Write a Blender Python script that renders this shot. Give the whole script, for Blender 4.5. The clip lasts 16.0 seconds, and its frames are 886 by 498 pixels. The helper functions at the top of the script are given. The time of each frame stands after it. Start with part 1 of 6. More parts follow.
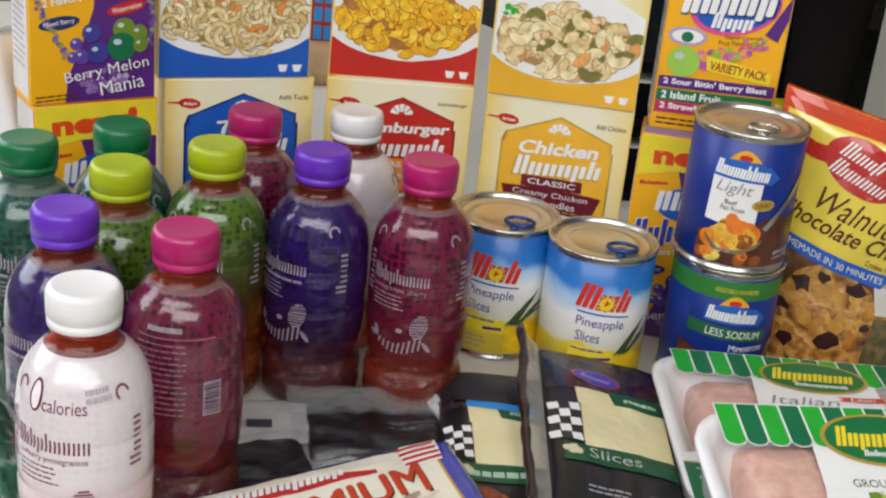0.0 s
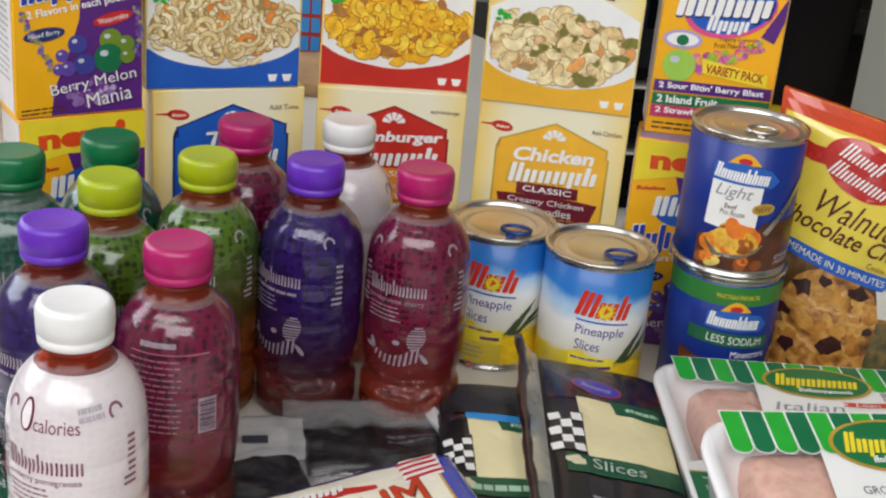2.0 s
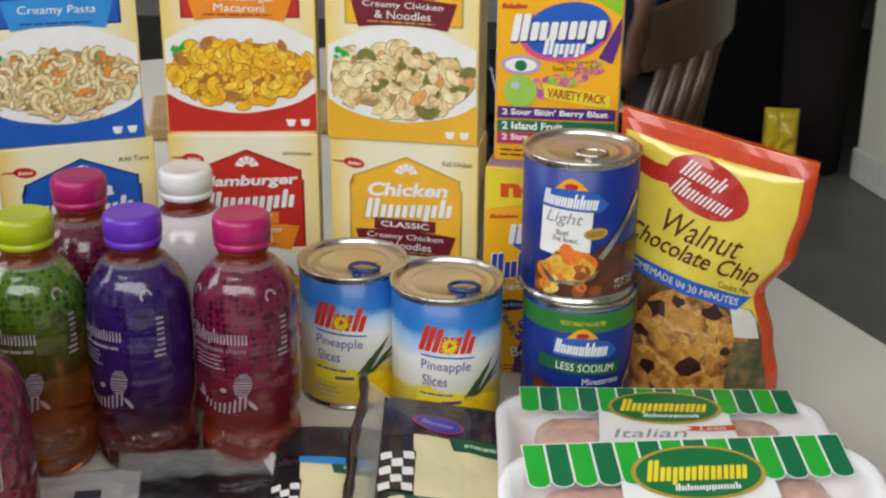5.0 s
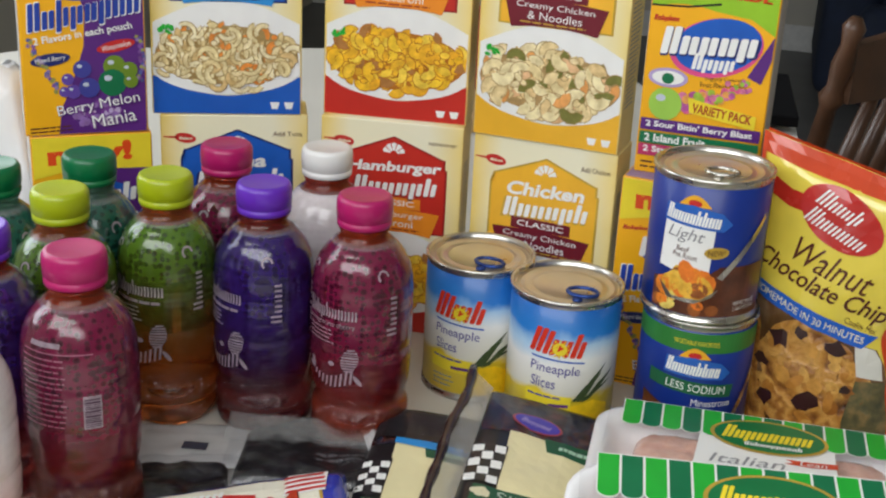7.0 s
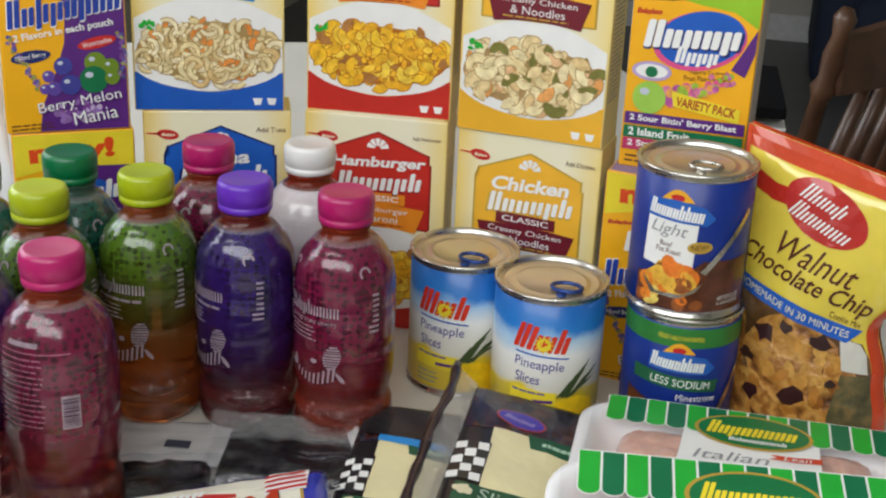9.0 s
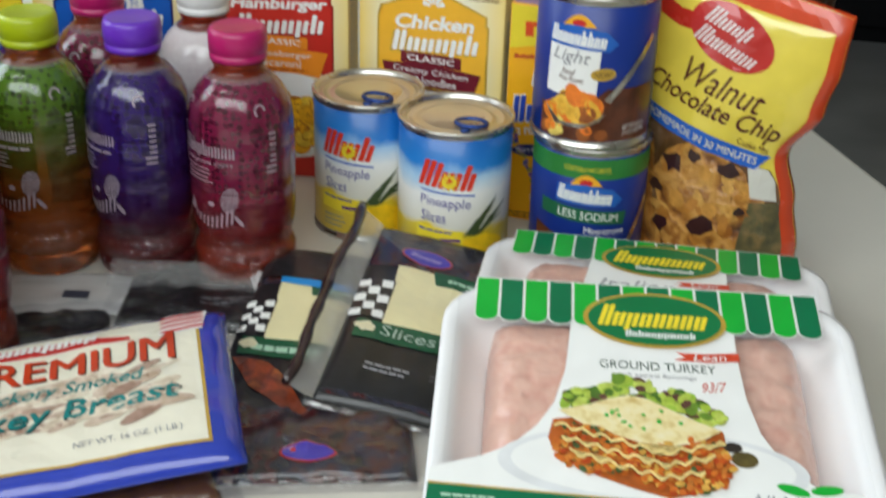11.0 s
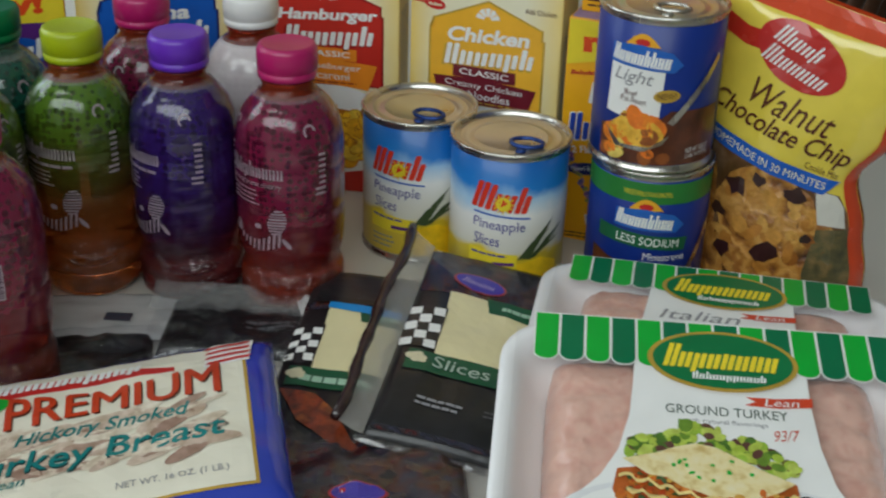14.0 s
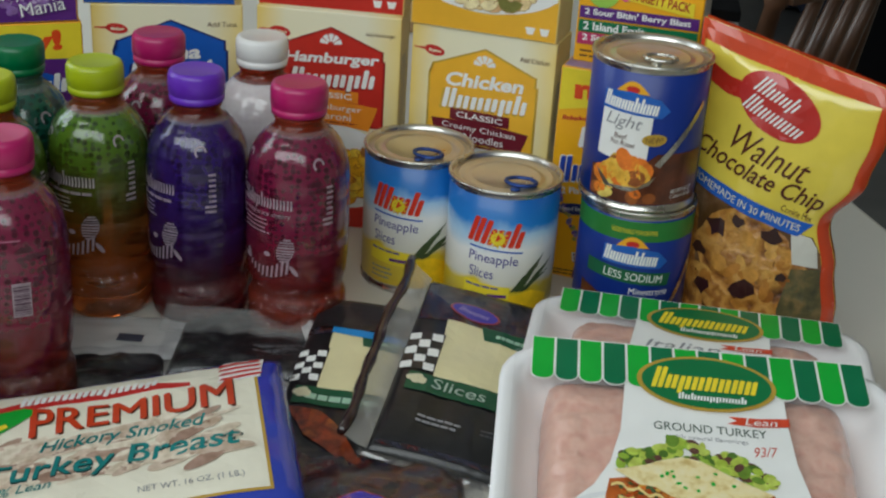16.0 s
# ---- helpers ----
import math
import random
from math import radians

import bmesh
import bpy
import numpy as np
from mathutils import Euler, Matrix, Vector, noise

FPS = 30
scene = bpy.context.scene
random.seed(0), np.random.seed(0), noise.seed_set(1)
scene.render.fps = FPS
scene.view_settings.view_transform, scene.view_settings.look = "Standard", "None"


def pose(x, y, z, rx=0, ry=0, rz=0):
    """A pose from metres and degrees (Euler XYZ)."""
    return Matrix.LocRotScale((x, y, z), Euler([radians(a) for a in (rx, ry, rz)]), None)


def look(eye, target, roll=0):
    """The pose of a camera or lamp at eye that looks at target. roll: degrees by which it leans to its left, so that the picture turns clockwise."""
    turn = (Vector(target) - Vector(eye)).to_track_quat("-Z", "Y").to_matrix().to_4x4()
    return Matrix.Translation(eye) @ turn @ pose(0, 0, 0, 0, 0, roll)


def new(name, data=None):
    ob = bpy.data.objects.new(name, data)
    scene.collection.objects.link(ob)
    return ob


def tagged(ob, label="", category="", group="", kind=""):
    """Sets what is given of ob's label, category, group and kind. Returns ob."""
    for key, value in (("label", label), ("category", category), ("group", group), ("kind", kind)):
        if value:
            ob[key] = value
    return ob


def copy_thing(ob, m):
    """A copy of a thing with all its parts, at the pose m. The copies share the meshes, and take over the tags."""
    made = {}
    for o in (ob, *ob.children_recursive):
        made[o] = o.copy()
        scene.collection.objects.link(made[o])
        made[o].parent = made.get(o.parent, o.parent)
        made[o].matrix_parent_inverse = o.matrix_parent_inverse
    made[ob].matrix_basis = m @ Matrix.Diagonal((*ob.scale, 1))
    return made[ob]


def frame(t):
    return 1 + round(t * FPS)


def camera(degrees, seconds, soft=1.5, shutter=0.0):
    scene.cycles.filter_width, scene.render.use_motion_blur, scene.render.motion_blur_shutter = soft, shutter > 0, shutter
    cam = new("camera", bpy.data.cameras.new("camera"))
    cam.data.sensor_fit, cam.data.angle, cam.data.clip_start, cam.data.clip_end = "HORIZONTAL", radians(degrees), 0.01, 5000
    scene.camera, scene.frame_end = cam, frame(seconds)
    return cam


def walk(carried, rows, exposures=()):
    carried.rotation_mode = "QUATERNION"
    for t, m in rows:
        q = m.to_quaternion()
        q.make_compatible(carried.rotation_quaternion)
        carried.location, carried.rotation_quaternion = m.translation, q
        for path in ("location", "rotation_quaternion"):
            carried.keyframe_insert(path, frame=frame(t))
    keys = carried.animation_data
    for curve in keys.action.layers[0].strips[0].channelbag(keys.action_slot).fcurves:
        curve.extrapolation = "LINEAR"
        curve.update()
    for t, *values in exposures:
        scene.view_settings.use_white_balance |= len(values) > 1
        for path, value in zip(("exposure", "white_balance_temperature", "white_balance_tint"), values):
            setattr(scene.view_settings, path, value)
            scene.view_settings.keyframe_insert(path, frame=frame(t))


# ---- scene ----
cam = camera(36.6, 16.0, soft=2.2, shutter=0.5)
PATH = [
    (0, (0.03, 0.047, 0.505), (0.041, 1.885, -0.282), 5.9),
    (0.5, (0.027, 0.049, 0.497), (0.049, 1.888, -0.288), 5.9),
    (1, (0.023, 0.053, 0.496), (0.064, 1.897, -0.276), 6.0),
    (1.5, (0.023, 0.057, 0.496), (0.054, 1.905, -0.268), 5.7),
    (2, (0.023, 0.062, 0.496), (0.053, 1.908, -0.273), 5.2),
    (2.5, (0.038, 0.071, 0.524), (0.094, 1.941, -0.183), 5.0),
    (2.8, (0.037, 0.074, 0.531), (0.121, 1.961, -0.126), 4.1),
    (3, (0.036, 0.073, 0.535), (0.119, 1.969, -0.096), 4.2),
    (3.5, (0.032, 0.062, 0.534), (0.181, 1.96, -0.077), 4.4),
    (4, (0.047, 0.045, 0.512), (0.184, 1.923, -0.161), 1.2),
    (4.2, (0.077, 0.054, 0.518), (0.187, 1.92, -0.192), 0.5),
    (6.3, (0.285, 0.088, 0.505), (-0.101, 1.894, -0.262), 3.1),
    (6.5, (0.276, 0.086, 0.508), (-0.119, 1.894, -0.25), 3.0),
    (7, (0.28, 0.077, 0.511), (-0.142, 1.885, -0.231), 3.0),
    (7.5, (0.284, 0.07, 0.505), (-0.14, 1.882, -0.229), 2.8),
    (8, (0.289, 0.07, 0.509), (-0.144, 1.873, -0.241), 2.7),
    (10.3, (0.293, 0.109, 0.513), (-0.11, 1.916, -0.243), 2.6),
    (10.4, (0.301, 0.101, 0.505), (-0.121, 1.896, -0.268), 2.8),
    (10.5, (0.297, 0.097, 0.499), (-0.106, 1.887, -0.298), 2.5),
    (11, (0.325, 0.101, 0.473), (-0.004, 1.853, -0.434), 1.9),
    (11.5, (0.329, 0.108, 0.465), (0.023, 1.844, -0.481), 1.9),
    (12, (0.339, 0.12, 0.469), (0.018, 1.851, -0.48), 1.2),
    (12.5, (0.343, 0.136, 0.461), (0.001, 1.859, -0.495), 0.7),
    (13, (0.345, 0.154, 0.468), (-0.008, 1.866, -0.503), 0.8),
    (13.5, (0.324, 0.15, 0.475), (-0.027, 1.879, -0.466), 1.5),
    (14, (0.303, 0.139, 0.481), (-0.073, 1.871, -0.445), 1.8),
    (14.5, (0.299, 0.133, 0.486), (-0.11, 1.867, -0.423), 2.2),
    (15, (0.306, 0.122, 0.479), (-0.046, 1.878, -0.413), 3.4),
    (15.5, (0.3, 0.098, 0.482), (-0.049, 1.861, -0.394), 3.5),
    (16, (0.292, 0.079, 0.489), (-0.044, 1.858, -0.361), 3.7),
]
walk(cam, [(t, look(eye, target, roll)) for t, eye, target, roll in PATH],
     [(0.0, 0.04, 6400, 11), (4.0, 0.05, 6400, 10), (7.0, 0.03, 6350, 8), (8.2, 0.03, 6350, 8), (10.5, 0.12, 6250, 5), (11.2, 0.08, 6150, 2), (12.5, -0.16, 6100, 1), (13.5, -0.37, 6100, 1), (14.5, -0.53, 6100, 1), (16.0, -0.43, 6100, 1)])


# ---------------------------------------------------------------- light
world = bpy.data.worlds.new("daylight")
scene.world = world
world.use_nodes = True
wn = world.node_tree.nodes
sky = wn.new("ShaderNodeTexSky")
sky.sky_type = 'NISHITA'
sky.sun_disc = False
sky.sun_elevation, sky.sun_rotation = radians(40), radians(250)
wn["Background"].inputs[1].default_value = 0.12
world.node_tree.links.new(sky.outputs[0], wn["Background"].inputs[0])


def window_light(name, m, w, h, power, col):
    la = bpy.data.lights.new(name, "AREA")
    la.shape, la.size, la.size_y, la.energy, la.color = "RECTANGLE", w, h, power, col
    ob = new(name, la)
    ob.matrix_world = m
    return ob


window_light("daylight_left", look((-1.66, 1.6, 1.05), (0.0, 1.0, 0.0)), 2.4, 1.1, 30, (0.93, 0.97, 1.0))
window_light("daylight_behind", look((-0.1, -0.47, 1.17), (0.1, 0.8, 0.0)), 2.4, 0.86, 29, (1.0, 0.98, 0.95))


# ---------------------------------------------------------------- materials
MATS = {}


def base(name, rough, metal, coat):
    m = bpy.data.materials.new(name)
    m.use_nodes = True
    n, l = m.node_tree.nodes, m.node_tree.links
    b = n["Principled BSDF"]
    b.inputs["Roughness"].default_value = rough
    b.inputs["Metallic"].default_value = metal
    b.inputs["Coat Weight"].default_value = coat
    b.inputs["Coat Roughness"].default_value = 0.08
    return m, n, l, b


def mat(name, col, rough=0.5, metal=0.0, coat=0.0, vary=0.08, scale=40.0, bump=0.0, bscale=200.0):
    """A paint, print or plastic: its colour with a little wear at two scales, and fine relief."""
    if name in MATS:
        return MATS[name]
    m, n, l, b = base(name, rough, metal, coat)
    tc = n.new("ShaderNodeTexCoord")
    nz = n.new("ShaderNodeTexNoise")
    nz.inputs["Scale"].default_value, nz.inputs["Detail"].default_value = scale, 6
    l.new(tc.outputs["Object"], nz.inputs["Vector"])
    rp = n.new("ShaderNodeValToRGB")
    rp.color_ramp.elements[0].position, rp.color_ramp.elements[1].position = 0.3, 0.7
    rp.color_ramp.elements[0].color = (*[c * (1 - vary) for c in col], 1)
    rp.color_ramp.elements[1].color = (*[min(1, c * (1 + vary)) for c in col], 1)
    l.new(nz.outputs["Fac"], rp.inputs[0])
    l.new(rp.outputs[0], b.inputs["Base Color"])
    mr = n.new("ShaderNodeMapRange")
    mr.inputs["To Min"].default_value, mr.inputs["To Max"].default_value = max(0.02, rough - 0.08), min(1, rough + 0.08)
    l.new(nz.outputs["Fac"], mr.inputs["Value"])
    l.new(mr.outputs[0], b.inputs["Roughness"])
    if bump:
        n2 = n.new("ShaderNodeTexNoise")
        n2.inputs["Scale"].default_value, n2.inputs["Detail"].default_value = bscale, 4
        l.new(tc.outputs["Object"], n2.inputs["Vector"])
        bp = n.new("ShaderNodeBump")
        bp.inputs["Strength"].default_value, bp.inputs["Distance"].default_value = bump, 0.002
        l.new(n2.outputs["Fac"], bp.inputs["Height"])
        l.new(bp.outputs[0], b.inputs["Normal"])
    MATS[name] = m
    return m


def pal(name, cols, rough=0.45):
    """Printed bits of many colours: each piece takes one of the palette, with shading noise in it."""
    if name in MATS:
        return MATS[name]
    m, n, l, b = base(name, rough, 0, 0.15)
    ge = n.new("ShaderNodeNewGeometry")
    rp = n.new("ShaderNodeValToRGB")
    rp.color_ramp.interpolation = "CONSTANT"
    while len(rp.color_ramp.elements) < len(cols):
        rp.color_ramp.elements.new(0.5)
    for i, c in enumerate(cols):
        rp.color_ramp.elements[i].position = i / len(cols)
        rp.color_ramp.elements[i].color = (*c, 1)
    l.new(ge.outputs["Random Per Island"], rp.inputs[0])
    tc = n.new("ShaderNodeTexCoord")
    nz = n.new("ShaderNodeTexNoise")
    nz.inputs["Scale"].default_value, nz.inputs["Detail"].default_value = 150, 3
    l.new(tc.outputs["Object"], nz.inputs["Vector"])
    r2 = n.new("ShaderNodeValToRGB")
    r2.color_ramp.elements[0].position, r2.color_ramp.elements[1].position = 0.32, 0.68
    r2.color_ramp.elements[0].color, r2.color_ramp.elements[1].color = (0.74, 0.68, 0.58, 1), (1.1, 1.08, 1.05, 1)
    l.new(nz.outputs["Fac"], r2.inputs[0])
    mx = n.new("ShaderNodeMix")
    mx.data_type, mx.blend_type = "RGBA", "MULTIPLY"
    mx.inputs[0].default_value = 1
    l.new(rp.outputs[0], mx.inputs[6])
    l.new(r2.outputs[0], mx.inputs[7])
    l.new(mx.outputs[2], b.inputs["Base Color"])
    MATS[name] = m
    return m


def glassy(name, col, rough=0.05, weight=0.84, ior=1.34):
    if name in MATS:
        return MATS[name]
    m, n, l, b = base(name, rough, 0, 0)
    b.inputs["Base Color"].default_value = (*col, 1)
    b.inputs["Transmission Weight"].default_value = weight
    b.inputs["IOR"].default_value = ior
    MATS[name] = m
    return m


def film(name, col, clear=0.88, rough=0.12, bscale=60.0):
    """Thin clear plastic film: mostly see-through, with a wrinkled gloss."""
    if name in MATS:
        return MATS[name]
    m, n, l, b = base(name, rough, 0, 0)
    b.inputs["Base Color"].default_value = (*col, 1)
    tr = n.new("ShaderNodeBsdfTransparent")
    mx = n.new("ShaderNodeMixShader")
    mx.inputs[0].default_value = 1 - clear
    tc = n.new("ShaderNodeTexCoord")
    nz = n.new("ShaderNodeTexNoise")
    nz.inputs["Scale"].default_value = bscale
    l.new(tc.outputs["Object"], nz.inputs["Vector"])
    bp = n.new("ShaderNodeBump")
    bp.inputs["Strength"].default_value, bp.inputs["Distance"].default_value = 0.5, 0.004
    l.new(nz.outputs["Fac"], bp.inputs["Height"])
    l.new(bp.outputs[0], b.inputs["Normal"])
    l.new(tr.outputs[0], mx.inputs[1])
    l.new(b.outputs[0], mx.inputs[2])
    l.new(mx.outputs[0], n["Material Output"].inputs[0])
    MATS[name] = m
    return m


def gloss_film(name, gloss=0.12, rough=0.12, bscale=70.0, relief=0.8):
    """Crinkled clear film: see-through, with wrinkled reflections alone."""
    if name in MATS:
        return MATS[name]
    m = bpy.data.materials.new(name)
    m.use_nodes = True
    n, l = m.node_tree.nodes, m.node_tree.links
    gl = n.new("ShaderNodeBsdfGlossy")
    gl.inputs["Roughness"].default_value = rough
    tr = n.new("ShaderNodeBsdfTransparent")
    tr.inputs["Color"].default_value = (0.95, 0.95, 0.96, 1)
    mx = n.new("ShaderNodeMixShader")
    mx.inputs[0].default_value = gloss
    tc = n.new("ShaderNodeTexCoord")
    nz = n.new("ShaderNodeTexNoise")
    nz.inputs["Scale"].default_value, nz.inputs["Detail"].default_value, nz.inputs["Distortion"].default_value = bscale, 3, 1.2
    l.new(tc.outputs["Object"], nz.inputs["Vector"])
    bp = n.new("ShaderNodeBump")
    bp.inputs["Strength"].default_value, bp.inputs["Distance"].default_value = relief, 0.006
    l.new(nz.outputs["Fac"], bp.inputs["Height"])
    l.new(bp.outputs[0], gl.inputs["Normal"])
    l.new(tr.outputs[0], mx.inputs[1])
    l.new(gl.outputs[0], mx.inputs[2])
    l.new(mx.outputs[0], n["Material Output"].inputs[0])
    MATS[name] = m
    return m


def ramp_z(name, stops, axis=2, rough=0.4, coat=0.3, wobble=0.02, wscale=18.0):
    """Print whose colour changes along an axis of its thing (metres), with an uneven edge."""
    if name in MATS:
        return MATS[name]
    m, n, l, b = base(name, rough, 0, coat)
    tc = n.new("ShaderNodeTexCoord")
    sp = n.new("ShaderNodeSeparateXYZ")
    l.new(tc.outputs["Object"], sp.inputs[0])
    nz = n.new("ShaderNodeTexNoise")
    nz.inputs["Scale"].default_value, nz.inputs["Detail"].default_value = wscale, 3
    l.new(tc.outputs["Object"], nz.inputs["Vector"])
    ma = n.new("ShaderNodeMath")
    ma.operation = "MULTIPLY_ADD"
    ma.inputs[1].default_value = wobble * 2
    l.new(nz.outputs["Fac"], ma.inputs[0])
    l.new(sp.outputs[axis], ma.inputs[2])
    mr = n.new("ShaderNodeMapRange")
    lo, hi = stops[0][0], stops[-1][0]
    mr.inputs["From Min"].default_value, mr.inputs["From Max"].default_value = lo + wobble, hi + wobble
    l.new(ma.outputs[0], mr.inputs["Value"])
    rp = n.new("ShaderNodeValToRGB")
    while len(rp.color_ramp.elements) < len(stops):
        rp.color_ramp.elements.new(0.5)
    for i, (z, c) in enumerate(stops):
        rp.color_ramp.elements[i].position = (z - lo) / (hi - lo)
        rp.color_ramp.elements[i].color = (*c, 1)
    l.new(mr.outputs[0], rp.inputs[0])
    l.new(rp.outputs[0], b.inputs["Base Color"])
    MATS[name] = m
    return m


def blotch(name, cols, scale=80.0, rough=0.5, bump=0.4, detail=6.0, coat=0.0, dist=0.003):
    """Uneven organic surface of several colours (meat, cookie, crumpled print)."""
    if name in MATS:
        return MATS[name]
    m, n, l, b = base(name, rough, 0, coat)
    tc = n.new("ShaderNodeTexCoord")
    nz = n.new("ShaderNodeTexNoise")
    nz.inputs["Scale"].default_value, nz.inputs["Detail"].default_value = scale, detail
    l.new(tc.outputs["Object"], nz.inputs["Vector"])
    rp = n.new("ShaderNodeValToRGB")
    while len(rp.color_ramp.elements) < len(cols):
        rp.color_ramp.elements.new(0.5)
    for i, c in enumerate(cols):
        rp.color_ramp.elements[i].position = 0.3 + 0.4 * i / (len(cols) - 1)
        rp.color_ramp.elements[i].color = (*c, 1)
    l.new(nz.outputs["Fac"], rp.inputs[0])
    l.new(rp.outputs[0], b.inputs["Base Color"])
    bp = n.new("ShaderNodeBump")
    bp.inputs["Strength"].default_value, bp.inputs["Distance"].default_value = bump, dist
    l.new(nz.outputs["Fac"], bp.inputs["Height"])
    l.new(bp.outputs[0], b.inputs["Normal"])
    MATS[name] = m
    return m


def sleeve_mat(name, col, dark, lo=0.046, hi=0.085, low=None, top=0.95, foot=0.30):
    """Shrink sleeve: rows of small dark scales, reddening and clearing towards its lower end."""
    m, n, l, b = base(name, 0.2, 0, 0.8)
    b.inputs["Coat Roughness"].default_value = 0.12
    tc = n.new("ShaderNodeTexCoord")
    vo = n.new("ShaderNodeTexVoronoi")
    vo.inputs["Scale"].default_value, vo.inputs["Randomness"].default_value = 205, 0.45
    l.new(tc.outputs["Object"], vo.inputs["Vector"])
    nz = n.new("ShaderNodeTexNoise")
    nz.inputs["Scale"].default_value, nz.inputs["Detail"].default_value = 38, 3
    l.new(tc.outputs["Object"], nz.inputs["Vector"])
    ad = n.new("ShaderNodeMath")
    ad.operation = "MULTIPLY_ADD"
    ad.inputs[1].default_value = 0.8
    l.new(nz.outputs["Fac"], ad.inputs[0])
    l.new(vo.outputs["Distance"], ad.inputs[2])
    rp = n.new("ShaderNodeValToRGB")
    rp.color_ramp.elements[0].position, rp.color_ramp.elements[1].position = 0.58, 0.96
    rp.color_ramp.elements[0].color, rp.color_ramp.elements[1].color = (*dark, 1), (*col, 1)
    l.new(ad.outputs[0], rp.inputs[0])
    sp = n.new("ShaderNodeSeparateXYZ")
    l.new(tc.outputs["Object"], sp.inputs[0])
    mc = n.new("ShaderNodeMapRange")
    mc.inputs["From Min"].default_value, mc.inputs["From Max"].default_value = lo, hi + 0.03
    l.new(sp.outputs[2], mc.inputs["Value"])
    mxc = n.new("ShaderNodeMix")
    mxc.data_type = "RGBA"
    l.new(mc.outputs[0], mxc.inputs[0])
    mxc.inputs[6].default_value = (*(low or dark), 1)
    l.new(rp.outputs[0], mxc.inputs[7])
    l.new(mxc.outputs[2], b.inputs["Base Color"])
    wr = n.new("ShaderNodeTexNoise")
    wr.inputs["Scale"].default_value, wr.inputs["Detail"].default_value = 60, 2
    mp = n.new("ShaderNodeMapping")
    mp.inputs["Scale"].default_value = (0.5, 0.5, 1.6)
    l.new(tc.outputs["Object"], mp.inputs["Vector"])
    l.new(mp.outputs[0], wr.inputs["Vector"])
    bp = n.new("ShaderNodeBump")
    bp.inputs["Strength"].default_value, bp.inputs["Distance"].default_value = 0.4, 0.003
    l.new(wr.outputs["Fac"], bp.inputs["Height"])
    l.new(bp.outputs[0], b.inputs["Normal"])
    l.new(bp.outputs[0], b.inputs["Coat Normal"])
    mr = n.new("ShaderNodeMapRange")
    mr.inputs["From Min"].default_value, mr.inputs["From Max"].default_value = lo - 0.012, hi
    mr.inputs["To Min"].default_value, mr.inputs["To Max"].default_value = foot, top
    l.new(sp.outputs[2], mr.inputs["Value"])
    tr = n.new("ShaderNodeBsdfTransparent")
    mx = n.new("ShaderNodeMixShader")
    l.new(mr.outputs[0], mx.inputs[0])
    l.new(tr.outputs[0], mx.inputs[1])
    l.new(b.outputs[0], mx.inputs[2])
    l.new(mx.outputs[0], n["Material Output"].inputs[0])
    return m


WHITE = mat("print white", (0.86, 0.86, 0.84), 0.4, vary=0.03)
GREY = mat("print grey", (0.30, 0.30, 0.32), 0.5)
BLACK = mat("print black", (0.012, 0.012, 0.014), 0.3, coat=0.3)
RED = mat("print red", (0.55, 0.02, 0.018), 0.4)
NAVY = mat("print navy", (0.01, 0.02, 0.14), 0.35, coat=0.3)
BLUE = mat("print blue", (0.013, 0.105, 0.50), 0.35)
SKYBLUE = mat("print light blue", (0.03, 0.27, 0.68), 0.4)
ORANGE = mat("print orange", (0.85, 0.27, 0.015), 0.4)
YOLK = mat("print golden orange", (0.85, 0.42, 0.02), 0.4)
YELLOW = mat("print yellow", (0.85, 0.68, 0.03), 0.4)
MAROON = mat("print maroon", (0.16, 0.01, 0.022), 0.4)
PURPLE = mat("print purple", (0.10, 0.018, 0.20), 0.4)
LILAC = mat("print lilac", (0.45, 0.35, 0.62), 0.45)
GREEN = mat("print green", (0.02, 0.40, 0.035), 0.4)
DKGREEN = mat("print dark green", (0.005, 0.16, 0.06), 0.4)
PINK = mat("print pink", (0.75, 0.08, 0.25), 0.4)
BROWN = mat("print brown", (0.10, 0.025, 0.012), 0.4)
TEAL = mat("print teal", (0.01, 0.20, 0.20), 0.4)
CREAM = mat("print cream", (0.80, 0.74, 0.52), 0.45)
GOLD = mat("print gold", (0.62, 0.40, 0.06), 0.35, metal=0.3)
STEEL = mat("tinned steel", (0.62, 0.60, 0.56), 0.28, metal=1.0, vary=0.05, bump=0.05)


# ---------------------------------------------------------------- mesh helpers
def part(name, bm, material, parent, label="", smooth=False):
    me = bpy.data.meshes.new(name)
    if smooth:
        for f in bm.faces:
            f.smooth = True
    bm.to_mesh(me)
    bm.free()
    me.materials.append(material)
    ob = new(name, me)
    ob.parent = parent
    if label:
        ob["label"] = label
    return ob


def thing(name, m, label, category, group="", kind=""):
    ob = new(name)
    ob.empty_display_size = 0.02
    ob.matrix_world = m
    return tagged(ob, label, category, group, kind)


def solid(name, bm, material, label="", category="", group="", kind="", m=None, smooth=False):
    ob = part(name, bm, material, None, "", smooth)
    if m is not None:
        ob.matrix_world = m
    return tagged(ob, label, category, group, kind)


def box(x0, y0, z0, x1, y1, z1, bevel=0.0, seg=1, bm=None):
    own = bmesh.new()
    bmesh.ops.create_cube(own, size=1)
    for v in own.verts:
        v.co = Vector(((x0, x1)[v.co.x > 0], (y0, y1)[v.co.y > 0], (z0, z1)[v.co.z > 0]))
    if bevel:
        bmesh.ops.bevel(own, geom=own.edges[:], offset=bevel, segments=seg, affect="EDGES", profile=0.5)
    return merge(bm, own)


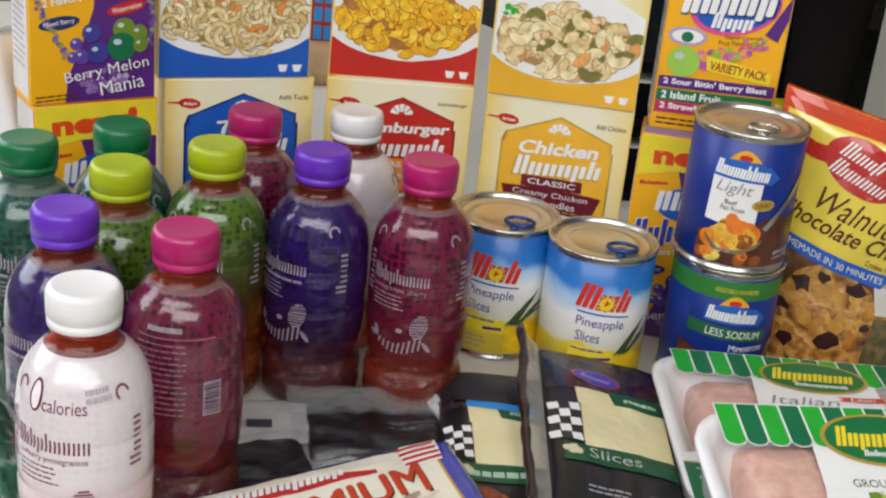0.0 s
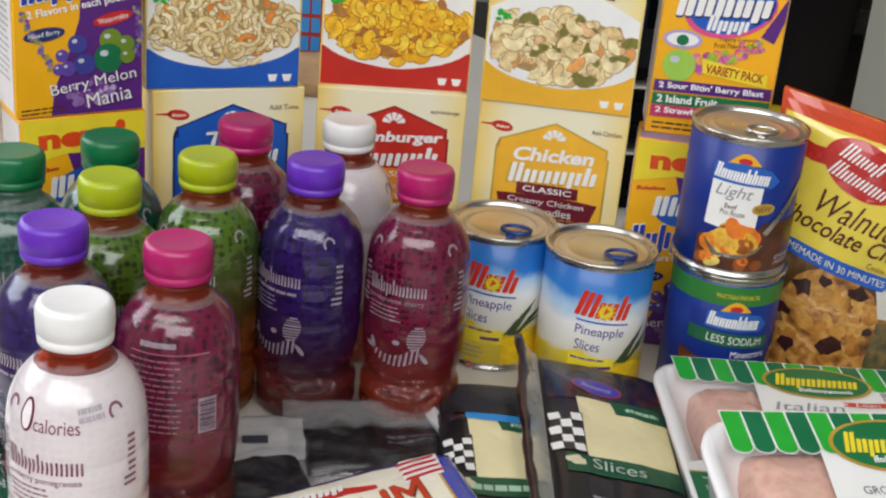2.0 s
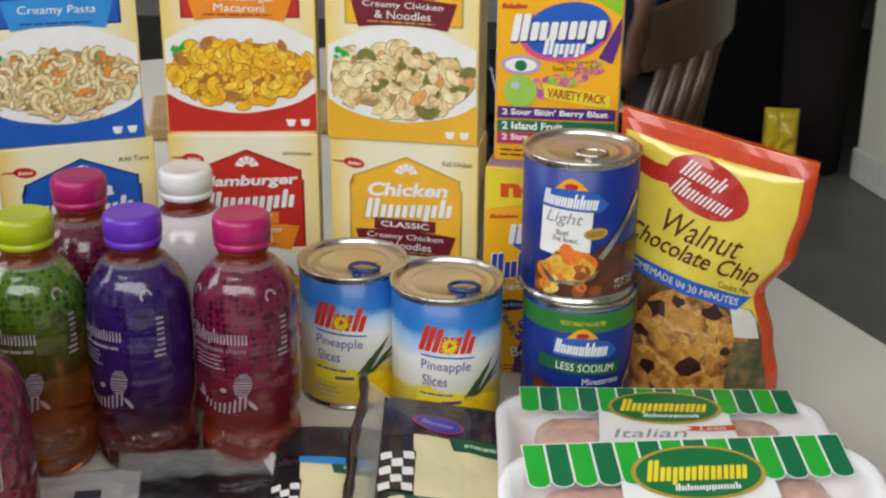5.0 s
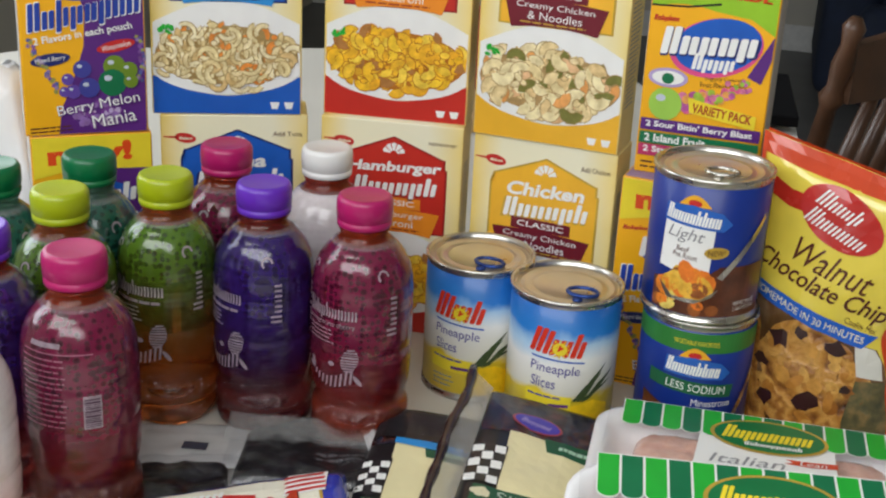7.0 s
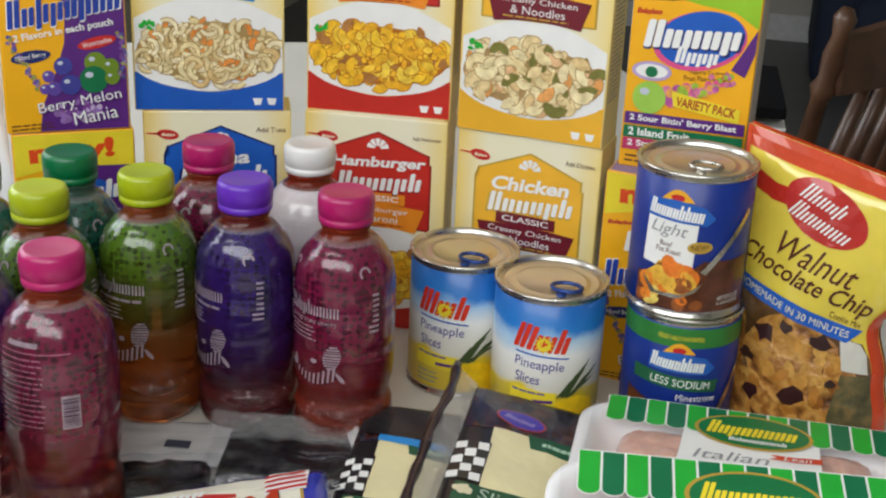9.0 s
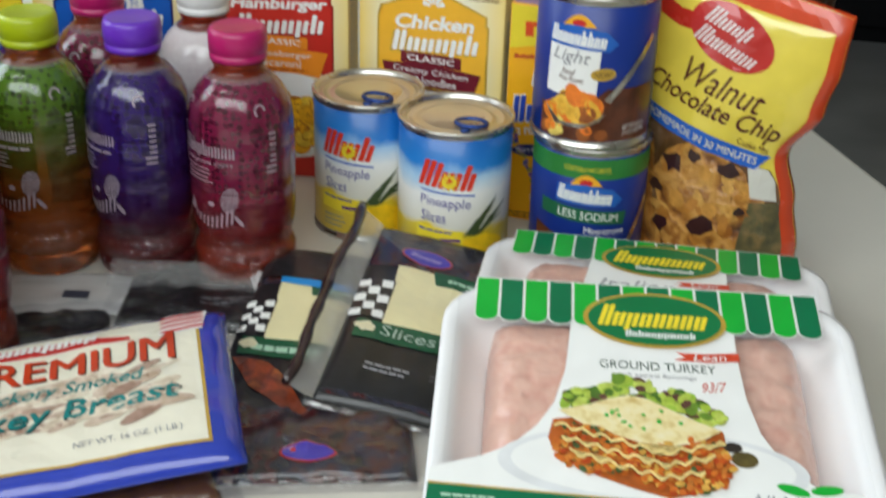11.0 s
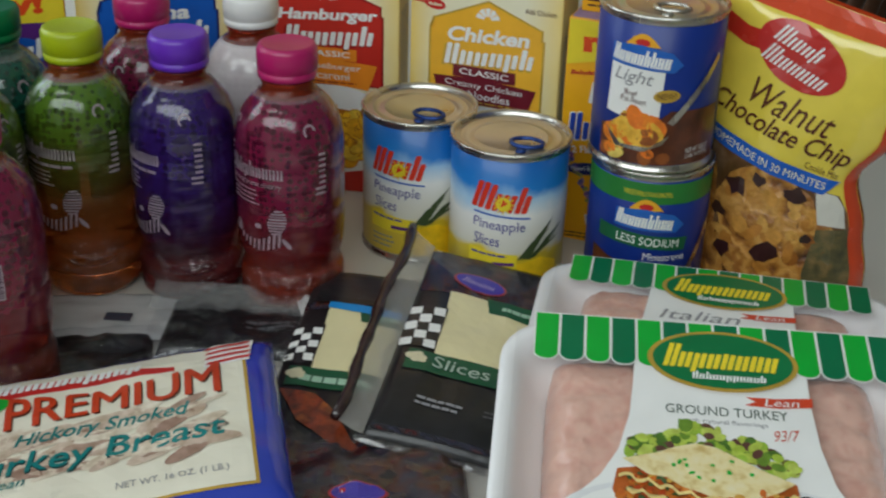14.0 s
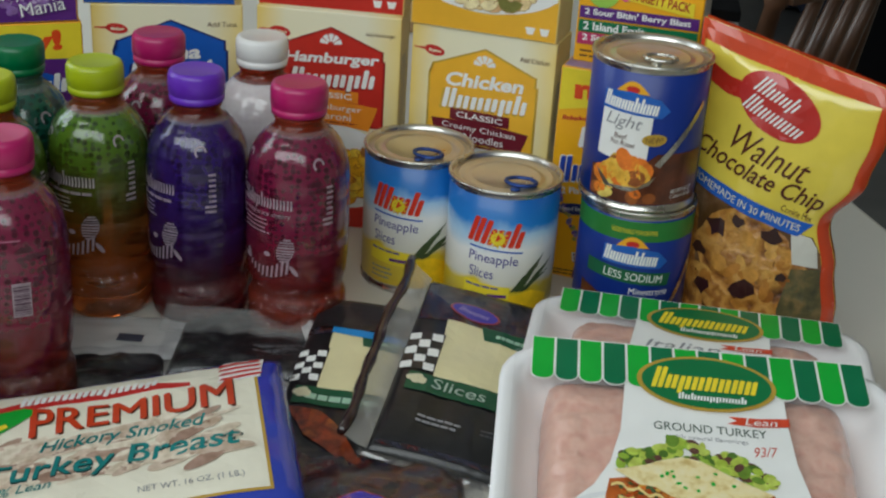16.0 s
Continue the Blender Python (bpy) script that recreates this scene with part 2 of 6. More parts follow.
def merge(bm, own, m=None):
    if m is not None:
        own.transform(m)
    if bm is None:
        return own
    me = bpy.data.meshes.new("tmp")
    own.to_mesh(me)
    own.free()
    bm.from_mesh(me)
    bpy.data.meshes.remove(me)
    return bm


def lathe(profile, n=48, bm=None):
    bm = bm or bmesh.new()
    rings = []
    for r, z in profile:
        if r < 1e-6:
            rings.append([bm.verts.new((0, 0, z))])
        else:
            rings.append([bm.verts.new((r * math.sin(2 * math.pi * i / n), -r * math.cos(2 * math.pi * i / n), z)) for i in range(n)])
    for a, b in zip(rings, rings[1:]):
        for i in range(n):
            j = (i + 1) % n
            if len(a) == 1 and len(b) > 1:
                bm.faces.new((a[0], b[j], b[i]))
            elif len(b) == 1 and len(a) > 1:
                bm.faces.new((a[i], a[j], b[0]))
            elif len(a) > 1:
                bm.faces.new((a[i], a[j], b[j], b[i]))
    bmesh.ops.recalc_face_normals(bm, faces=bm.faces[:])
    return bm


def tube(points, r, n=8, bm=None):
    bm = bm or bmesh.new()
    rings = []
    pts = [Vector(p) for p in points]
    for k, p in enumerate(pts):
        d = (pts[min(k + 1, len(pts) - 1)] - pts[max(k - 1, 0)]).normalized()
        q = d.to_track_quat("Z", "Y")
        rr = r[k] if isinstance(r, (list, tuple)) else r
        rings.append([bm.verts.new(p + q @ Vector((rr * math.cos(2 * math.pi * i / n), rr * math.sin(2 * math.pi * i / n), 0))) for i in range(n)])
    for a, b in zip(rings, rings[1:]):
        for i in range(n):
            bm.faces.new((a[i], a[(i + 1) % n], b[(i + 1) % n], b[i]))
    bm.faces.new(rings[0][::-1])
    bm.faces.new(rings[-1])
    return bm


# flat print shapes, drawn in (u, v) metres; z is a tiny lift
def poly(pts, bm=None, z=0.0):
    bm = bm or bmesh.new()
    bm.faces.new([bm.verts.new((x, y, z)) for x, y in pts])
    return bm


def rect(x0, y0, x1, y1, r=0.0, bm=None, rot=0.0, z=0.0):
    cx, cy = (x0 + x1) / 2, (y0 + y1) / 2
    if r:
        pts = []
        for (qx, qy, a0) in ((x1 - r, y1 - r, 0), (x0 + r, y1 - r, 90), (x0 + r, y0 + r, 180), (x1 - r, y0 + r, 270)):
            pts += [(qx + r * math.cos(radians(a0 + k * 22.5)), qy + r * math.sin(radians(a0 + k * 22.5))) for k in range(5)]
    else:
        pts = [(x0, y0), (x1, y0), (x1, y1), (x0, y1)]
    c, s = math.cos(radians(rot)), math.sin(radians(rot))
    return poly([(cx + c * (x - cx) - s * (y - cy), cy + s * (x - cx) + c * (y - cy)) for x, y in pts], bm, z)


def oval(cx, cy, rx, ry, n=28, bm=None, rot=0.0, z=0.0):
    c, s = math.cos(radians(rot)), math.sin(radians(rot))
    pts = []
    for i in range(n):
        x, y = rx * math.cos(2 * math.pi * i / n), ry * math.sin(2 * math.pi * i / n)
        pts.append((cx + c * x - s * y, cy + s * x + c * y))
    return poly(pts, bm, z)


def words(s, cx, cy, w, h, rot=0.0, shear=0.0, bold=0.0, bm=None):
    """Lettering that fills a box of w by h round (cx, cy)."""
    cu = bpy.data.curves.new("lettering", "FONT")
    cu.body, cu.size, cu.resolution_u, cu.offset = s, 1.0, 3, (0.0 if any(q in s for q in "MWN") else bold)
    ob = new("lettering", cu)
    me = bpy.data.meshes.new_from_object(ob.evaluated_get(bpy.context.evaluated_depsgraph_get()))
    bpy.data.objects.remove(ob)
    bpy.data.curves.remove(cu)
    own = bmesh.new()
    own.from_mesh(me)
    bpy.data.meshes.remove(me)
    xs, ys = [v.co.x for v in own.verts], [v.co.y for v in own.verts]
    x0, x1, y0, y1 = min(xs), max(xs), min(ys), max(ys)
    c, sn = math.cos(radians(rot)), math.sin(radians(rot))
    for v in own.verts:
        y = ((v.co.y - y0) / (y1 - y0) - 0.5) * h
        x = ((v.co.x - x0) / (x1 - x0) - 0.5) * w + shear * y
        v.co = Vector((cx + c * x - sn * y, cy + sn * x + c * y, 0))
    return merge(bm, own)


def mark(n, cx, cy, w, h, rot=0.0, seed=1, bm=None, thick=0.86, curve=0.0, lean=0.12):
    """A word mark as plain slanted rounded bars of uneven height, two to a unit."""
    rnd = random.Random(seed)
    own = bmesh.new()
    step = w / n
    bw = step * (0.16 + 0.25 * thick)
    for i in range(n):
        tall = 1.0 if i == 0 else rnd.choice((0.64, 0.66, 0.68, 0.96))
        dip = h * 0.18 if (0 < i and rnd.random() < 0.2) else 0
        x = -w / 2 + i * step + step * 0.04
        for k, top in ((0, tall), (1, min(tall, 0.66) if i else 1.0)):
            x0 = x + k * step * 0.48
            rect(x0, -h / 2 - (0 if k else dip), x0 + bw, -h / 2 + h * top, min(bw, h) * 0.3, own)
    c, s = math.cos(radians(rot)), math.sin(radians(rot))
    for v in own.verts:
        y = v.co.y - curve * (2 * v.co.x / w) ** 2
        x = v.co.x + (lean + 0.1) * y
        v.co = Vector((cx + c * x - s * y, cy + s * x + c * y, v.co.z))
    return merge(bm, own)


def bars(cx, cy, w, n, pitch, thick, rot=0.0, seed=3, bm=None):
    """Lines of writing too small to read."""
    rnd = random.Random(seed)
    bm = bm or bmesh.new()
    c, s = math.cos(radians(rot)), math.sin(radians(rot))
    for i in range(n):
        x = -w / 2
        y = -(i - (n - 1) / 2) * pitch
        end = w / 2 - rnd.random() * w * 0.2
        while x < end:
            q = min(end, x + w * rnd.uniform(0.08, 0.22))
            mx = (x + q) / 2
            rect(cx + c * mx - s * y - (q - x) / 2, cy + s * mx + c * y - thick / 2, cx + c * mx - s * y + (q - x) / 2, cy + s * mx + c * y + thick / 2, 0, bm, rot)
            x = q + w * 0.025
    return bm


def cut(bm, step):
    xs, ys = [v.co.x for v in bm.verts], [v.co.y for v in bm.verts]
    for axis, lo, hi in ((0, min(xs), max(xs)), (1, min(ys), max(ys))):
        k = math.ceil(lo / step + 0.01)
        while k * step < hi:
            no = Vector((1, 0, 0)) if axis == 0 else Vector((0, 1, 0))
            bmesh.ops.bisect_plane(bm, geom=bm.verts[:] + bm.edges[:] + bm.faces[:], plane_co=no * (k * step), plane_no=no)
            k += 1
    return bm


SUB = {"small_ribbon_lettering": "small_ribbon", "flavour_small_print": "flavour_ribbon", "spoon_emblem_mark": "spoon_emblem", "fan_window": "house_panel", "title": "house_panel", "name_mark": "house_panel", "name_mark_shadow": "house_panel", "pasta_layer": "lasagna_base",
       "pasta_shading": "plate", "pasta_picture": "plate", "sauce": "plate", "new_lettering": "top_band", "berry_flag_lettering": "berry_flag", "melon_flag_lettering": "melon_flag", "variety_lettering": "variety_ribbon",
       "eye_badge_white": "eye_badge", "eye_badge_iris": "eye_badge", "sodium_lettering": "sodium_ribbon", "band_lettering": "green_band", "back_panel_text": "back_panel", "barcode": "barcode_ground", "zero_hole": "zero_ring",
       "ribbon_lettering": "blue_ribbon", "cookie_crumb": "cookie_picture", "chip_picture": "cookie_picture", "lean_lettering": "lean_flag", "brand_line": "brand_oval", "natural_lettering": "natural_ground", "leaf_emblem": "natural_ground",
       "badge": "natural_ground", "weight_lettering": "label_ground", "premium_lettering": "label_ground", "smoked_lettering": "label_ground", "breast_lettering": "label_ground", "flag_stripes": "flag_ground", "badge_mark": "green_badge",
       "checker_print": "checker_ground", "lasagna_herb": "lasagna_top", "printed_plate_inner": "printed_plate", "light_lettering": "white_panel", "beef_lettering": "white_panel"}


def print_on(name, bm, material, parent, surf, lift, step=0.0, label=""):
    """Lay flat print on a surface; surf maps (u, v, lift) to the thing's own space."""
    if step:
        cut(bm, step)
    bmesh.ops.triangulate(bm, faces=bm.faces[:])
    for v in bm.verts:
        v.co = Vector(surf(v.co.x, v.co.y, lift + v.co.z))
    over = SUB.get(name)
    if over:
        for o in parent.children:
            if o.name.split(".")[0] == over:
                parent = o
    ob = part(name, bm, material, parent, label)
    if "mark" in name or name == "brand_line":
        ob["kind"] = "stuff"
    return ob


def noodles(cx, cy, rx, ry, n, kind, seed, sc=1.0, grow=0.0):
    """A heap of printed pasta, vegetables and sauce: small overlapping curls and lumps."""
    rnd = random.Random(seed)
    bm = bmesh.new()
    for i in range(n):
        while True:
            a, b = rnd.uniform(-1, 1), rnd.uniform(-1, 1)
            if a * a + b * b < 1:
                break
        x, y = cx + a * rx, cy + b * ry
        z = i * 6e-6 - (3e-6 if grow else 0)
        if kind == "lump" or rnd.random() < 0.2:
            oval(x, y, sc * rnd.uniform(0.0022, 0.0042) + grow, sc * rnd.uniform(0.0016, 0.003) + grow, 9, bm, rnd.uniform(0, 180), z)
            continue
        R, wd = (sc * rnd.uniform(0.005, 0.010), sc * rnd.uniform(0.0018, 0.0028)) if kind == "strand" else (sc * rnd.uniform(0.0042, 0.0062), sc * rnd.uniform(0.0026, 0.0036))
        a0, span = rnd.uniform(0, 6.28), rnd.uniform(1.5, 3.3)
        inn, out = [], []
        for k in range(7):
            t = a0 + span * k / 6
            w2 = wd * (0.75 + 0.25 * math.sin(math.pi * k / 6)) + grow
            out.append(bm.verts.new((x + (R + w2) * math.cos(t), y + (R + w2) * math.sin(t), z)))
            inn.append(bm.verts.new((x + (R - w2) * math.cos(t), y + (R - w2) * math.sin(t), z)))
        for k in range(6):
            bm.faces.new((inn[k], out[k], out[k + 1], inn[k + 1]))
    return bm


def carton(w, h, d, material, parent, name="carton"):
    bm = box(-w / 2, 0, 0, w / 2, d, h, 0.0012, 2)
    return part(name, bm, material, parent)


def front(w):
    return lambda u, v, l: (u - w / 2, -l, v)


# ---------------------------------------------------------------- room
plaster = mat("wall plaster", (0.52, 0.49, 0.42), 0.85, vary=0.05, scale=3, bump=0.1, bscale=120)
plaster2 = mat("column plaster", (0.74, 0.71, 0.59), 0.85, vary=0.05, scale=3, bump=0.1, bscale=120)
ceil = mat("ceiling paint", (0.75, 0.74, 0.72), 0.9, vary=0.03, scale=4)
tile = mat("floor tile", (0.145, 0.143, 0.14), 0.45, vary=0.2, scale=6, bump=0.08)
skirt = mat("skirting paint", (0.72, 0.71, 0.68), 0.5)
FL, CE = -0.75, 1.75
X0, X1, Y0, Y1 = -1.75, 3.2, -0.55, 5.9


def wall(name, m, w, h, opening=None, th=0.15, material=plaster):
    """A wall in its own x (along) and z (up), with an opening (x0, z0, x1, z1) through it."""
    bm = bmesh.new()
    if opening:
        a, b, c, d = opening
        for q in ((0, 0, a, h), (c, 0, w, h), (a, 0, c, b), (a, d, c, h)):
            box(q[0], 0, q[1], q[2], th, q[3], bm=bm)
    else:
        box(0, 0, 0, w, th, h, bm=bm)
    return solid(name, bm, material, "plain painted plaster wall of the room", "wall", "", "structure", m)


wall("wall_north", pose(X0, Y1, FL), X1 - X0, CE - FL)
wall("wall_south", pose(X1, Y0, FL, 0, 0, 180), X1 - X0, CE - FL, (2.1, 1.49, 4.5, 2.35))
wall("wall_west", pose(X0, Y0, FL, 0, 0, 90), Y1 - Y0, CE - FL, (0.95, 1.25, 3.35, 2.35))
wall("wall_east", pose(X1, Y1, FL, 0, 0, -90), Y1 - Y0, CE - FL)
solid("floor", box(X0, Y0, FL - 0.1, X1, Y1, FL), tile, "dark grey tiled floor of the room", "floor", "", "structure")
solid("ceiling", box(X0, Y0, CE, X1, Y1, CE + 0.1), ceil, "plain white painted ceiling", "ceiling", "", "structure")
solid("baseboard", box(X0, Y1 - 0.016, FL, X1, Y1, FL + 0.11, 0.003), skirt, "white painted baseboard along the wall", "baseboard", "", "structure")
col_m = pose(1.365, 3.39, FL, 0, 0, 15.6)
solid("wall_column", box(0, 0, 0, 1.85, 0.49, CE - FL, 0.004), plaster2, "pale beige plastered corner of a partition wall", "wall", "", "structure", col_m)
solid("baseboard_2", box(0.002, -0.015, 0, 1.85, -0.001, 0.095, 0.003), skirt, "pale baseboard at the foot of the partition", "baseboard", "", "structure", col_m)
solid("baseboard_3", box(-0.015, -0.015, 0, -0.001, 0.49, 0.095, 0.003), skirt, "pale baseboard at the end of the partition", "baseboard", "", "structure", col_m)

# near-black block added to stand in for the unlit recess beside the partition
dark = mat("matt near-black", (0.006, 0.006, 0.007), 0.85, vary=0.2, scale=8)
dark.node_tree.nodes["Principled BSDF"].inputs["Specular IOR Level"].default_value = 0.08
recess_block = thing("media_cabinet", pose(0.975, 4.12, FL), "tall near-black block standing in for the unlit recess beside the partition", "cabinet")
part("body", box(-0.25, 0, 0, 0.25, 0.5, 1.9, 0.006), dark, recess_block)
part("door", box(-0.24, -0.02, 0.05, 0.24, -0.001, 1.88, 0.004), dark, recess_block)

# navy recliner
navyc = mat("navy upholstery", (0.012, 0.02, 0.045), 0.8, vary=0.25, scale=14, bump=0.25, bscale=90)
rec = thing("armchair", pose(0.89, 5.24, FL), "dark navy upholstered armchair on the tiled floor", "armchair")
part("seat", box(-0.22, -0.25, 0.08, 0.22, 0.45, 0.46, 0.05, 4), navyc, rec, smooth=True)
part("backrest", box(-0.24, 0.36, 0.3, 0.24, 0.6, 1.12, 0.07, 4), navyc, rec, smooth=True)
for s in (-1, 1):
    part("arm", box(s * 0.32 - 0.1, -0.2, 0.02, s * 0.32 + 0.1, 0.55, 0.62, 0.06, 4), navyc, rec, smooth=True)
part("footrest", box(-0.3, -0.42, 0.05, 0.3, -0.26, 0.40, 0.05, 4), navyc, rec, smooth=True)

# table
tablem = mat("white laminate", (0.66, 0.63, 0.56), 0.32, vary=0.03, scale=9, bump=0.03, bscale=300)
tab = thing("dining_table", pose(-0.045, 1.17, FL, 0, 0, 25), "white laminate dining table with rounded corners and lip", "table")


def slab(hw, hl, r, z0, z1, bev):
    bm = bmesh.new()
    pts = []
    for cx, cy, a0 in ((hw - r, hl - r, 0), (-hw + r, hl - r, 90), (-hw + r, -hl + r, 180), (hw - r, -hl + r, 270)):
        pts += [(cx + r * math.cos(radians(a0 + k * 7.5)), cy + r * math.sin(radians(a0 + k * 7.5))) for k in range(13)]
    f = bm.faces.new([bm.verts.new((x, y, z0)) for x, y in pts])
    ext = bmesh.ops.extrude_face_region(bm, geom=[f])
    for v in ext["geom"]:
        if isinstance(v, bmesh.types.BMVert):
            v.co.z = z1
    bmesh.ops.recalc_face_normals(bm, faces=bm.faces[:])
    rim = [e for e in bm.edges if abs(e.verts[0].co.z - e.verts[1].co.z) < 1e-6]
    bmesh.ops.bevel(bm, geom=rim, offset=bev, segments=3, affect="EDGES", profile=0.5)
    return bm


T = -FL
part("tabletop", slab(0.53, 1.0, 0.22, T - 0.035, T, 0.008), tablem, tab)
legm = mat("white steel leg", (0.6, 0.6, 0.58), 0.4)
for sx in (-1, 1):
    for sy in (-1, 1):
        part("leg", tube([(sx * 0.36, sy * 0.66, 0), (sx * 0.36, sy * 0.66, T - 0.036)], 0.018, 12), legm, tab)

# wooden chair at the far side of the table
wood = mat("dark stained wood", (0.085, 0.036, 0.016), 0.4, vary=0.3, scale=25, coat=0.2, bump=0.05)
ch = thing("dining_chair", pose(0.262, 2.300, FL, 0, 0, 243), "dark-stained wooden spindle-back dining chair at the table", "chair")
part("seat", box(-0.21, -0.21, 0.42, 0.21, 0.21, 0.455, 0.012, 3), wood, ch)
for sx in (-1, 1):
    part("leg", tube([(sx * 0.17, -0.17, 0.425), (sx * 0.2, -0.2, 0.2), (sx * 0.21, -0.21, 0)], [0.017, 0.021, 0.013], 12), wood, ch)
    part("leg", tube([(sx * 0.17, 0.17, 0.425), (sx * 0.2, 0.2, 0.2), (sx * 0.21, 0.22, 0)], [0.017, 0.021, 0.013], 12), wood, ch)
    part("back_post", tube([(sx * 0.19, 0.18, 0.45), (sx * 0.195, 0.2, 0.56), (sx * 0.2, 0.236, 0.765), (sx * 0.2, 0.239, 0.78), (sx * 0.2, 0.242, 0.795), (sx * 0.205, 0.25, 0.83), (sx * 0.206, 0.255, 0.86), (sx * 0.206, 0.258, 0.885), (sx * 0.206, 0.26, 0.90)],
                           [0.013, 0.018, 0.013, 0.02, 0.013, 0.017, 0.012, 0.017, 0.008], 14), wood, ch, smooth=True)
bm = bmesh.new()
rows = []
for k in range(13):
    a = -0.2 + 0.4 * k / 12
    y = 0.247 + 0.03 * (1 - (a / 0.2) ** 2)
    rows.append([bm.verts.new(p) for p in ((a, y, 0.775), (a, y + 0.018, 0.775), (a, y + 0.018, 0.86 + 0.012 * (1 - (a / 0.2) ** 2)), (a, y, 0.86 + 0.012 * (1 - (a / 0.2) ** 2)))])
for p, q in zip(rows, rows[1:]):
    for i in range(4):
        bm.faces.new((p[i], p[(i + 1) % 4], q[(i + 1) % 4], q[i]))
bm.faces.new(rows[0][::-1])
bm.faces.new(rows[-1])
part("top_rail", bm, wood, ch)
for k in range(4):
    a = -0.12 + 0.08 * k
    part("spindle", tube([(a, 0.18, 0.45), (a, 0.22, 0.6), (a, 0.270, 0.79)], [0.010, 0.015, 0.010], 10), wood, ch, smooth=True)

# ---------------------------------------------------------------- pasta dinner cartons
HW, HH, HD = 0.122, 0.192, 0.045
CARTON = ramp_z("cream carton", [(-0.062, (0.86, 0.63, 0.15)), (-0.036, (0.87, 0.82, 0.58)), (0.030, (0.87, 0.83, 0.62)), (0.062, (0.86, 0.68, 0.24))], 0, 0.45, 0.1, 0.006, 40)
PASTA = {
    "tuna": pal("pasta pale", [(0.85, 0.74, 0.42), (0.9, 0.82, 0.55), (0.8, 0.66, 0.34), (0.9, 0.8, 0.5), (0.75, 0.55, 0.25), (0.88, 0.78, 0.46), (0.92, 0.85, 0.6), (0.86, 0.74, 0.4), (0.9, 0.82, 0.55), (0.82, 0.7, 0.4), (0.85, 0.30, 0.05)]),
    "burger": pal("pasta cheese", [(0.95, 0.56, 0.015), (0.96, 0.64, 0.03), (0.90, 0.47, 0.012), (0.97, 0.70, 0.07), (0.95, 0.58, 0.02), (0.93, 0.53, 0.02), (0.45, 0.2, 0.05), (0.96, 0.62, 0.04), (0.94, 0.55, 0.02), (0.97, 0.66, 0.05), (0.92, 0.5, 0.015)]),
    "chicken": pal("pasta creamy", [(0.88, 0.74, 0.42), (0.92, 0.82, 0.52), (0.84, 0.64, 0.32), (0.85, 0.55, 0.3), (0.9, 0.78, 0.45), (0.9, 0.8, 0.5), (0.88, 0.74, 0.4), (0.92, 0.82, 0.5), (0.9, 0.8, 0.5), (0.86, 0.7, 0.38), (0.2, 0.2, 0.04), (0.92, 0.82, 0.5), (0.9, 0.76, 0.46), (0.85, 0.4, 0.12)]),
}
SAUCE = {"tuna": mat("pale sauce", (0.40, 0.26, 0.09), 0.4, vary=0.2, scale=200), "burger": mat("cheese sauce", (0.50, 0.17, 0.008), 0.4, vary=0.25, scale=200), "chicken": mat("cream sauce", (0.44, 0.28, 0.11), 0.4, vary=0.2, scale=200)}


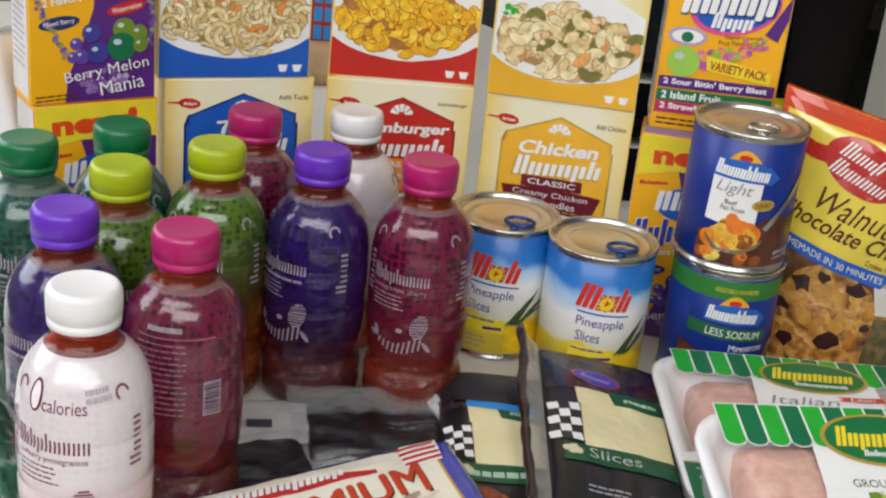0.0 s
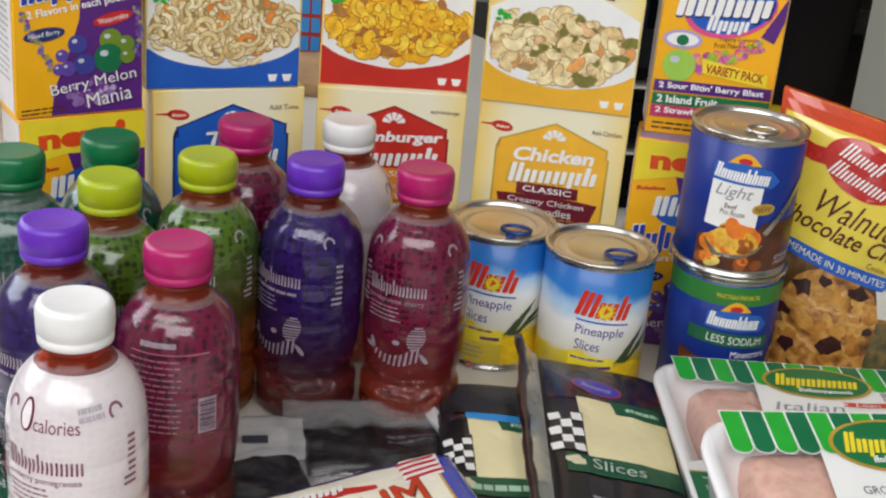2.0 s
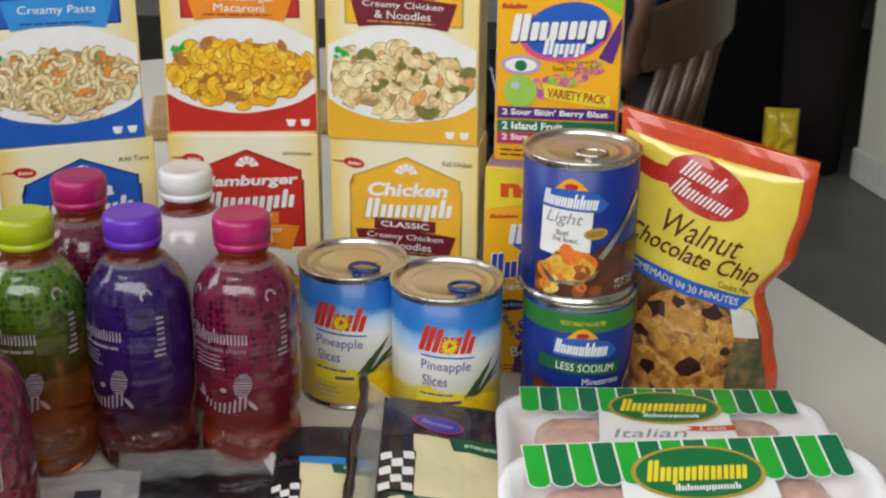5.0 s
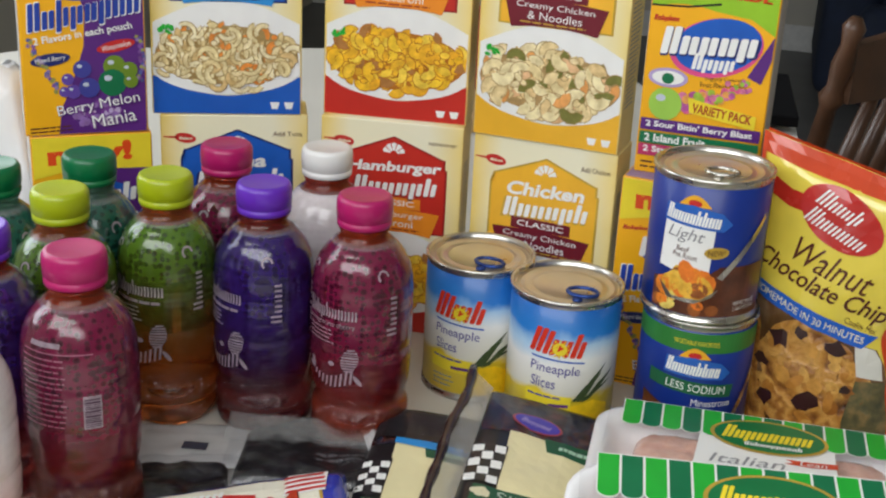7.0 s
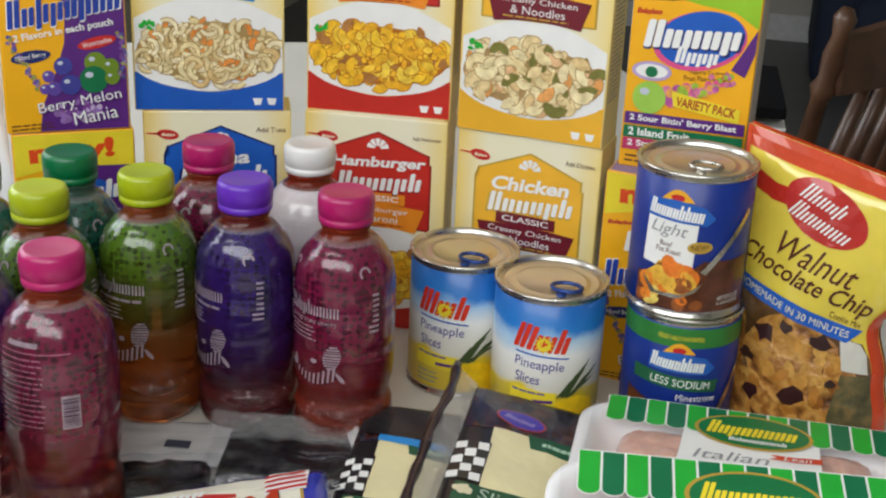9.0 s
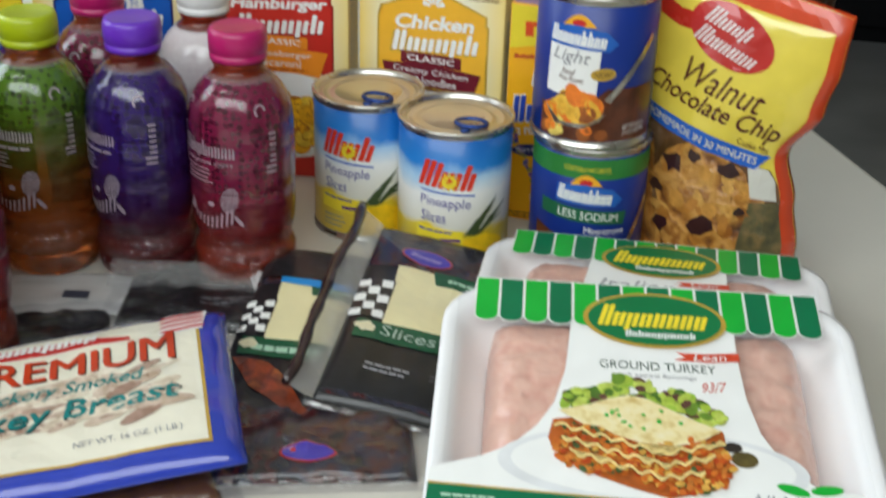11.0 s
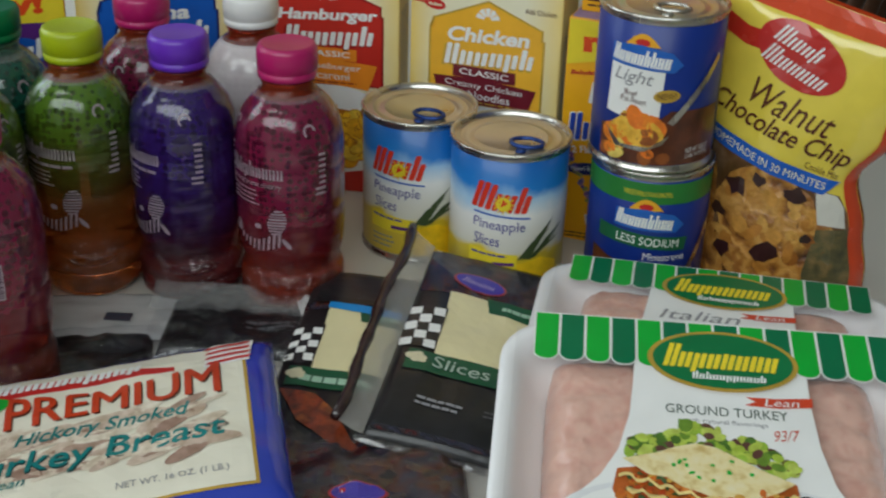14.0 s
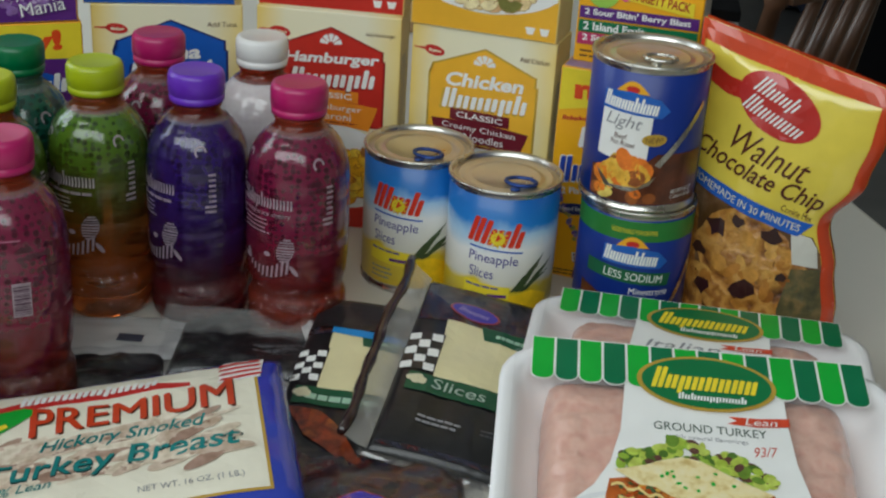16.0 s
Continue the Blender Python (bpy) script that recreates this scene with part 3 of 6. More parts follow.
def helper_box(m, kind, house, house2, ribbon, title, lines, add, seed):
    b = thing("pasta_dinner_box", m, "cream carton of %s pasta dinner with %s panel" % lines[0], "food box", "pasta dinner boxes")
    s = front(HW)
    W, H = HW, HH
    carton(W, H, HD, CARTON, b)
    part("top_flap", box(-W / 2 + 0.004, 0.003, H + 0.0001, W / 2 - 0.004, HD * 0.62, H + 0.0008), CARTON, b)
    part("flap_stripe", box(-W / 2 + 0.008, 0.012, H + 0.0009, W * 0.08, 0.019, H + 0.0012), SKYBLUE, b)
    part("flap_stamp", box(W * 0.2, 0.006, H + 0.0009, W * 0.42, 0.012, H + 0.0012), LILAC, b)
    wash = [(0.002, H * 0.17)] + [(0.002 + (W - 0.004) * k / 12, H * (0.40 + 0.10 * math.sin(math.pi * k / 12))) for k in range(13)] + [(W - 0.002, H * 0.17)]
    print_on("white_ground", poly(wash), WHITE, b, s, 0.0002)
    band = [(0.001, 0.001), (W - 0.001, 0.001), (W - 0.001, H * 0.17)] + [(W * (0.98 - 0.96 * k / 14), H * (0.17 - 0.085 * math.sin(math.pi * k / 14))) for k in range(15)] + [(0.001, H * 0.17)]
    print_on("lower_band", poly(band), house, b, s, 0.0004)
    plate = oval(W * 0.5, H * 0.235, W * 0.53, H * 0.145, 40)
    bmesh.ops.bisect_plane(plate, geom=plate.verts[:] + plate.edges[:] + plate.faces[:], plane_co=(0.0015, 0, 0), plane_no=(-1, 0, 0), clear_outer=True)
    bmesh.ops.bisect_plane(plate, geom=plate.verts[:] + plate.edges[:] + plate.faces[:], plane_co=(W - 0.0015, 0, 0), plane_no=(1, 0, 0), clear_outer=True)
    print_on("plate", plate, WHITE, b, s, 0.0006)
    size, count = {"tuna": (0.85, 250), "burger": (1.08, 200), "chicken": (1.25, 160)}[kind]
    heap = noodles(W * 0.5, H * 0.265, W * 0.455, H * 0.122, count, {"tuna": "strand", "burger": "elbow", "chicken": "elbow"}[kind], seed, size)
    under = noodles(W * 0.5, H * 0.265, W * 0.455, H * 0.122, count, {"tuna": "strand", "burger": "elbow", "chicken": "elbow"}[kind], seed, size, 0.0007)
    for axis, x in ((-1, 0.002), (1, W - 0.002)):
        bmesh.ops.bisect_plane(under, geom=under.verts[:] + under.edges[:] + under.faces[:], plane_co=(x, 0, 0), plane_no=(axis, 0, 0), clear_outer=True)
        bmesh.ops.bisect_plane(heap, geom=heap.verts[:] + heap.edges[:] + heap.faces[:], plane_co=(x, 0, 0), plane_no=(axis, 0, 0), clear_outer=True)
    ground = oval(W * 0.5, H * 0.262, W * 0.475, H * 0.128, 30)
    print_on("sauce", ground, SAUCE[kind], b, s, 0.00065)
    print_on("pasta_shading", under, SAUCE[kind], b, s, 0.0007)["kind"] = "stuff"
    print_on("pasta_picture", heap, PASTA[kind], b, s, 0.0007)["kind"] = "stuff"
    print_on("herb", noodles(W * 0.09, H * 0.37, W * 0.06, H * 0.018, 9, "lump", seed + 4, 0.7), GREEN, b, s, 0.0018)
    hs = [(W * 0.13, H * 0.49), (W * 0.90, H * 0.49), (W * 0.90, H * 0.80), (W * 0.885, H * 0.80), (W * 0.885, H * 0.845), (W * 0.87, H * 0.845), (W * 0.52, H * 0.935), (W * 0.17, H * 0.845), (W * 0.155, H * 0.845), (W * 0.155, H * 0.80), (W * 0.13, H * 0.80)]
    print_on("house_panel_edge", poly(hs), house2, b, s, 0.0003)
    print_on("house_panel", poly([(0.515 * W + (x - 0.515 * W) * 0.96, H * 0.70 + (y - H * 0.70) * 0.965) for x, y in hs]), house, b, s, 0.0005)
    fan = bmesh.new()
    for k in range(5):
        a0, a1 = radians(8 + 34 * k), radians(8 + 34 * k + 28)
        poly([(W * 0.52 + r * math.cos(a), H * 0.855 + r * math.sin(a)) for r, a in ((0.003, a0), (0.0095, a0), (0.0098, (a0 + a1) / 2), (0.0095, a1), (0.003, a1))], fan)
    print_on("fan_window", fan, WHITE, b, s, 0.0008)
    print_on("title", words(title, W * 0.53, H * 0.79, W * (0.055 * len(title) + 0.16), H * 0.062, 2, 0.22, 0.035), WHITE, b, s, 0.0011)
    print_on("name_mark_shadow", mark(6, W * 0.535, H * 0.702, W * 0.62, H * 0.092, 3, 5, thick=0.74), house2, b, s, 0.0008)
    print_on("name_mark", mark(6, W * 0.545, H * 0.709, W * 0.60, H * 0.088, 3, 5, thick=0.74), WHITE, b, s, 0.00105)
    print_on("small_ribbon", poly([(W * 0.30, H * 0.605), (W * 0.72, H * 0.60), (W * 0.72, H * 0.652), (W * 0.30, H * 0.657)]), ribbon, b, s, 0.0008)
    print_on("small_ribbon_lettering", words("CLASSIC", W * 0.51, H * 0.629, W * 0.33, H * 0.026, -1, 0, 0.012), WHITE, b, s, 0.001)
    top = [(W * (0.17 + 0.69 * k / 10), H * (0.600 - 0.012 * k / 10 + 0.010 * math.sin(math.pi * k / 10))) for k in range(11)]
    low = [(W * (0.22 + 0.58 * k / 10), H * (0.482 - 0.006 * k / 10 + 0.016 * math.sin(math.pi * k / 10))) for k in range(11)]
    print_on("flavour_ribbon", poly(low + top[::-1]), ribbon if kind == "chicken" else (ORANGE if kind == "burger" else SKYBLUE), b, s, 0.0011)
    fl = lines[1:]
    for i, ln in enumerate(fl):
        print_on("flavour_lettering", words(ln, W * 0.51, H * (0.555 if len(fl) == 1 else 0.572 - 0.038 * i), W * min(0.52, 0.037 * len(ln) + 0.03), H * (0.042 if len(fl) == 1 else 0.033), -1.5), WHITE, b, s, 0.0013)
    print_on("flavour_small_print", bars(W * 0.51, H * 0.505, W * 0.46, 1, 0.002, 0.0012, -1), house2, b, s, 0.0013)
    sp = oval(W * 0.165, H * 0.895, W * 0.072, H * 0.022, 20, rot=-8)
    poly([(W * 0.02, H * 0.903), (W * 0.02, H * 0.898), (W * 0.11, H * 0.893), (W * 0.11, H * 0.903)], sp)
    print_on("spoon_emblem", sp, RED, b, s, 0.0006)
    print_on("spoon_emblem_mark", mark(5, W * 0.17, H * 0.895, W * 0.09, H * 0.014, 0, 8), CREAM, b, s, 0.0008)
    print_on("add_note", words(add, W * 0.86, H * 0.915, W * 0.2, H * 0.022), BROWN, b, s, 0.0006)
    ic = bmesh.new()
    for k in (0, 1):
        poly([(W * (0.80 + 0.095 * k), H * 0.028), (W * (0.84 + 0.095 * k), H * 0.028), (W * (0.853 + 0.095 * k), H * 0.058), (W * (0.787 + 0.095 * k), H * 0.058)], ic)
    print_on("cooking_icon_print", ic, WHITE, b, s, 0.0006)
    side = bars(HD / 2, H * 0.5, HD * 0.7, 34, 0.0036, 0.0012, 0, seed)
    print_on("side_panel_text", side, GREY, b, lambda u, v, l: (HW / 2 + l, u, v), 0.0002)
    return b


def at_front(x, y, z, yaw):
    return pose(x, y, z, 0, 0, yaw)


HOUSE_Y = mat("print amber", (0.86, 0.46, 0.03), 0.4, vary=0.1, scale=20)
tU = helper_box(at_front(-0.144, 1.080, HH + 0.0004, 21.5), "tuna", BLUE, NAVY, SKYBLUE, "Tuna", (("tuna", "a blue"), "Creamy Pasta"), "Add Tuna", 11)
tL = copy_thing(tU, at_front(-0.139, 1.083, 0, 22.4))
bU = helper_box(at_front(-0.012, 1.122, HH + 0.0004, 4.8), "burger", mat("print brick red", (0.55, 0.025, 0.015), 0.4), mat("print deep red", (0.30, 0.01, 0.01), 0.4), ORANGE, "Hamburger", (("hamburger", "a red"), "Cheeseburger", "Macaroni"), "Add Hamburger", 12)
bL = copy_thing(bU, at_front(-0.012, 1.117, 0, 4.2))
cU = helper_box(at_front(0.119, 1.104, HH + 0.0004, -7.2), "chicken", HOUSE_Y, GOLD, MAROON, "Chicken", (("chicken", "an amber"), "Creamy Chicken", "& Noodles"), "Add Chicken", 13)
cL = copy_thing(cU, at_front(0.120, 1.107, 0, -7.6))

# ---------------------------------------------------------------- fruit snack cartons
YW, YH, YD = 0.096, 0.180, 0.048
SNACK = mat("orange carton", (0.92, 0.45, 0.006), 0.42, vary=0.06, scale=16)
# carton sides: the shaded right and brighter left are put into the colours
SIDE_SHADE = mat("shaded carton side", (0.42, 0.38, 0.33), 0.6, vary=0.08)
SIDE_LIT = mat("lit carton side", (0.72, 0.68, 0.66), 0.5, vary=0.08, scale=30)
PETROL = mat("print royal blue", (0.015, 0.05, 0.35), 0.4)


def ball(name, x, y, r, colour, b, s, lift):
    print_on(name, oval(x, y, r, r, 18), colour, b, s, lift)
    return print_on(name + "_shine", oval(x - r * 0.3, y + r * 0.35, r * 0.3, r * 0.22, 10), mat("print shine", (0.55, 0.6, 0.7), 0.4), b, s, lift + 0.0001)


def snack_sides(b):
    W, H = YW, YH
    # right panel in the shaded tone, left panel in the lit one
    part("side_panel", box(W / 2 + 0.0002, 0.003, 0.004, W / 2 + 0.0006, YD - 0.003, H - 0.004), SIDE_SHADE, b)
    part("side_panel", box(-W / 2 - 0.0006, 0.003, 0.004, -W / 2 - 0.0002, YD - 0.003, H - 0.004), SIDE_LIT, b)
    part("top_flap", box(-W / 2 + 0.002, 0.002, H + 0.0001, W / 2 - 0.002, YD * 0.6, H + 0.0007), mat("violet carton top", (0.35, 0.25, 0.45), 0.5), b)
    print_on("side_text", bars(YD / 2, H * 0.5, YD * 0.7, 26, 0.005, 0.0015, 0, 21), GREY, b, lambda u, v, l: (-YW / 2 - l, YD - u, v), 0.0009)


def crash_box(m):
    b = thing("fruit_snack_box", m, "orange and purple fruit snack carton with printed berries", "food box", "fruit snack boxes")
    s, W, H = front(YW), YW, YH
    carton(W, H, YD, SNACK, b)
    snack_sides(b)
    right = [(W * 0.27, 0.001), (W - 0.001, 0.001), (W - 0.001, H * 0.84), (W * 0.75, H * 0.86), (W * 0.36, H * 0.84), (W * 0.44, H * 0.70), (W * 0.52, H * 0.55), (W * 0.50, H * 0.40), (W * 0.40, H * 0.24), (W * 0.30, H * 0.12)]
    print_on("purple_ground", poly(right), PURPLE, b, s, 0.0002)
    print_on("top_band", poly([(0.001, H * 0.80), (W * 0.35, H * 0.84), (W - 0.001, H * 0.83), (W - 0.001, H - 0.001), (0.001, H - 0.001)]), YELLOW, b, s, 0.0004)
    print_on("new_lettering", words("new!", W * 0.48, H * 0.915, W * 0.70, H * 0.095, 2, 0, 0.05), mat("print vermilion", (0.75, 0.07, 0.01), 0.4), b, s, 0.0006)
    print_on("maker_mark", mark(7, W * 0.17, H * 0.775, W * 0.24, H * 0.02, 6, 4), RED, b, s, 0.0006)
    print_on("brand_oval", oval(W * 0.52, H * 0.69, W * 0.30, H * 0.085, 28, rot=8), BLUE, b, s, 0.0006)
    print_on("brand_mark", mark(5, W * 0.54, H * 0.71, W * 0.66, H * 0.095, 6, 9), WHITE, b, s, 0.0008)
    print_on("range_mark_edge", mark(8, W * 0.52, H * 0.57, W * 0.94, H * 0.13, 10, 31, thick=1.0), WHITE, b, s, 0.0009)
    print_on("range_mark", mark(8, W * 0.52, H * 0.57, W * 0.92, H * 0.12, 10, 31, thick=0.86), PETROL, b, s, 0.0011)
    print_on("pouch_note", words("2 Flavors in each pouch", W * 0.50, H * 0.455, W * 0.80, H * 0.042, 9, 0, 0.02), WHITE, b, s, 0.0011)
    print_on("berry_flag", oval(W * 0.23, H * 0.345, W * 0.16, H * 0.028, 20, rot=8), NAVY, b, s, 0.0008)
    print_on("berry_flag_lettering", words("Mixed Berry", W * 0.23, H * 0.345, W * 0.24, H * 0.026, 8), WHITE, b, s, 0.001)
    print_on("melon_flag", oval(W * 0.76, H * 0.40, W * 0.16, H * 0.026, 20, rot=12), RED, b, s, 0.0008)
    print_on("melon_flag_lettering", words("Watermelon", W * 0.76, H * 0.40, W * 0.24, H * 0.024, 12), WHITE, b, s, 0.001)
    indigo = mat("print indigo", (0.05, 0.05, 0.30), 0.4)
    for i, (x, y, r) in enumerate(((0.36, 0.255, 0.05), (0.48, 0.30, 0.075), (0.40, 0.20, 0.06), (0.53, 0.215, 0.085), (0.33, 0.20, 0.045))):
        ball("berry", W * x, H * y, W * r, indigo if i % 2 else mat("print violet", (0.12, 0.06, 0.36), 0.4), b, s, 0.0009 + 0.0002 * i)
    for i, (x, y, r) in enumerate(((0.74, 0.31, 0.09), (0.86, 0.29, 0.07), (0.72, 0.235, 0.115), (0.87, 0.24, 0.06))):
        ball("melon_ball", W * x, H * y, W * r, (mat("print moss", (0.16, 0.26, 0.02), 0.4), DKGREEN)[i == 2], b, s, 0.0009 + 0.0002 * i)
    trail = bmesh.new()
    rnd = random.Random(5)
    for k in range(34):
        t = k / 33
        oval(W * (0.06 + 0.22 * t + rnd.uniform(-0.02, 0.02)), H * (0.43 - 0.22 * t + rnd.uniform(-0.01, 0.01)), 0.0017, 0.0017, 8, trail, 0, k * 3e-6)
    for k in range(30):
        t = k / 29
        oval(W * (0.94 + 0.03 * math.sin(3 * t) + rnd.uniform(-0.02, 0.02)), H * (0.44 - 0.20 * t), 0.0015, 0.0015, 8, trail, 0, k * 3e-6)
    print_on("bead_trail", trail, pal("berry beads", [(0.2, 0.08, 0.35), (0.1, 0.12, 0.4), (0.3, 0.2, 0.45), (0.35, 0.36, 0.1)]), b, s, 0.0008)["kind"] = "stuff"
    splash = noodles(W * 0.58, H * 0.09, W * 0.2, H * 0.05, 40, "lump", 44)
    print_on("splash", splash, pal("lilac splash", [(0.3, 0.16, 0.5), (0.5, 0.4, 0.66), (0.2, 0.05, 0.35)]), b, s, 0.0007)["kind"] = "stuff"
    for i, (t, w, x) in enumerate((("Berry Melon", 0.68, 0.60), ("Mania", 0.36, 0.72))):
        print_on("flavour_shadow", words(t, W * x + 0.0008, H * (0.135 - 0.062 * i) - 0.0008, W * w, H * 0.062, 9, 0, 0.06), PURPLE, b, s, 0.0019)
        print_on("flavour_lettering", words(t, W * x, H * (0.135 - 0.062 * i), W * w, H * 0.06, 9, 0, 0.03), WHITE, b, s, 0.0021)
    print_on("small_print", bars(W * 0.24, H * 0.03, W * 0.4, 2, 0.003, 0.0012, 3, 6), BROWN, b, s, 0.0006)
    return b


lL = crash_box(at_front(-0.238, 1.022, 0, 34.0))
lU = copy_thing(lL, at_front(-0.240, 1.020, YH + 0.0008, 32.6))
yL = copy_thing(lL, at_front(0.234, 1.079, 0, -8.5))


def bits_box(m):
    b = thing("fruit_snack_box", m, "bright orange fruit snack variety carton with green top", "food box", "fruit snack boxes")
    s, W, H = front(YW), YW, YH
    carton(W, H, YD, SNACK, b)
    snack_sides(b)
    lime = mat("print lime", (0.30, 0.55, 0.02), 0.4)
    wave = [(0.001, H - 0.001), (0.001, H * 0.74)] + [(W * (0.02 + 0.5 * k / 8), H * (0.735 + 0.02 * math.sin(k / 8 * 3))) for k in range(9)] + [(W * 0.8, H * 0.72), (W - 0.001, H * 0.66), (W - 0.001, H - 0.001)]
    print_on("green_top", poly(wave), lime, b, s, 0.0002)
    print_on("wave_line", poly([(0.001, H * 0.735), (W * 0.3, H * 0.742), (W * 0.55, H * 0.765), (W * 0.55, H * 0.775), (W * 0.3, H * 0.75), (0.001, H * 0.743)]), BLACK, b, s, 0.0004)
    bold = bmesh.new()
    for k in range(3):
        words("FIND", W * 0.2 + 0.0008 * (k - 1), H * 0.845, W * 0.3, H * 0.055, -2, 0, 0.0, bold)
    print_on("find_lettering", bold, mat("print vermilion", (0.75, 0.07, 0.01), 0.4), b, s, 0.001)
    print_on("prize_shadow", words("$100", W * 0.505, H * 0.89, W * 0.64, H * 0.125, 1, 0, 0.08), BLACK, b, s, 0.0006)
    print_on("prize_lettering", words("$100", W * 0.5, H * 0.895, W * 0.62, H * 0.12, 1, 0, 0.05), WHITE, b, s, 0.0008)
    bold = bmesh.new()
    for k in range(3):
        words("INSIDE", W * 0.72 + 0.0008 * (k - 1), H * 0.825, W * 0.42, H * 0.058, -2, 0, 0.0, bold)
    print_on("inside_lettering", bold, mat("print vermilion", (0.75, 0.07, 0.01), 0.4), b, s, 0.001)
    print_on("prize_note", bars(W * 0.88, H * 0.90, W * 0.16, 3, 0.006, 0.004, -4, 8), BLUE, b, s, 0.0006)
    print_on("maker_mark", mark(7, W * 0.14, H * 0.69, W * 0.20, H * 0.025, 2, 4), RED, b, s, 0.0006)
    print_on("brand_ring", oval(W * 0.55, H * 0.585, W * 0.37, H * 0.125, 36, rot=14), PINK, b, s, 0.0004)
    print_on("brand_oval", oval(W * 0.56, H * 0.595, W * 0.345, H * 0.115, 36, rot=14), BLUE, b, s, 0.0006)
    print_on("brand_shadow", mark(5, W * 0.51, H * 0.605, W * 0.78, H * 0.125, 4, 13, thick=1.05), NAVY, b, s, 0.0008)
    print_on("brand_mark", mark(5, W * 0.50, H * 0.61, W * 0.76, H * 0.118, 4, 13, thick=0.95), WHITE, b, s, 0.001)
    print_on("range_mark", mark(4, W * 0.55, H * 0.525, W * 0.34, H * 0.07, 3, 15), WHITE, b, s, 0.001)
    ey = oval(W * 0.20, H * 0.435, W * 0.16, H * 0.042, 24)
    print_on("eye_badge", ey, LILAC, b, s, 0.0005)
    print_on("eye_badge_white", oval(W * 0.20, H * 0.435, W * 0.13, H * 0.03, 20), WHITE, b, s, 0.0007)
    print_on("eye_badge_iris", oval(W * 0.20, H * 0.432, W * 0.05, H * 0.024, 16), DKGREEN, b, s, 0.0009)
    print_on("fruit_note", words("Yogurty Covered", W * 0.64, H * 0.455, W * 0.3, H * 0.022, 4), BROWN, b, s, 0.0006)
    print_on("fruit_note", words("Fruit Flavored Bits", W * 0.64, H * 0.43, W * 0.36, H * 0.022, 4), BROWN, b, s, 0.0006)
    print_on("sachet", poly([(W * 0.82, H * 0.48), (W * 0.93, H * 0.455), (W - 0.001, H * 0.56), (W - 0.001, H * 0.66)]), PURPLE, b, s, 0.0012)
    rnd = random.Random(9)
    beads = bmesh.new()
    for k in range(70):
        t = rnd.random()
        oval(W * (0.86 - 0.5 * t + rnd.uniform(-0.06, 0.06)), H * (0.455 - 0.12 * t + rnd.uniform(-0.03, 0.02)), W * (0.018 + 0.022 * t), W * (0.018 + 0.022 * t), 10, beads, 0, k * 4e-6)
    print_on("candy_picture", beads, pal("candy beads", [(0.75, 0.12, 0.3), (0.8, 0.25, 0.3), (0.35, 0.55, 0.05), (0.7, 0.2, 0.4), (0.85, 0.4, 0.1), (0.5, 0.1, 0.4)]), b, s, 0.0008)["kind"] = "stuff"
    ball("melon_ball", W * 0.20, H * 0.32, W * 0.135, mat("print light green", (0.35, 0.6, 0.08), 0.4), b, s, 0.0012)
    print_on("variety_ribbon", poly([(W * 0.40, H * 0.295), (W * 0.93, H * 0.255), (W * 0.93, H * 0.315), (W * 0.38, H * 0.36)]), YELLOW, b, s, 0.0013)
    print_on("variety_lettering", words("VARIETY PACK", W * 0.66, H * 0.308, W * 0.48, H * 0.042, -5, 0, 0.03), mat("print rust", (0.4, 0.06, 0.01), 0.4), b, s, 0.0015)
    for i, (c, t, y) in enumerate(((PURPLE, "2 Sour Bitin' Berry Blast", 0.215), (DKGREEN, "2 Island Fruit", 0.155), (mat("print berry", (0.5, 0.03, 0.12), 0.4), "2 Strawberry", 0.10))):
        print_on("flavour_ribbon", poly([(W * 0.02, H * (y - 0.018)), (W * 0.98, H * (y - 0.012)), (W * 0.98, H * (y + 0.04)), (W * 0.02, H * (y + 0.034))]), c, b, s, 0.0016 + 0.0001 * i)
        w = 0.86 if i == 0 else 0.5
        print_on("flavour_lettering", words(t, W * (0.06 + w / 2), H * (y + 0.011), W * w, H * 0.036, 0.5, 0, 0.03), WHITE, b, s, 0.002)
    print_on("small_print", bars(W * 0.3, H * 0.04, W * 0.5, 2, 0.004, 0.0015, 0, 6), BROWN, b, s, 0.0006)
    return b


yU = bits_box(at_front(0.241, 1.096, YH + 0.0008, -5.5))

# ---------------------------------------------------------------- cans
CR, CH = 0.0425, 0.114


def wrap(r):
    return lambda u, v, l: ((r + l) * math.sin(u / r), -(r + l) * math.cos(u / r), v)


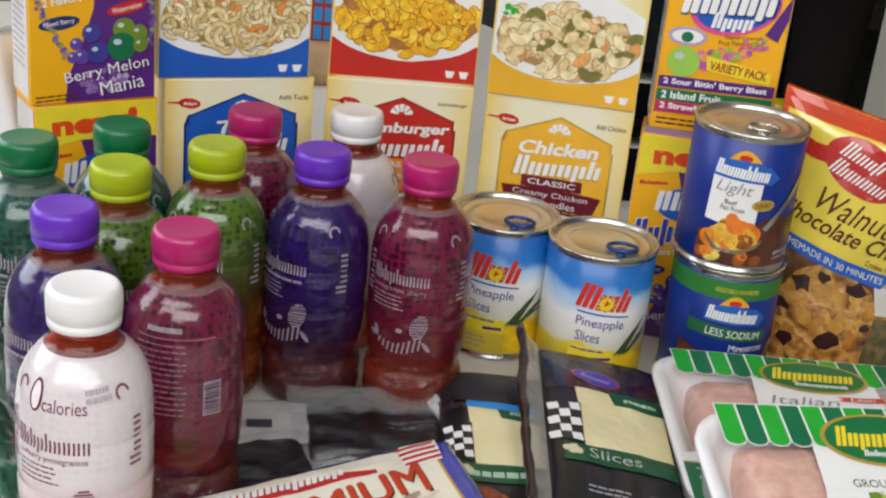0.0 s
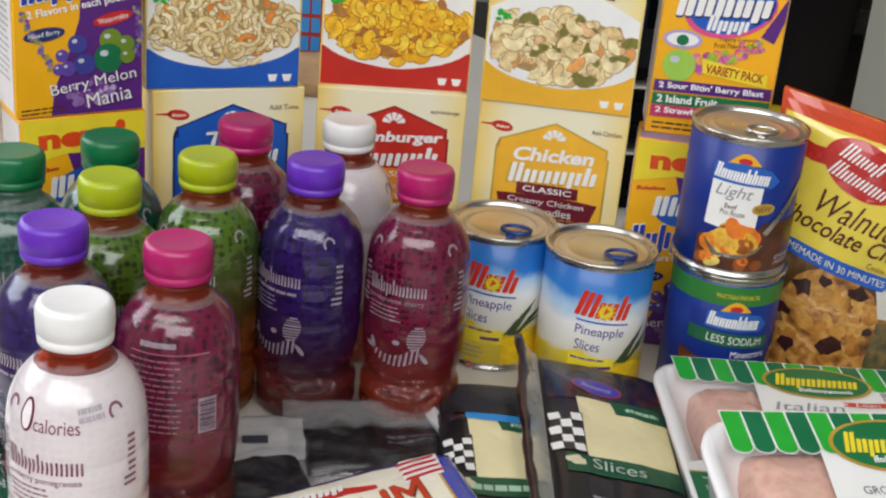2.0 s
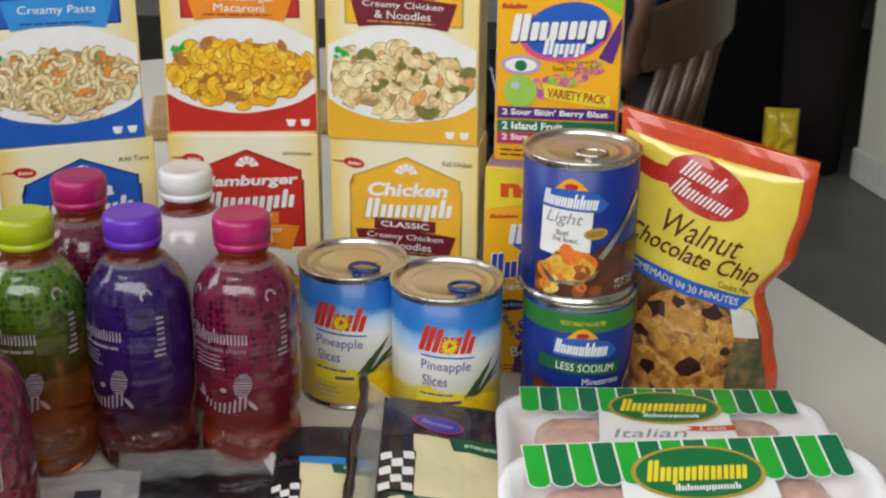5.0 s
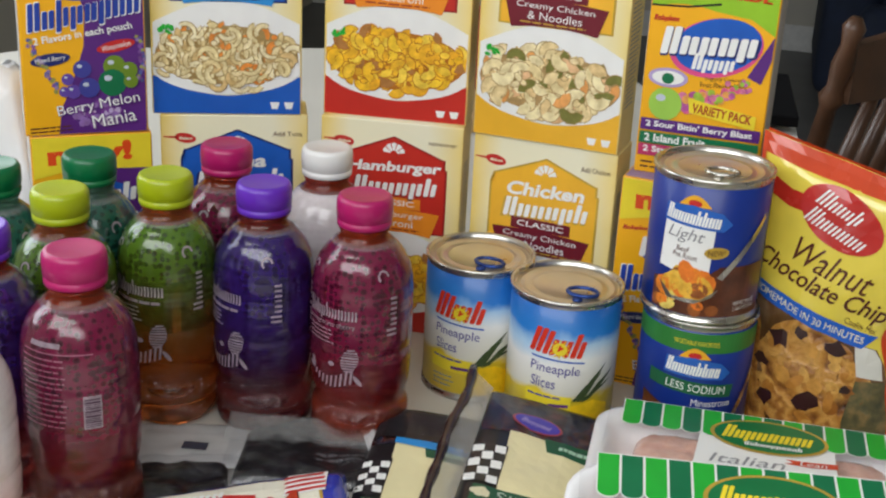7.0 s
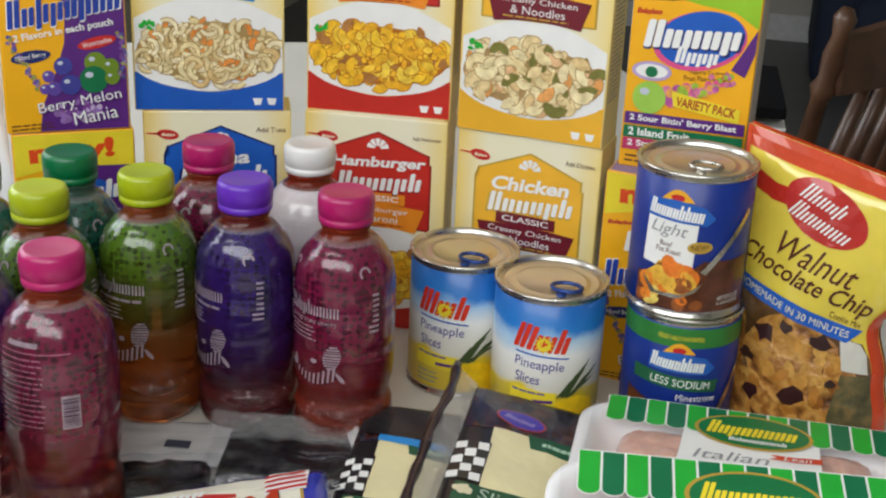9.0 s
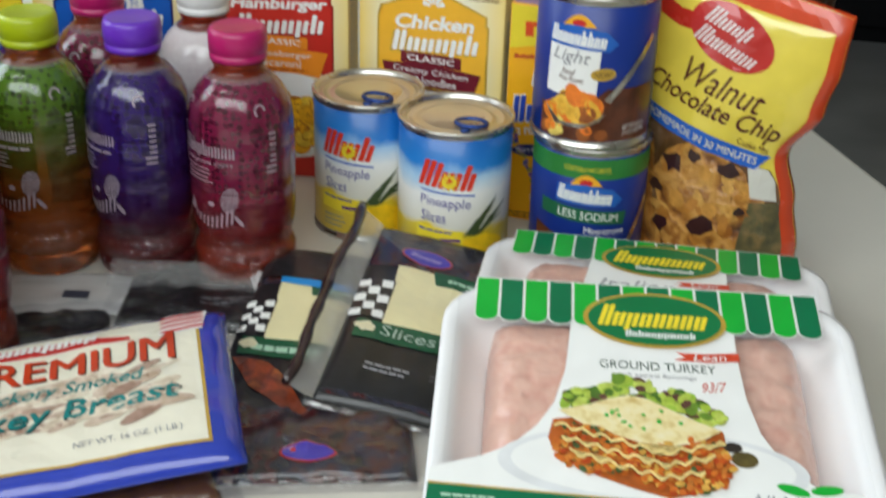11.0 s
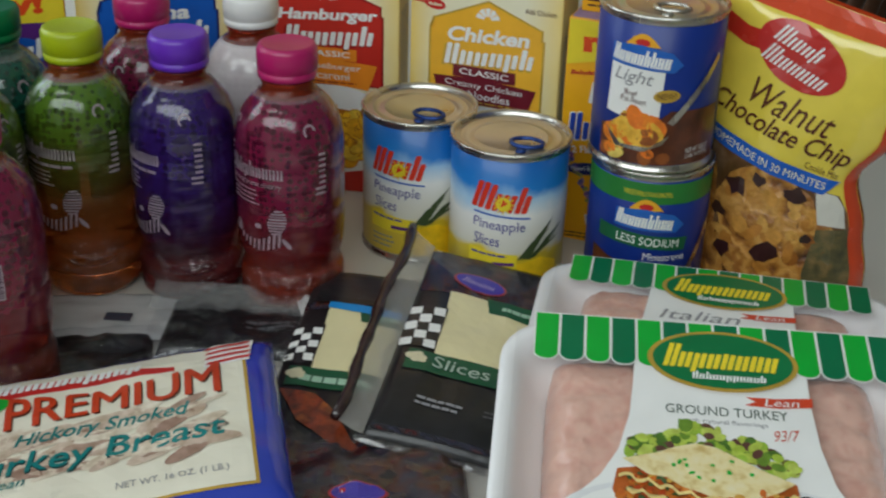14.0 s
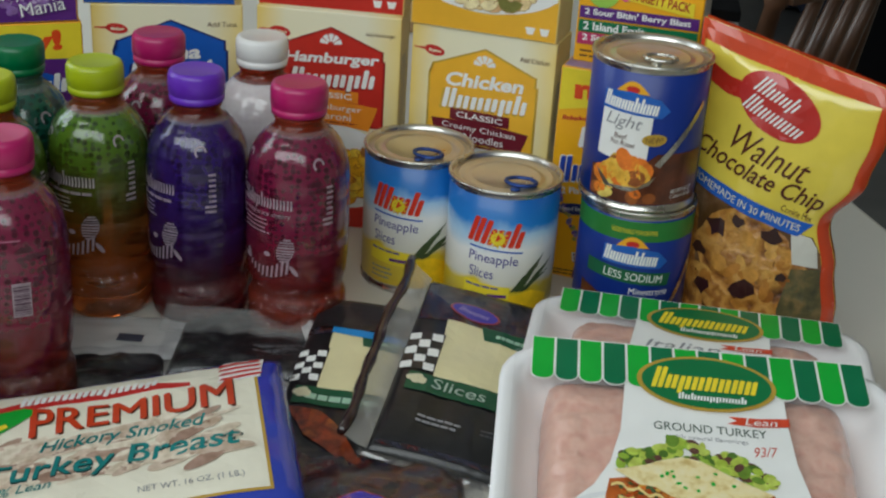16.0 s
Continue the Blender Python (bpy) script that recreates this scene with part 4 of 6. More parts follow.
def can(m, name, label, h, label_mat, group, tab=None, turn=0.0):
    b = thing(name, m, label, "food can", group)
    R = CR
    part("shell", lathe([(0, 0.002), (R - 0.004, 0.002), (R - 0.002, 0), (R + 0.0008, 0.0005), (R + 0.0008, 0.0028), (R - 0.001, 0.0040), (R - 0.0006, 0.006),
                         (R - 0.0006, h - 0.006), (R - 0.001, h - 0.0042), (R + 0.0012, h - 0.003), (R + 0.0014, h - 0.0008), (R + 0.0004, h), (R - 0.0012, h - 0.0006), (R - 0.0022, h - 0.004)], 56), STEEL, b, smooth=True)
    lid = mat("lacquered lid", (0.66, 0.58, 0.46), 0.3, metal=0.85, vary=0.05)
    part("lid", lathe([(R - 0.0021, h - 0.004), (R - 0.005, h - 0.0045), (R - 0.0058, h - 0.0032), (R - 0.0075, h - 0.0032), (R - 0.0085, h - 0.0045), (R - 0.014, h - 0.0045), (R - 0.015, h - 0.0038), (R - 0.017, h - 0.0038), (R - 0.018, h - 0.0045), (0, h - 0.0045)], 56), lid, b, smooth=True)
    ring = bmesh.new()
    k = 20
    pts = []
    cx, cy = 0.014, -0.012
    if tab is None:
        cx, cy = 0.006, -0.012
    for j in range(k + 1):
        a = 6.2832 * j / k
        pts.append((cx + 0.0115 * math.cos(a), cy + 0.0085 * math.sin(a), h - 0.0022))
    tube(pts, 0.0016, 8, ring)
    pull = part("pull_ring", ring, tab or STEEL, b, smooth=True)
    part("rivet", lathe([(0, 0), (0.004, 0), (0.0035, 0.0015), (0, 0.002)], 16), tab or STEEL, pull, smooth=True).matrix_local = pose(cx - 0.002, cy - 0.012, h - 0.0042)
    part("paper_label", lathe([(R - 0.0003, 0.0062), (R, 0.0064), (R, h - 0.0064), (R - 0.0003, h - 0.0062)], 72), label_mat, b, smooth=True)
    return b, wrap(R)


PINE = ramp_z("pineapple label", [(0.0, (0.85, 0.62, 0.02)), (0.036, (0.85, 0.66, 0.04)), (0.040, (0.84, 0.82, 0.70)), (0.064, (0.84, 0.84, 0.82)), (0.080, (0.40, 0.60, 0.80)), (0.089, (0.02, 0.19, 0.58)), (0.114, (0.010, 0.11, 0.45))], 2, 0.38, 0.3, 0.016, 26)


def pine_can(m):
    b, s = can(m, "pineapple_can", "tin of pineapple slices with blue, white and yellow label", CH, PINE, "pineapple cans", mat("blue pull ring", (0.03, 0.07, 0.28), 0.3, metal=0.6))
    A = 0.005
    print_on("brand_mark", mark(4, A, 0.0805, 0.042, 0.021, -4, 41, thick=0.92), mat("print poppy red", (0.7, 0.035, 0.01), 0.4), b, s, 0.0005, 0.004)
    sun = oval(A + 0.0005, 0.076, 0.0055, 0.0055, 16)
    for k in range(12):
        a = 6.2832 * k / 12
        poly([(A + 0.0005 + 0.006 * math.cos(a - 0.12), 0.076 + 0.006 * math.sin(a - 0.12)), (A + 0.0005 + 0.0085 * math.cos(a), 0.076 + 0.0085 * math.sin(a)), (A + 0.0005 + 0.006 * math.cos(a + 0.12), 0.076 + 0.006 * math.sin(a + 0.12))], sun)
    print_on("sun_emblem", sun, YELLOW, b, s, 0.0007)
    print_on("brand_underline", poly([(A - 0.021, 0.0672), (A + 0.020, 0.0642), (A + 0.020, 0.0655), (A - 0.021, 0.0686)]), BLUE, b, s, 0.0005, 0.004)
    vio = mat("print violet blue", (0.07, 0.06, 0.30), 0.4)
    print_on("product_lettering", words("Pineapple", A - 0.002, 0.0580, 0.038, 0.0100, -3), vio, b, s, 0.0005, 0.004)
    print_on("product_lettering", words("Slices", A - 0.0105, 0.0470, 0.019, 0.0085, -3), vio, b, s, 0.0005, 0.004)
    print_on("yellow_band", poly([(A - 0.024, 0.026), (A + 0.012, 0.024), (A + 0.012, 0.036), (A - 0.024, 0.0395)]), YELLOW, b, s, 0.0004, 0.004)
    print_on("band_text", bars(A - 0.007, 0.0355, 0.03, 1, 0.003, 0.0016, -3, 5), vio, b, s, 0.0007, 0.004)
    print_on("band_text", rect(A - 0.005, 0.0275, A + 0.010, 0.0300), PURPLE, b, s, 0.0007, 0.004)
    for k, (x0, x1, y1) in enumerate(((0.016, 0.040, 0.062), (0.012, 0.036, 0.054), (0.018, 0.047, 0.047), (0.02, 0.05, 0.056))):
        print_on("leaf", poly([(A + x0, 0.032), (A + x0 + 0.006, 0.034), (A + (x0 + x1) / 2 + 0.003, (0.035 + y1) / 2), (A + x1, y1), (A + (x0 + x1) / 2 - 0.002, (0.037 + y1) / 2)]), mat("print olive leaf", (0.055, 0.085, 0.03), 0.4), b, s, 0.0006 + k * 0.0001, 0.004)
    chunk = mat("printed pineapple flesh", (0.86, 0.56, 0.01), 0.4, vary=0.15, scale=120)
    print_on("fruit_picture", poly([(A + 0.012, 0.007), (A + 0.044, 0.007), (A + 0.046, 0.026), (A + 0.030, 0.033), (A + 0.012, 0.029)]), chunk, b, s, 0.0010, 0.004)
    print_on("small_print", bars(A - 0.012, 0.016, 0.02, 3, 0.004, 0.0012, 0, 9), GREY, b, s, 0.0006, 0.004)
    return b


d2 = pine_can(pose(0.160, 1.016, 0, 0, 0, -2))
copy_thing(d2, pose(0.084, 1.051, 0, 0, 0, -14))

SOUPB = mat("soup label blue", (0.006, 0.030, 0.25), 0.4, vary=0.1, scale=20, coat=0.1)
SOUP = pal("soup bits", [(0.80, 0.24, 0.02), (0.82, 0.52, 0.07), (0.78, 0.20, 0.02), (0.30, 0.09, 0.02), (0.46, 0.44, 0.06), (0.80, 0.46, 0.05), (0.82, 0.66, 0.16)])
BROTH = mat("soup broth", (0.10, 0.026, 0.009), 0.35, vary=0.4, scale=90, coat=0.2)
SH = 0.1098


def soup_marks(b, s, A, z, w=0.040):
    hill = [(A - 0.012 + 0.024 * k / 10, z + 0.008 + 0.0085 * math.sin(math.pi * k / 10)) for k in range(11)]
    print_on("sun_emblem", poly(hill), YOLK, b, s, 0.0005, 0.004)
    print_on("emblem_basket", oval(A, z + 0.0105, 0.005, 0.0025, 12), RED, b, s, 0.0007)
    print_on("brand_ground", poly([(A - w / 2 - 0.002, z - 0.006), (A + w / 2 + 0.002, z - 0.0085), (A + w / 2 + 0.008, z - 0.003), (A + w / 2, z + 0.005), (A, z + 0.009), (A - w / 2 - 0.001, z + 0.0075)]), mat("print cobalt", (0.02, 0.12, 0.5), 0.4), b, s, 0.0008, 0.004)
    print_on("brand_mark", mark(9, A, z + 0.0005, w, 0.0115, -4, 51, thick=0.95, lean=0), WHITE, b, s, 0.001, 0.004)


def beef_can(m):
    b, s = can(m, "soup_can", "blue tin of light beef soup stacked on another tin", SH, SOUPB, "soup cans")
    A = -0.006
    print_on("white_panel", poly([(A - 0.026, 0.040), (A + 0.012, 0.036), (A + 0.014, 0.084), (A - 0.024, 0.086)]), WHITE, b, s, 0.0003, 0.004)
    soup_marks(b, s, A - 0.003, 0.081)
    print_on("broth_picture", poly([(A - 0.03, 0.007), (A + 0.062, 0.007), (A + 0.062, 0.046), (A + 0.020, 0.046), (A + 0.008, 0.036), (A - 0.030, 0.030)]), BROTH, b, s, 0.0006, 0.004)
    print_on("soup_picture", noodles(A - 0.006, 0.031, 0.019, 0.010, 22, "lump", 7, 2.5), SOUP, b, s, 0.0009, 0.004)["kind"] = "stuff"
    print_on("soup_picture", noodles(A - 0.004, 0.012, 0.024, 0.004, 9, "lump", 8, 1.7), SOUP, b, s, 0.0009, 0.004)["kind"] = "stuff"
    print_on("spoon_bowl", poly([(A - 0.025, 0.030), (A - 0.012, 0.0195), (A + 0.008, 0.020), (A + 0.020, 0.029), (A + 0.016, 0.0225), (A + 0.004, 0.0165), (A - 0.016, 0.0175)]), STEEL, b, s, 0.0013, 0.004)
    print_on("spoon_handle", poly([(A + 0.018, 0.038), (A + 0.022, 0.036), (A + 0.056, 0.079), (A + 0.054, 0.083)]), STEEL, b, s, 0.0013, 0.004)
    print_on("light_lettering", words("Light", A - 0.007, 0.0665, 0.026, 0.0115, -3, 0.3), GREY, b, s, 0.0008, 0.004)
    print_on("beef_lettering", words("Beef", A - 0.008, 0.0565, 0.009, 0.004, -3), BROWN, b, s, 0.0008)
    print_on("beef_lettering", words("Pot Roast", A - 0.006, 0.0515, 0.018, 0.004, -3), BROWN, b, s, 0.0008)
    print_on("new_badge", oval(A + 0.016, 0.0565, 0.0088, 0.0045, 20, rot=5), GOLD, b, s, 0.0009, 0.004)
    print_on("new_lettering", words("NEW!", A + 0.016, 0.0565, 0.012, 0.0042, 4, 0, 0.03), BROWN, b, s, 0.0011)
    print_on("weight_lettering", words("NET WT 18.5 OZ", A + 0.043, 0.0175, 0.020, 0.0032, 2), WHITE, b, s, 0.0011, 0.004)
    print_on("weight_lettering", words("(1 LB 2.5 OZ) 524g", A + 0.043, 0.0130, 0.020, 0.0032, 2), WHITE, b, s, 0.0011, 0.004)
    print_on("back_panel", rect(0.064, 0.008, 0.120, 0.102), CREAM, b, s, 0.0003, 0.004)
    print_on("back_panel_text", bars(0.08, 0.055, 0.024, 18, 0.0045, 0.0016, 0, 17), GREY, b, s, 0.0006, 0.004)
    return b


def minestrone_can(m):
    b, s = can(m, "soup_can", "blue tin of minestrone soup with green bands", SH, SOUPB, "soup cans")
    A = 0.0
    print_on("green_band", rect(-0.085, 0.087, 0.085, 0.1025), mat("print leaf green", (0.03, 0.2, 0.035), 0.4), b, s, 0.0003, 0.004)
    print_on("band_lettering", words("VEGETABLE FAVORITES", A, 0.0945, 0.034, 0.0035, -1), YELLOW, b, s, 0.0005, 0.004)
    soup_marks(b, s, A, 0.074)
    print_on("sodium_ribbon", poly([(A - 0.034, 0.056), (A + 0.030, 0.051), (A + 0.032, 0.061), (A - 0.034, 0.067)]), mat("print forest", (0.015, 0.12, 0.05), 0.4), b, s, 0.0011, 0.004)
    print_on("sodium_lettering", words("LESS SODIUM", A + 0.003, 0.0585, 0.044, 0.0062, -4, 0, 0.02), WHITE, b, s, 0.0013, 0.004)
    print_on("soup_lettering", words("Minestrone", A + 0.016, 0.0465, 0.030, 0.0055, -1, 0, 0.01), WHITE, b, s, 0.0008, 0.004)
    print_on("broth_picture", poly([(A - 0.04, 0.007), (A + 0.028, 0.007), (A + 0.022, 0.024), (A + 0.0, 0.034), (A - 0.04, 0.046)]), BROTH, b, s, 0.0006, 0.004)
    print_on("soup_picture", noodles(A - 0.012, 0.022, 0.026, 0.013, 50, "lump", 27, 1.7), SOUP, b, s, 0.0009, 0.004)["kind"] = "stuff"
    print_on("spoon_handle", poly([(A + 0.022, 0.018), (A + 0.026, 0.016), (A + 0.058, 0.066), (A + 0.055, 0.070)]), STEEL, b, s, 0.0013, 0.004)
    print_on("back_panel", rect(0.066, 0.008, 0.120, 0.085), CREAM, b, s, 0.0003, 0.004)
    return b


minestrone_can(pose(0.261, 1.022, 0, 0, 0, 2))
beef_can(pose(0.258, 1.020, SH + 0.0003, 0, 0, 0))

# ---------------------------------------------------------------- bottles
PROF = [(0.0, 0.006), (0.020, 0.004), (0.0270, 0.0), (0.0325, 0.002), (0.0354, 0.007), (0.0362, 0.011), (0.0363, 0.0155), (0.0346, 0.0180), (0.0344, 0.0200), (0.0362, 0.0225), (0.0363, 0.0285), (0.0350, 0.0325), (0.0334, 0.0345), (0.0330, 0.0375), (0.0334, 0.041), (0.0358, 0.050), (0.0367, 0.062),
        (0.0369, 0.078), (0.0362, 0.0795), (0.0362, 0.0810), (0.0369, 0.0825), (0.0369, 0.1095), (0.0362, 0.1110), (0.0362, 0.1125), (0.0367, 0.1140), (0.0366, 0.122), (0.0359, 0.131), (0.0342, 0.1395), (0.0308, 0.1475), (0.0260, 0.154), (0.0208, 0.1588), (0.0176, 0.1618), (0.0167, 0.1655), (0.0167, 0.170), (0.0, 0.170)]


def rad(z):
    for (r0, z0), (r1, z1) in zip(PROF[2:], PROF[3:]):
        if z0 <= z <= z1:
            return r0 + (r1 - r0) * (z - z0) / max(z1 - z0, 1e-6)
    return 0.0167


def on_bottle(u, v, l):
    v += 0.020
    r = rad(v) + 0.0005 + l
    a = u / 0.0355
    return (r * math.sin(a), -r * math.cos(a), v)


PRINTW = mat("sleeve white ink", (0.31, 0.25, 0.29), 0.35, vary=0.3, scale=260)
FACTW = mat("sleeve faint ink", (0.36, 0.15, 0.22), 0.35)


def bottle(m, kind, capm, sleeve, liquid, ink, label, flavour, back=False):
    b = thing("water_bottle", m, label, "bottle", "flavored water bottles")
    part("body", lathe(PROF, 48), liquid, b, "clear plastic filled with tinted water", smooth=True)
    sl = [(rad(z) + 0.0004, z) for z in (0.005, 0.008, 0.011, 0.0155, 0.018, 0.020, 0.0225, 0.0285, 0.0325, 0.0345, 0.0355, 0.0375, 0.040, 0.043, 0.046, 0.050, 0.054, 0.058, 0.064, 0.070, 0.0775, 0.0795, 0.081, 0.083, 0.090, 0.100, 0.109, 0.111, 0.1125, 0.1145, 0.118, 0.122, 0.128, 0.134, 0.139, 0.144, 0.148, 0.152, 0.1555, 0.1585)]
    part("sleeve", lathe(sl, 48), sleeve, b, smooth=True)
    part("sleeve_edge", lathe([(rad(0.157) + 0.0006, 0.157), (rad(0.1585) + 0.0008, 0.1585), (rad(0.1605) + 0.0005, 0.1605)], 40), film("sleeve hem", (0.7, 0.66, 0.68), 0.86, 0.2), b, smooth=True)
    n = 60
    cap = bmesh.new()
    rings = []
    for k, (r, z) in enumerate(((0.0185, 0.1695), (0.0196, 0.1700), (0.0198, 0.1735), (0.0190, 0.1742), (0.0190, 0.1752), (0.0199, 0.1760), (0.0201, 0.184), (0.0199, 0.1885), (0.0188, 0.1912), (0.0170, 0.1920), (0.0160, 0.1917))):
        rings.append([cap.verts.new(((r + (0.00025 if (i % 2 and 4 < k < 8) else 0)) * math.sin(6.28318 * i / n), -(r + (0.00025 if (i % 2 and 4 < k < 8) else 0)) * math.cos(6.28318 * i / n), z)) for i in range(n)])
    for p, q in zip(rings, rings[1:]):
        for i in range(n):
            cap.faces.new((p[i], p[(i + 1) % n], q[(i + 1) % n], q[i]))
    cap.faces.new(rings[-1])
    cap.faces.new(rings[0][::-1])
    part("cap", cap, capm, b, smooth=True)
    part("foot_film", lathe([(rad(z) + 0.0008, z) for z in (0.004, 0.007, 0.011, 0.0155, 0.018, 0.020, 0.0225, 0.0285, 0.0325, 0.0345, 0.0375, 0.041, 0.046)], 48), gloss_film("shrink film", 0.075, 0.08, 110, 1.0), b, smooth=True)
    part("neck_ring", lathe([(0.0165, 0.1665), (0.0182, 0.1668), (0.0182, 0.1682), (0.0165, 0.1685)], 40), liquid, b, smooth=True)
    s = on_bottle
    if back:
        print_on("facts_title", rect(-0.016, 0.1185, 0.006, 0.1215), ink, b, s, 0.0002, 0.004)
        print_on("facts_frame", poly([(-0.022, 0.1145), (0.026, 0.1145), (0.026, 0.1152), (-0.022, 0.1152)]), FACTW, b, s, 0.0002, 0.004)
        print_on("facts_table", bars(-0.006, 0.088, 0.032, 13, 0.0038, 0.0010, 0, 71), FACTW, b, s, 0.0002, 0.004)["kind"] = "stuff"
        code = bmesh.new()
        rnd = random.Random(4)
        y = 0.0655
        while y < 0.0845:
            t = rnd.choice((0.0005, 0.0009, 0.0013))
            rect(0.0195, y, 0.0285, y + t, 0, code)
            y += t + rnd.choice((0.0006, 0.0009))
        print_on("barcode_ground", rect(0.0185, 0.0640, 0.0295, 0.0870), PRINTW, b, s, 0.0002, 0.004)
        print_on("barcode", code, mat("barcode ink", (0.06, 0.02, 0.05), 0.4), b, s, 0.0004, 0.004)["kind"] = "stuff"
    else:
        A = -0.009
        print_on("range_mark", mark(9, A, 0.0945, 0.044, 0.0115, 0, 81, thick=0.35 if kind == "white" else 0.45, lean=-0.1), ink, b, s, 0.0002, 0.004)
        if flavour:
            print_on("flavour_text", words(flavour, A - 0.001, 0.0838, 0.042, 0.0048), ink, b, s, 0.0002, 0.004)
        else:
            print_on("flavour_text", bars(A, 0.0838, 0.040, 1, 0.0035, 0.0022, 0, 82), ink, b, s, 0.0002, 0.004)
        print_on("small_text", bars(A - 0.008, 0.0742, 0.026, 4, 0.0032, 0.0010, 0, 83), ink, b, s, 0.0002, 0.004)
        body = bmesh.new()
        for k in range(9):
            q = -1 + 2 * (k + 0.5) / 9
            hw = 0.0062 * (1 - q * q) ** 0.5
            x, y = 0.0075 + 0.0012 * q, 0.0575 + 0.0095 * q
            poly([(x - hw, y - 0.0007), (x + hw, y - 0.0003), (x + hw, y + 0.0010), (x - hw, y + 0.0006)], body)
        for k in range(9):
            t = k / 8
            x, y, hh = 0.0085 - 0.030 * t, 0.0455 - 0.0070 * math.sin(2.6 * t), 0.0068 - 0.0042 * t
            poly([(x - 0.0010, y - hh), (x + 0.0007, y - hh * 0.9), (x + 0.0020, y + hh), (x + 0.0002, y + hh * 0.9)], body, 1e-5)
        for x, y, rx, ry, q in ((-0.0245, 0.0480, 0.0022, 0.0048, 15), (-0.0275, 0.0455, 0.0034, 0.0016, -20), (-0.0060, 0.0530, 0.0026, 0.0020, 0), (0.0135, 0.0420, 0.0016, 0.0052, 35)):
            oval(x, y, rx, ry, 10, body, q, 2e-5)
        print_on("emblem", body, ink, b, s, 0.0002, 0.004)
        for sx in (-1, 1):
            print_on("side_mark", mark(4, 0.0, 0.0, 0.032, 0.008, 0, 85, thick=0.3, lean=-0.1), ink, b, lambda u, v, l: on_bottle(sx * 0.037 - v, 0.092 + u, l), 0.0002, 0.004)
            print_on("scroll", poly([(sx * 0.031 + r * math.cos(a), 0.1215 + r * math.sin(a)) for a, r in [(0.5 * k, 0.0046) for k in range(9)] + [(0.5 * k, 0.0030) for k in range(8, -1, -1)]]), ink, b, s, 0.0003, 0.004)
        if kind == "white":
            print_on("zero_ring", oval(-0.0185, 0.1195, 0.0044, 0.0088, 20), mat("plum ring", (0.13, 0.015, 0.035), 0.4), b, s, 0.0002, 0.004)
            print_on("zero_hole", oval(-0.0185, 0.1195, 0.0030, 0.0074, 20), mat("ring middle", (0.79, 0.72, 0.74), 0.4), b, s, 0.0004, 0.004)
            print_on("calories_lettering", words("calories", -0.0015, 0.1160, 0.0245, 0.0075), ink, b, s, 0.0002, 0.004)
            print_on("date_stamp", bars(0.018, 0.1225, 0.016, 2, 0.0042, 0.0028, 6, 86), mat("stamp ink", (0.4, 0.36, 0.4), 0.5), b, s, 0.0002, 0.004)
    return b


def caps(name, col):
    return mat(name, col, 0.38, vary=0.04, scale=60, coat=0.15)


KINDS = {
    "pink": (caps("pink cap", (0.42, 0.008, 0.12)), sleeve_mat("pink sleeve", (0.160, 0.010, 0.046), (0.032, 0.002, 0.010), 0.040, 0.075, (0.13, 0.010, 0.016), 0.92, 0.15), glassy("red water", (0.72, 0.095, 0.035)), PRINTW, "bottle of flavored water, magenta cap and mottled pink sleeve", "pomegranate cherry"),
    "purple": (caps("purple cap", (0.13, 0.025, 0.48)), sleeve_mat("purple sleeve", (0.027, 0.010, 0.112), (0.008, 0.003, 0.030), 0.040, 0.070, (0.030, 0.006, 0.030), 0.94, 0.20), glassy("crimson water", (0.50, 0.070, 0.055)), PRINTW, "bottle of flavored water, violet cap and purple sleeve", ""),
    "lime": (caps("lime cap", (0.38, 0.46, 0.005)), sleeve_mat("lime sleeve", (0.076, 0.160, 0.013), (0.010, 0.030, 0.002), 0.058, 0.122, (0.050, 0.026, 0.004), 0.92, 0.12), glassy("amber water", (0.64, 0.16, 0.03)), PRINTW, "bottle of flavored water, lime cap and mottled green sleeve", ""),
    "green": (caps("green cap", (0.001, 0.14, 0.045)), sleeve_mat("teal sleeve", (0.014, 0.085, 0.060), (0.003, 0.026, 0.02)), glassy("teal water", (0.20, 0.42, 0.32)), PRINTW, "bottle of flavored water, green cap and dark teal sleeve", ""),
    "white": (caps("white cap", (0.80, 0.79, 0.78)), sleeve_mat("white sleeve", (0.73, 0.67, 0.69), (0.70, 0.63, 0.66), 0.040, 0.062, (0.66, 0.36, 0.34), 0.96, 0.16), glassy("red water", (0.72, 0.095, 0.035)), mat("plum ink", (0.22, 0.08, 0.12), 0.4), "bottle of flavored water, white cap and white sleeve", "yumberry pomegranate"),
}
first = {}
for kind, x, y, turn, back in (("green", -0.252, 0.899, 20, False), ("green", -0.200, 0.947, 10, False), ("lime", -0.181, 0.869, 30, False), ("lime", -0.128, 0.926, 0, False), ("purple", -0.194, 0.788, -35, False),
                               ("purple", -0.055, 0.935, -25, False), ("pink", -0.1175, 0.773, 0, True), ("pink", -0.115, 1.009, 40, False), ("pink", 0.021, 0.936, -8, False), ("white", -0.040, 1.032, 125, False), ("white", -0.153, 0.684, 0, False)):
    capm, sleeve, liquid, ink, label, flavour = KINDS[kind]
    m = pose(x, y, 0, 0, 0, turn)
    if (kind, back) in first:
        copy_thing(first[kind, back], m)
    else:
        first[kind, back] = bottle(m, kind, capm, sleeve, liquid, ink, (label if not back else "magenta-capped pink water bottle showing its nutrition table"), flavour, back)

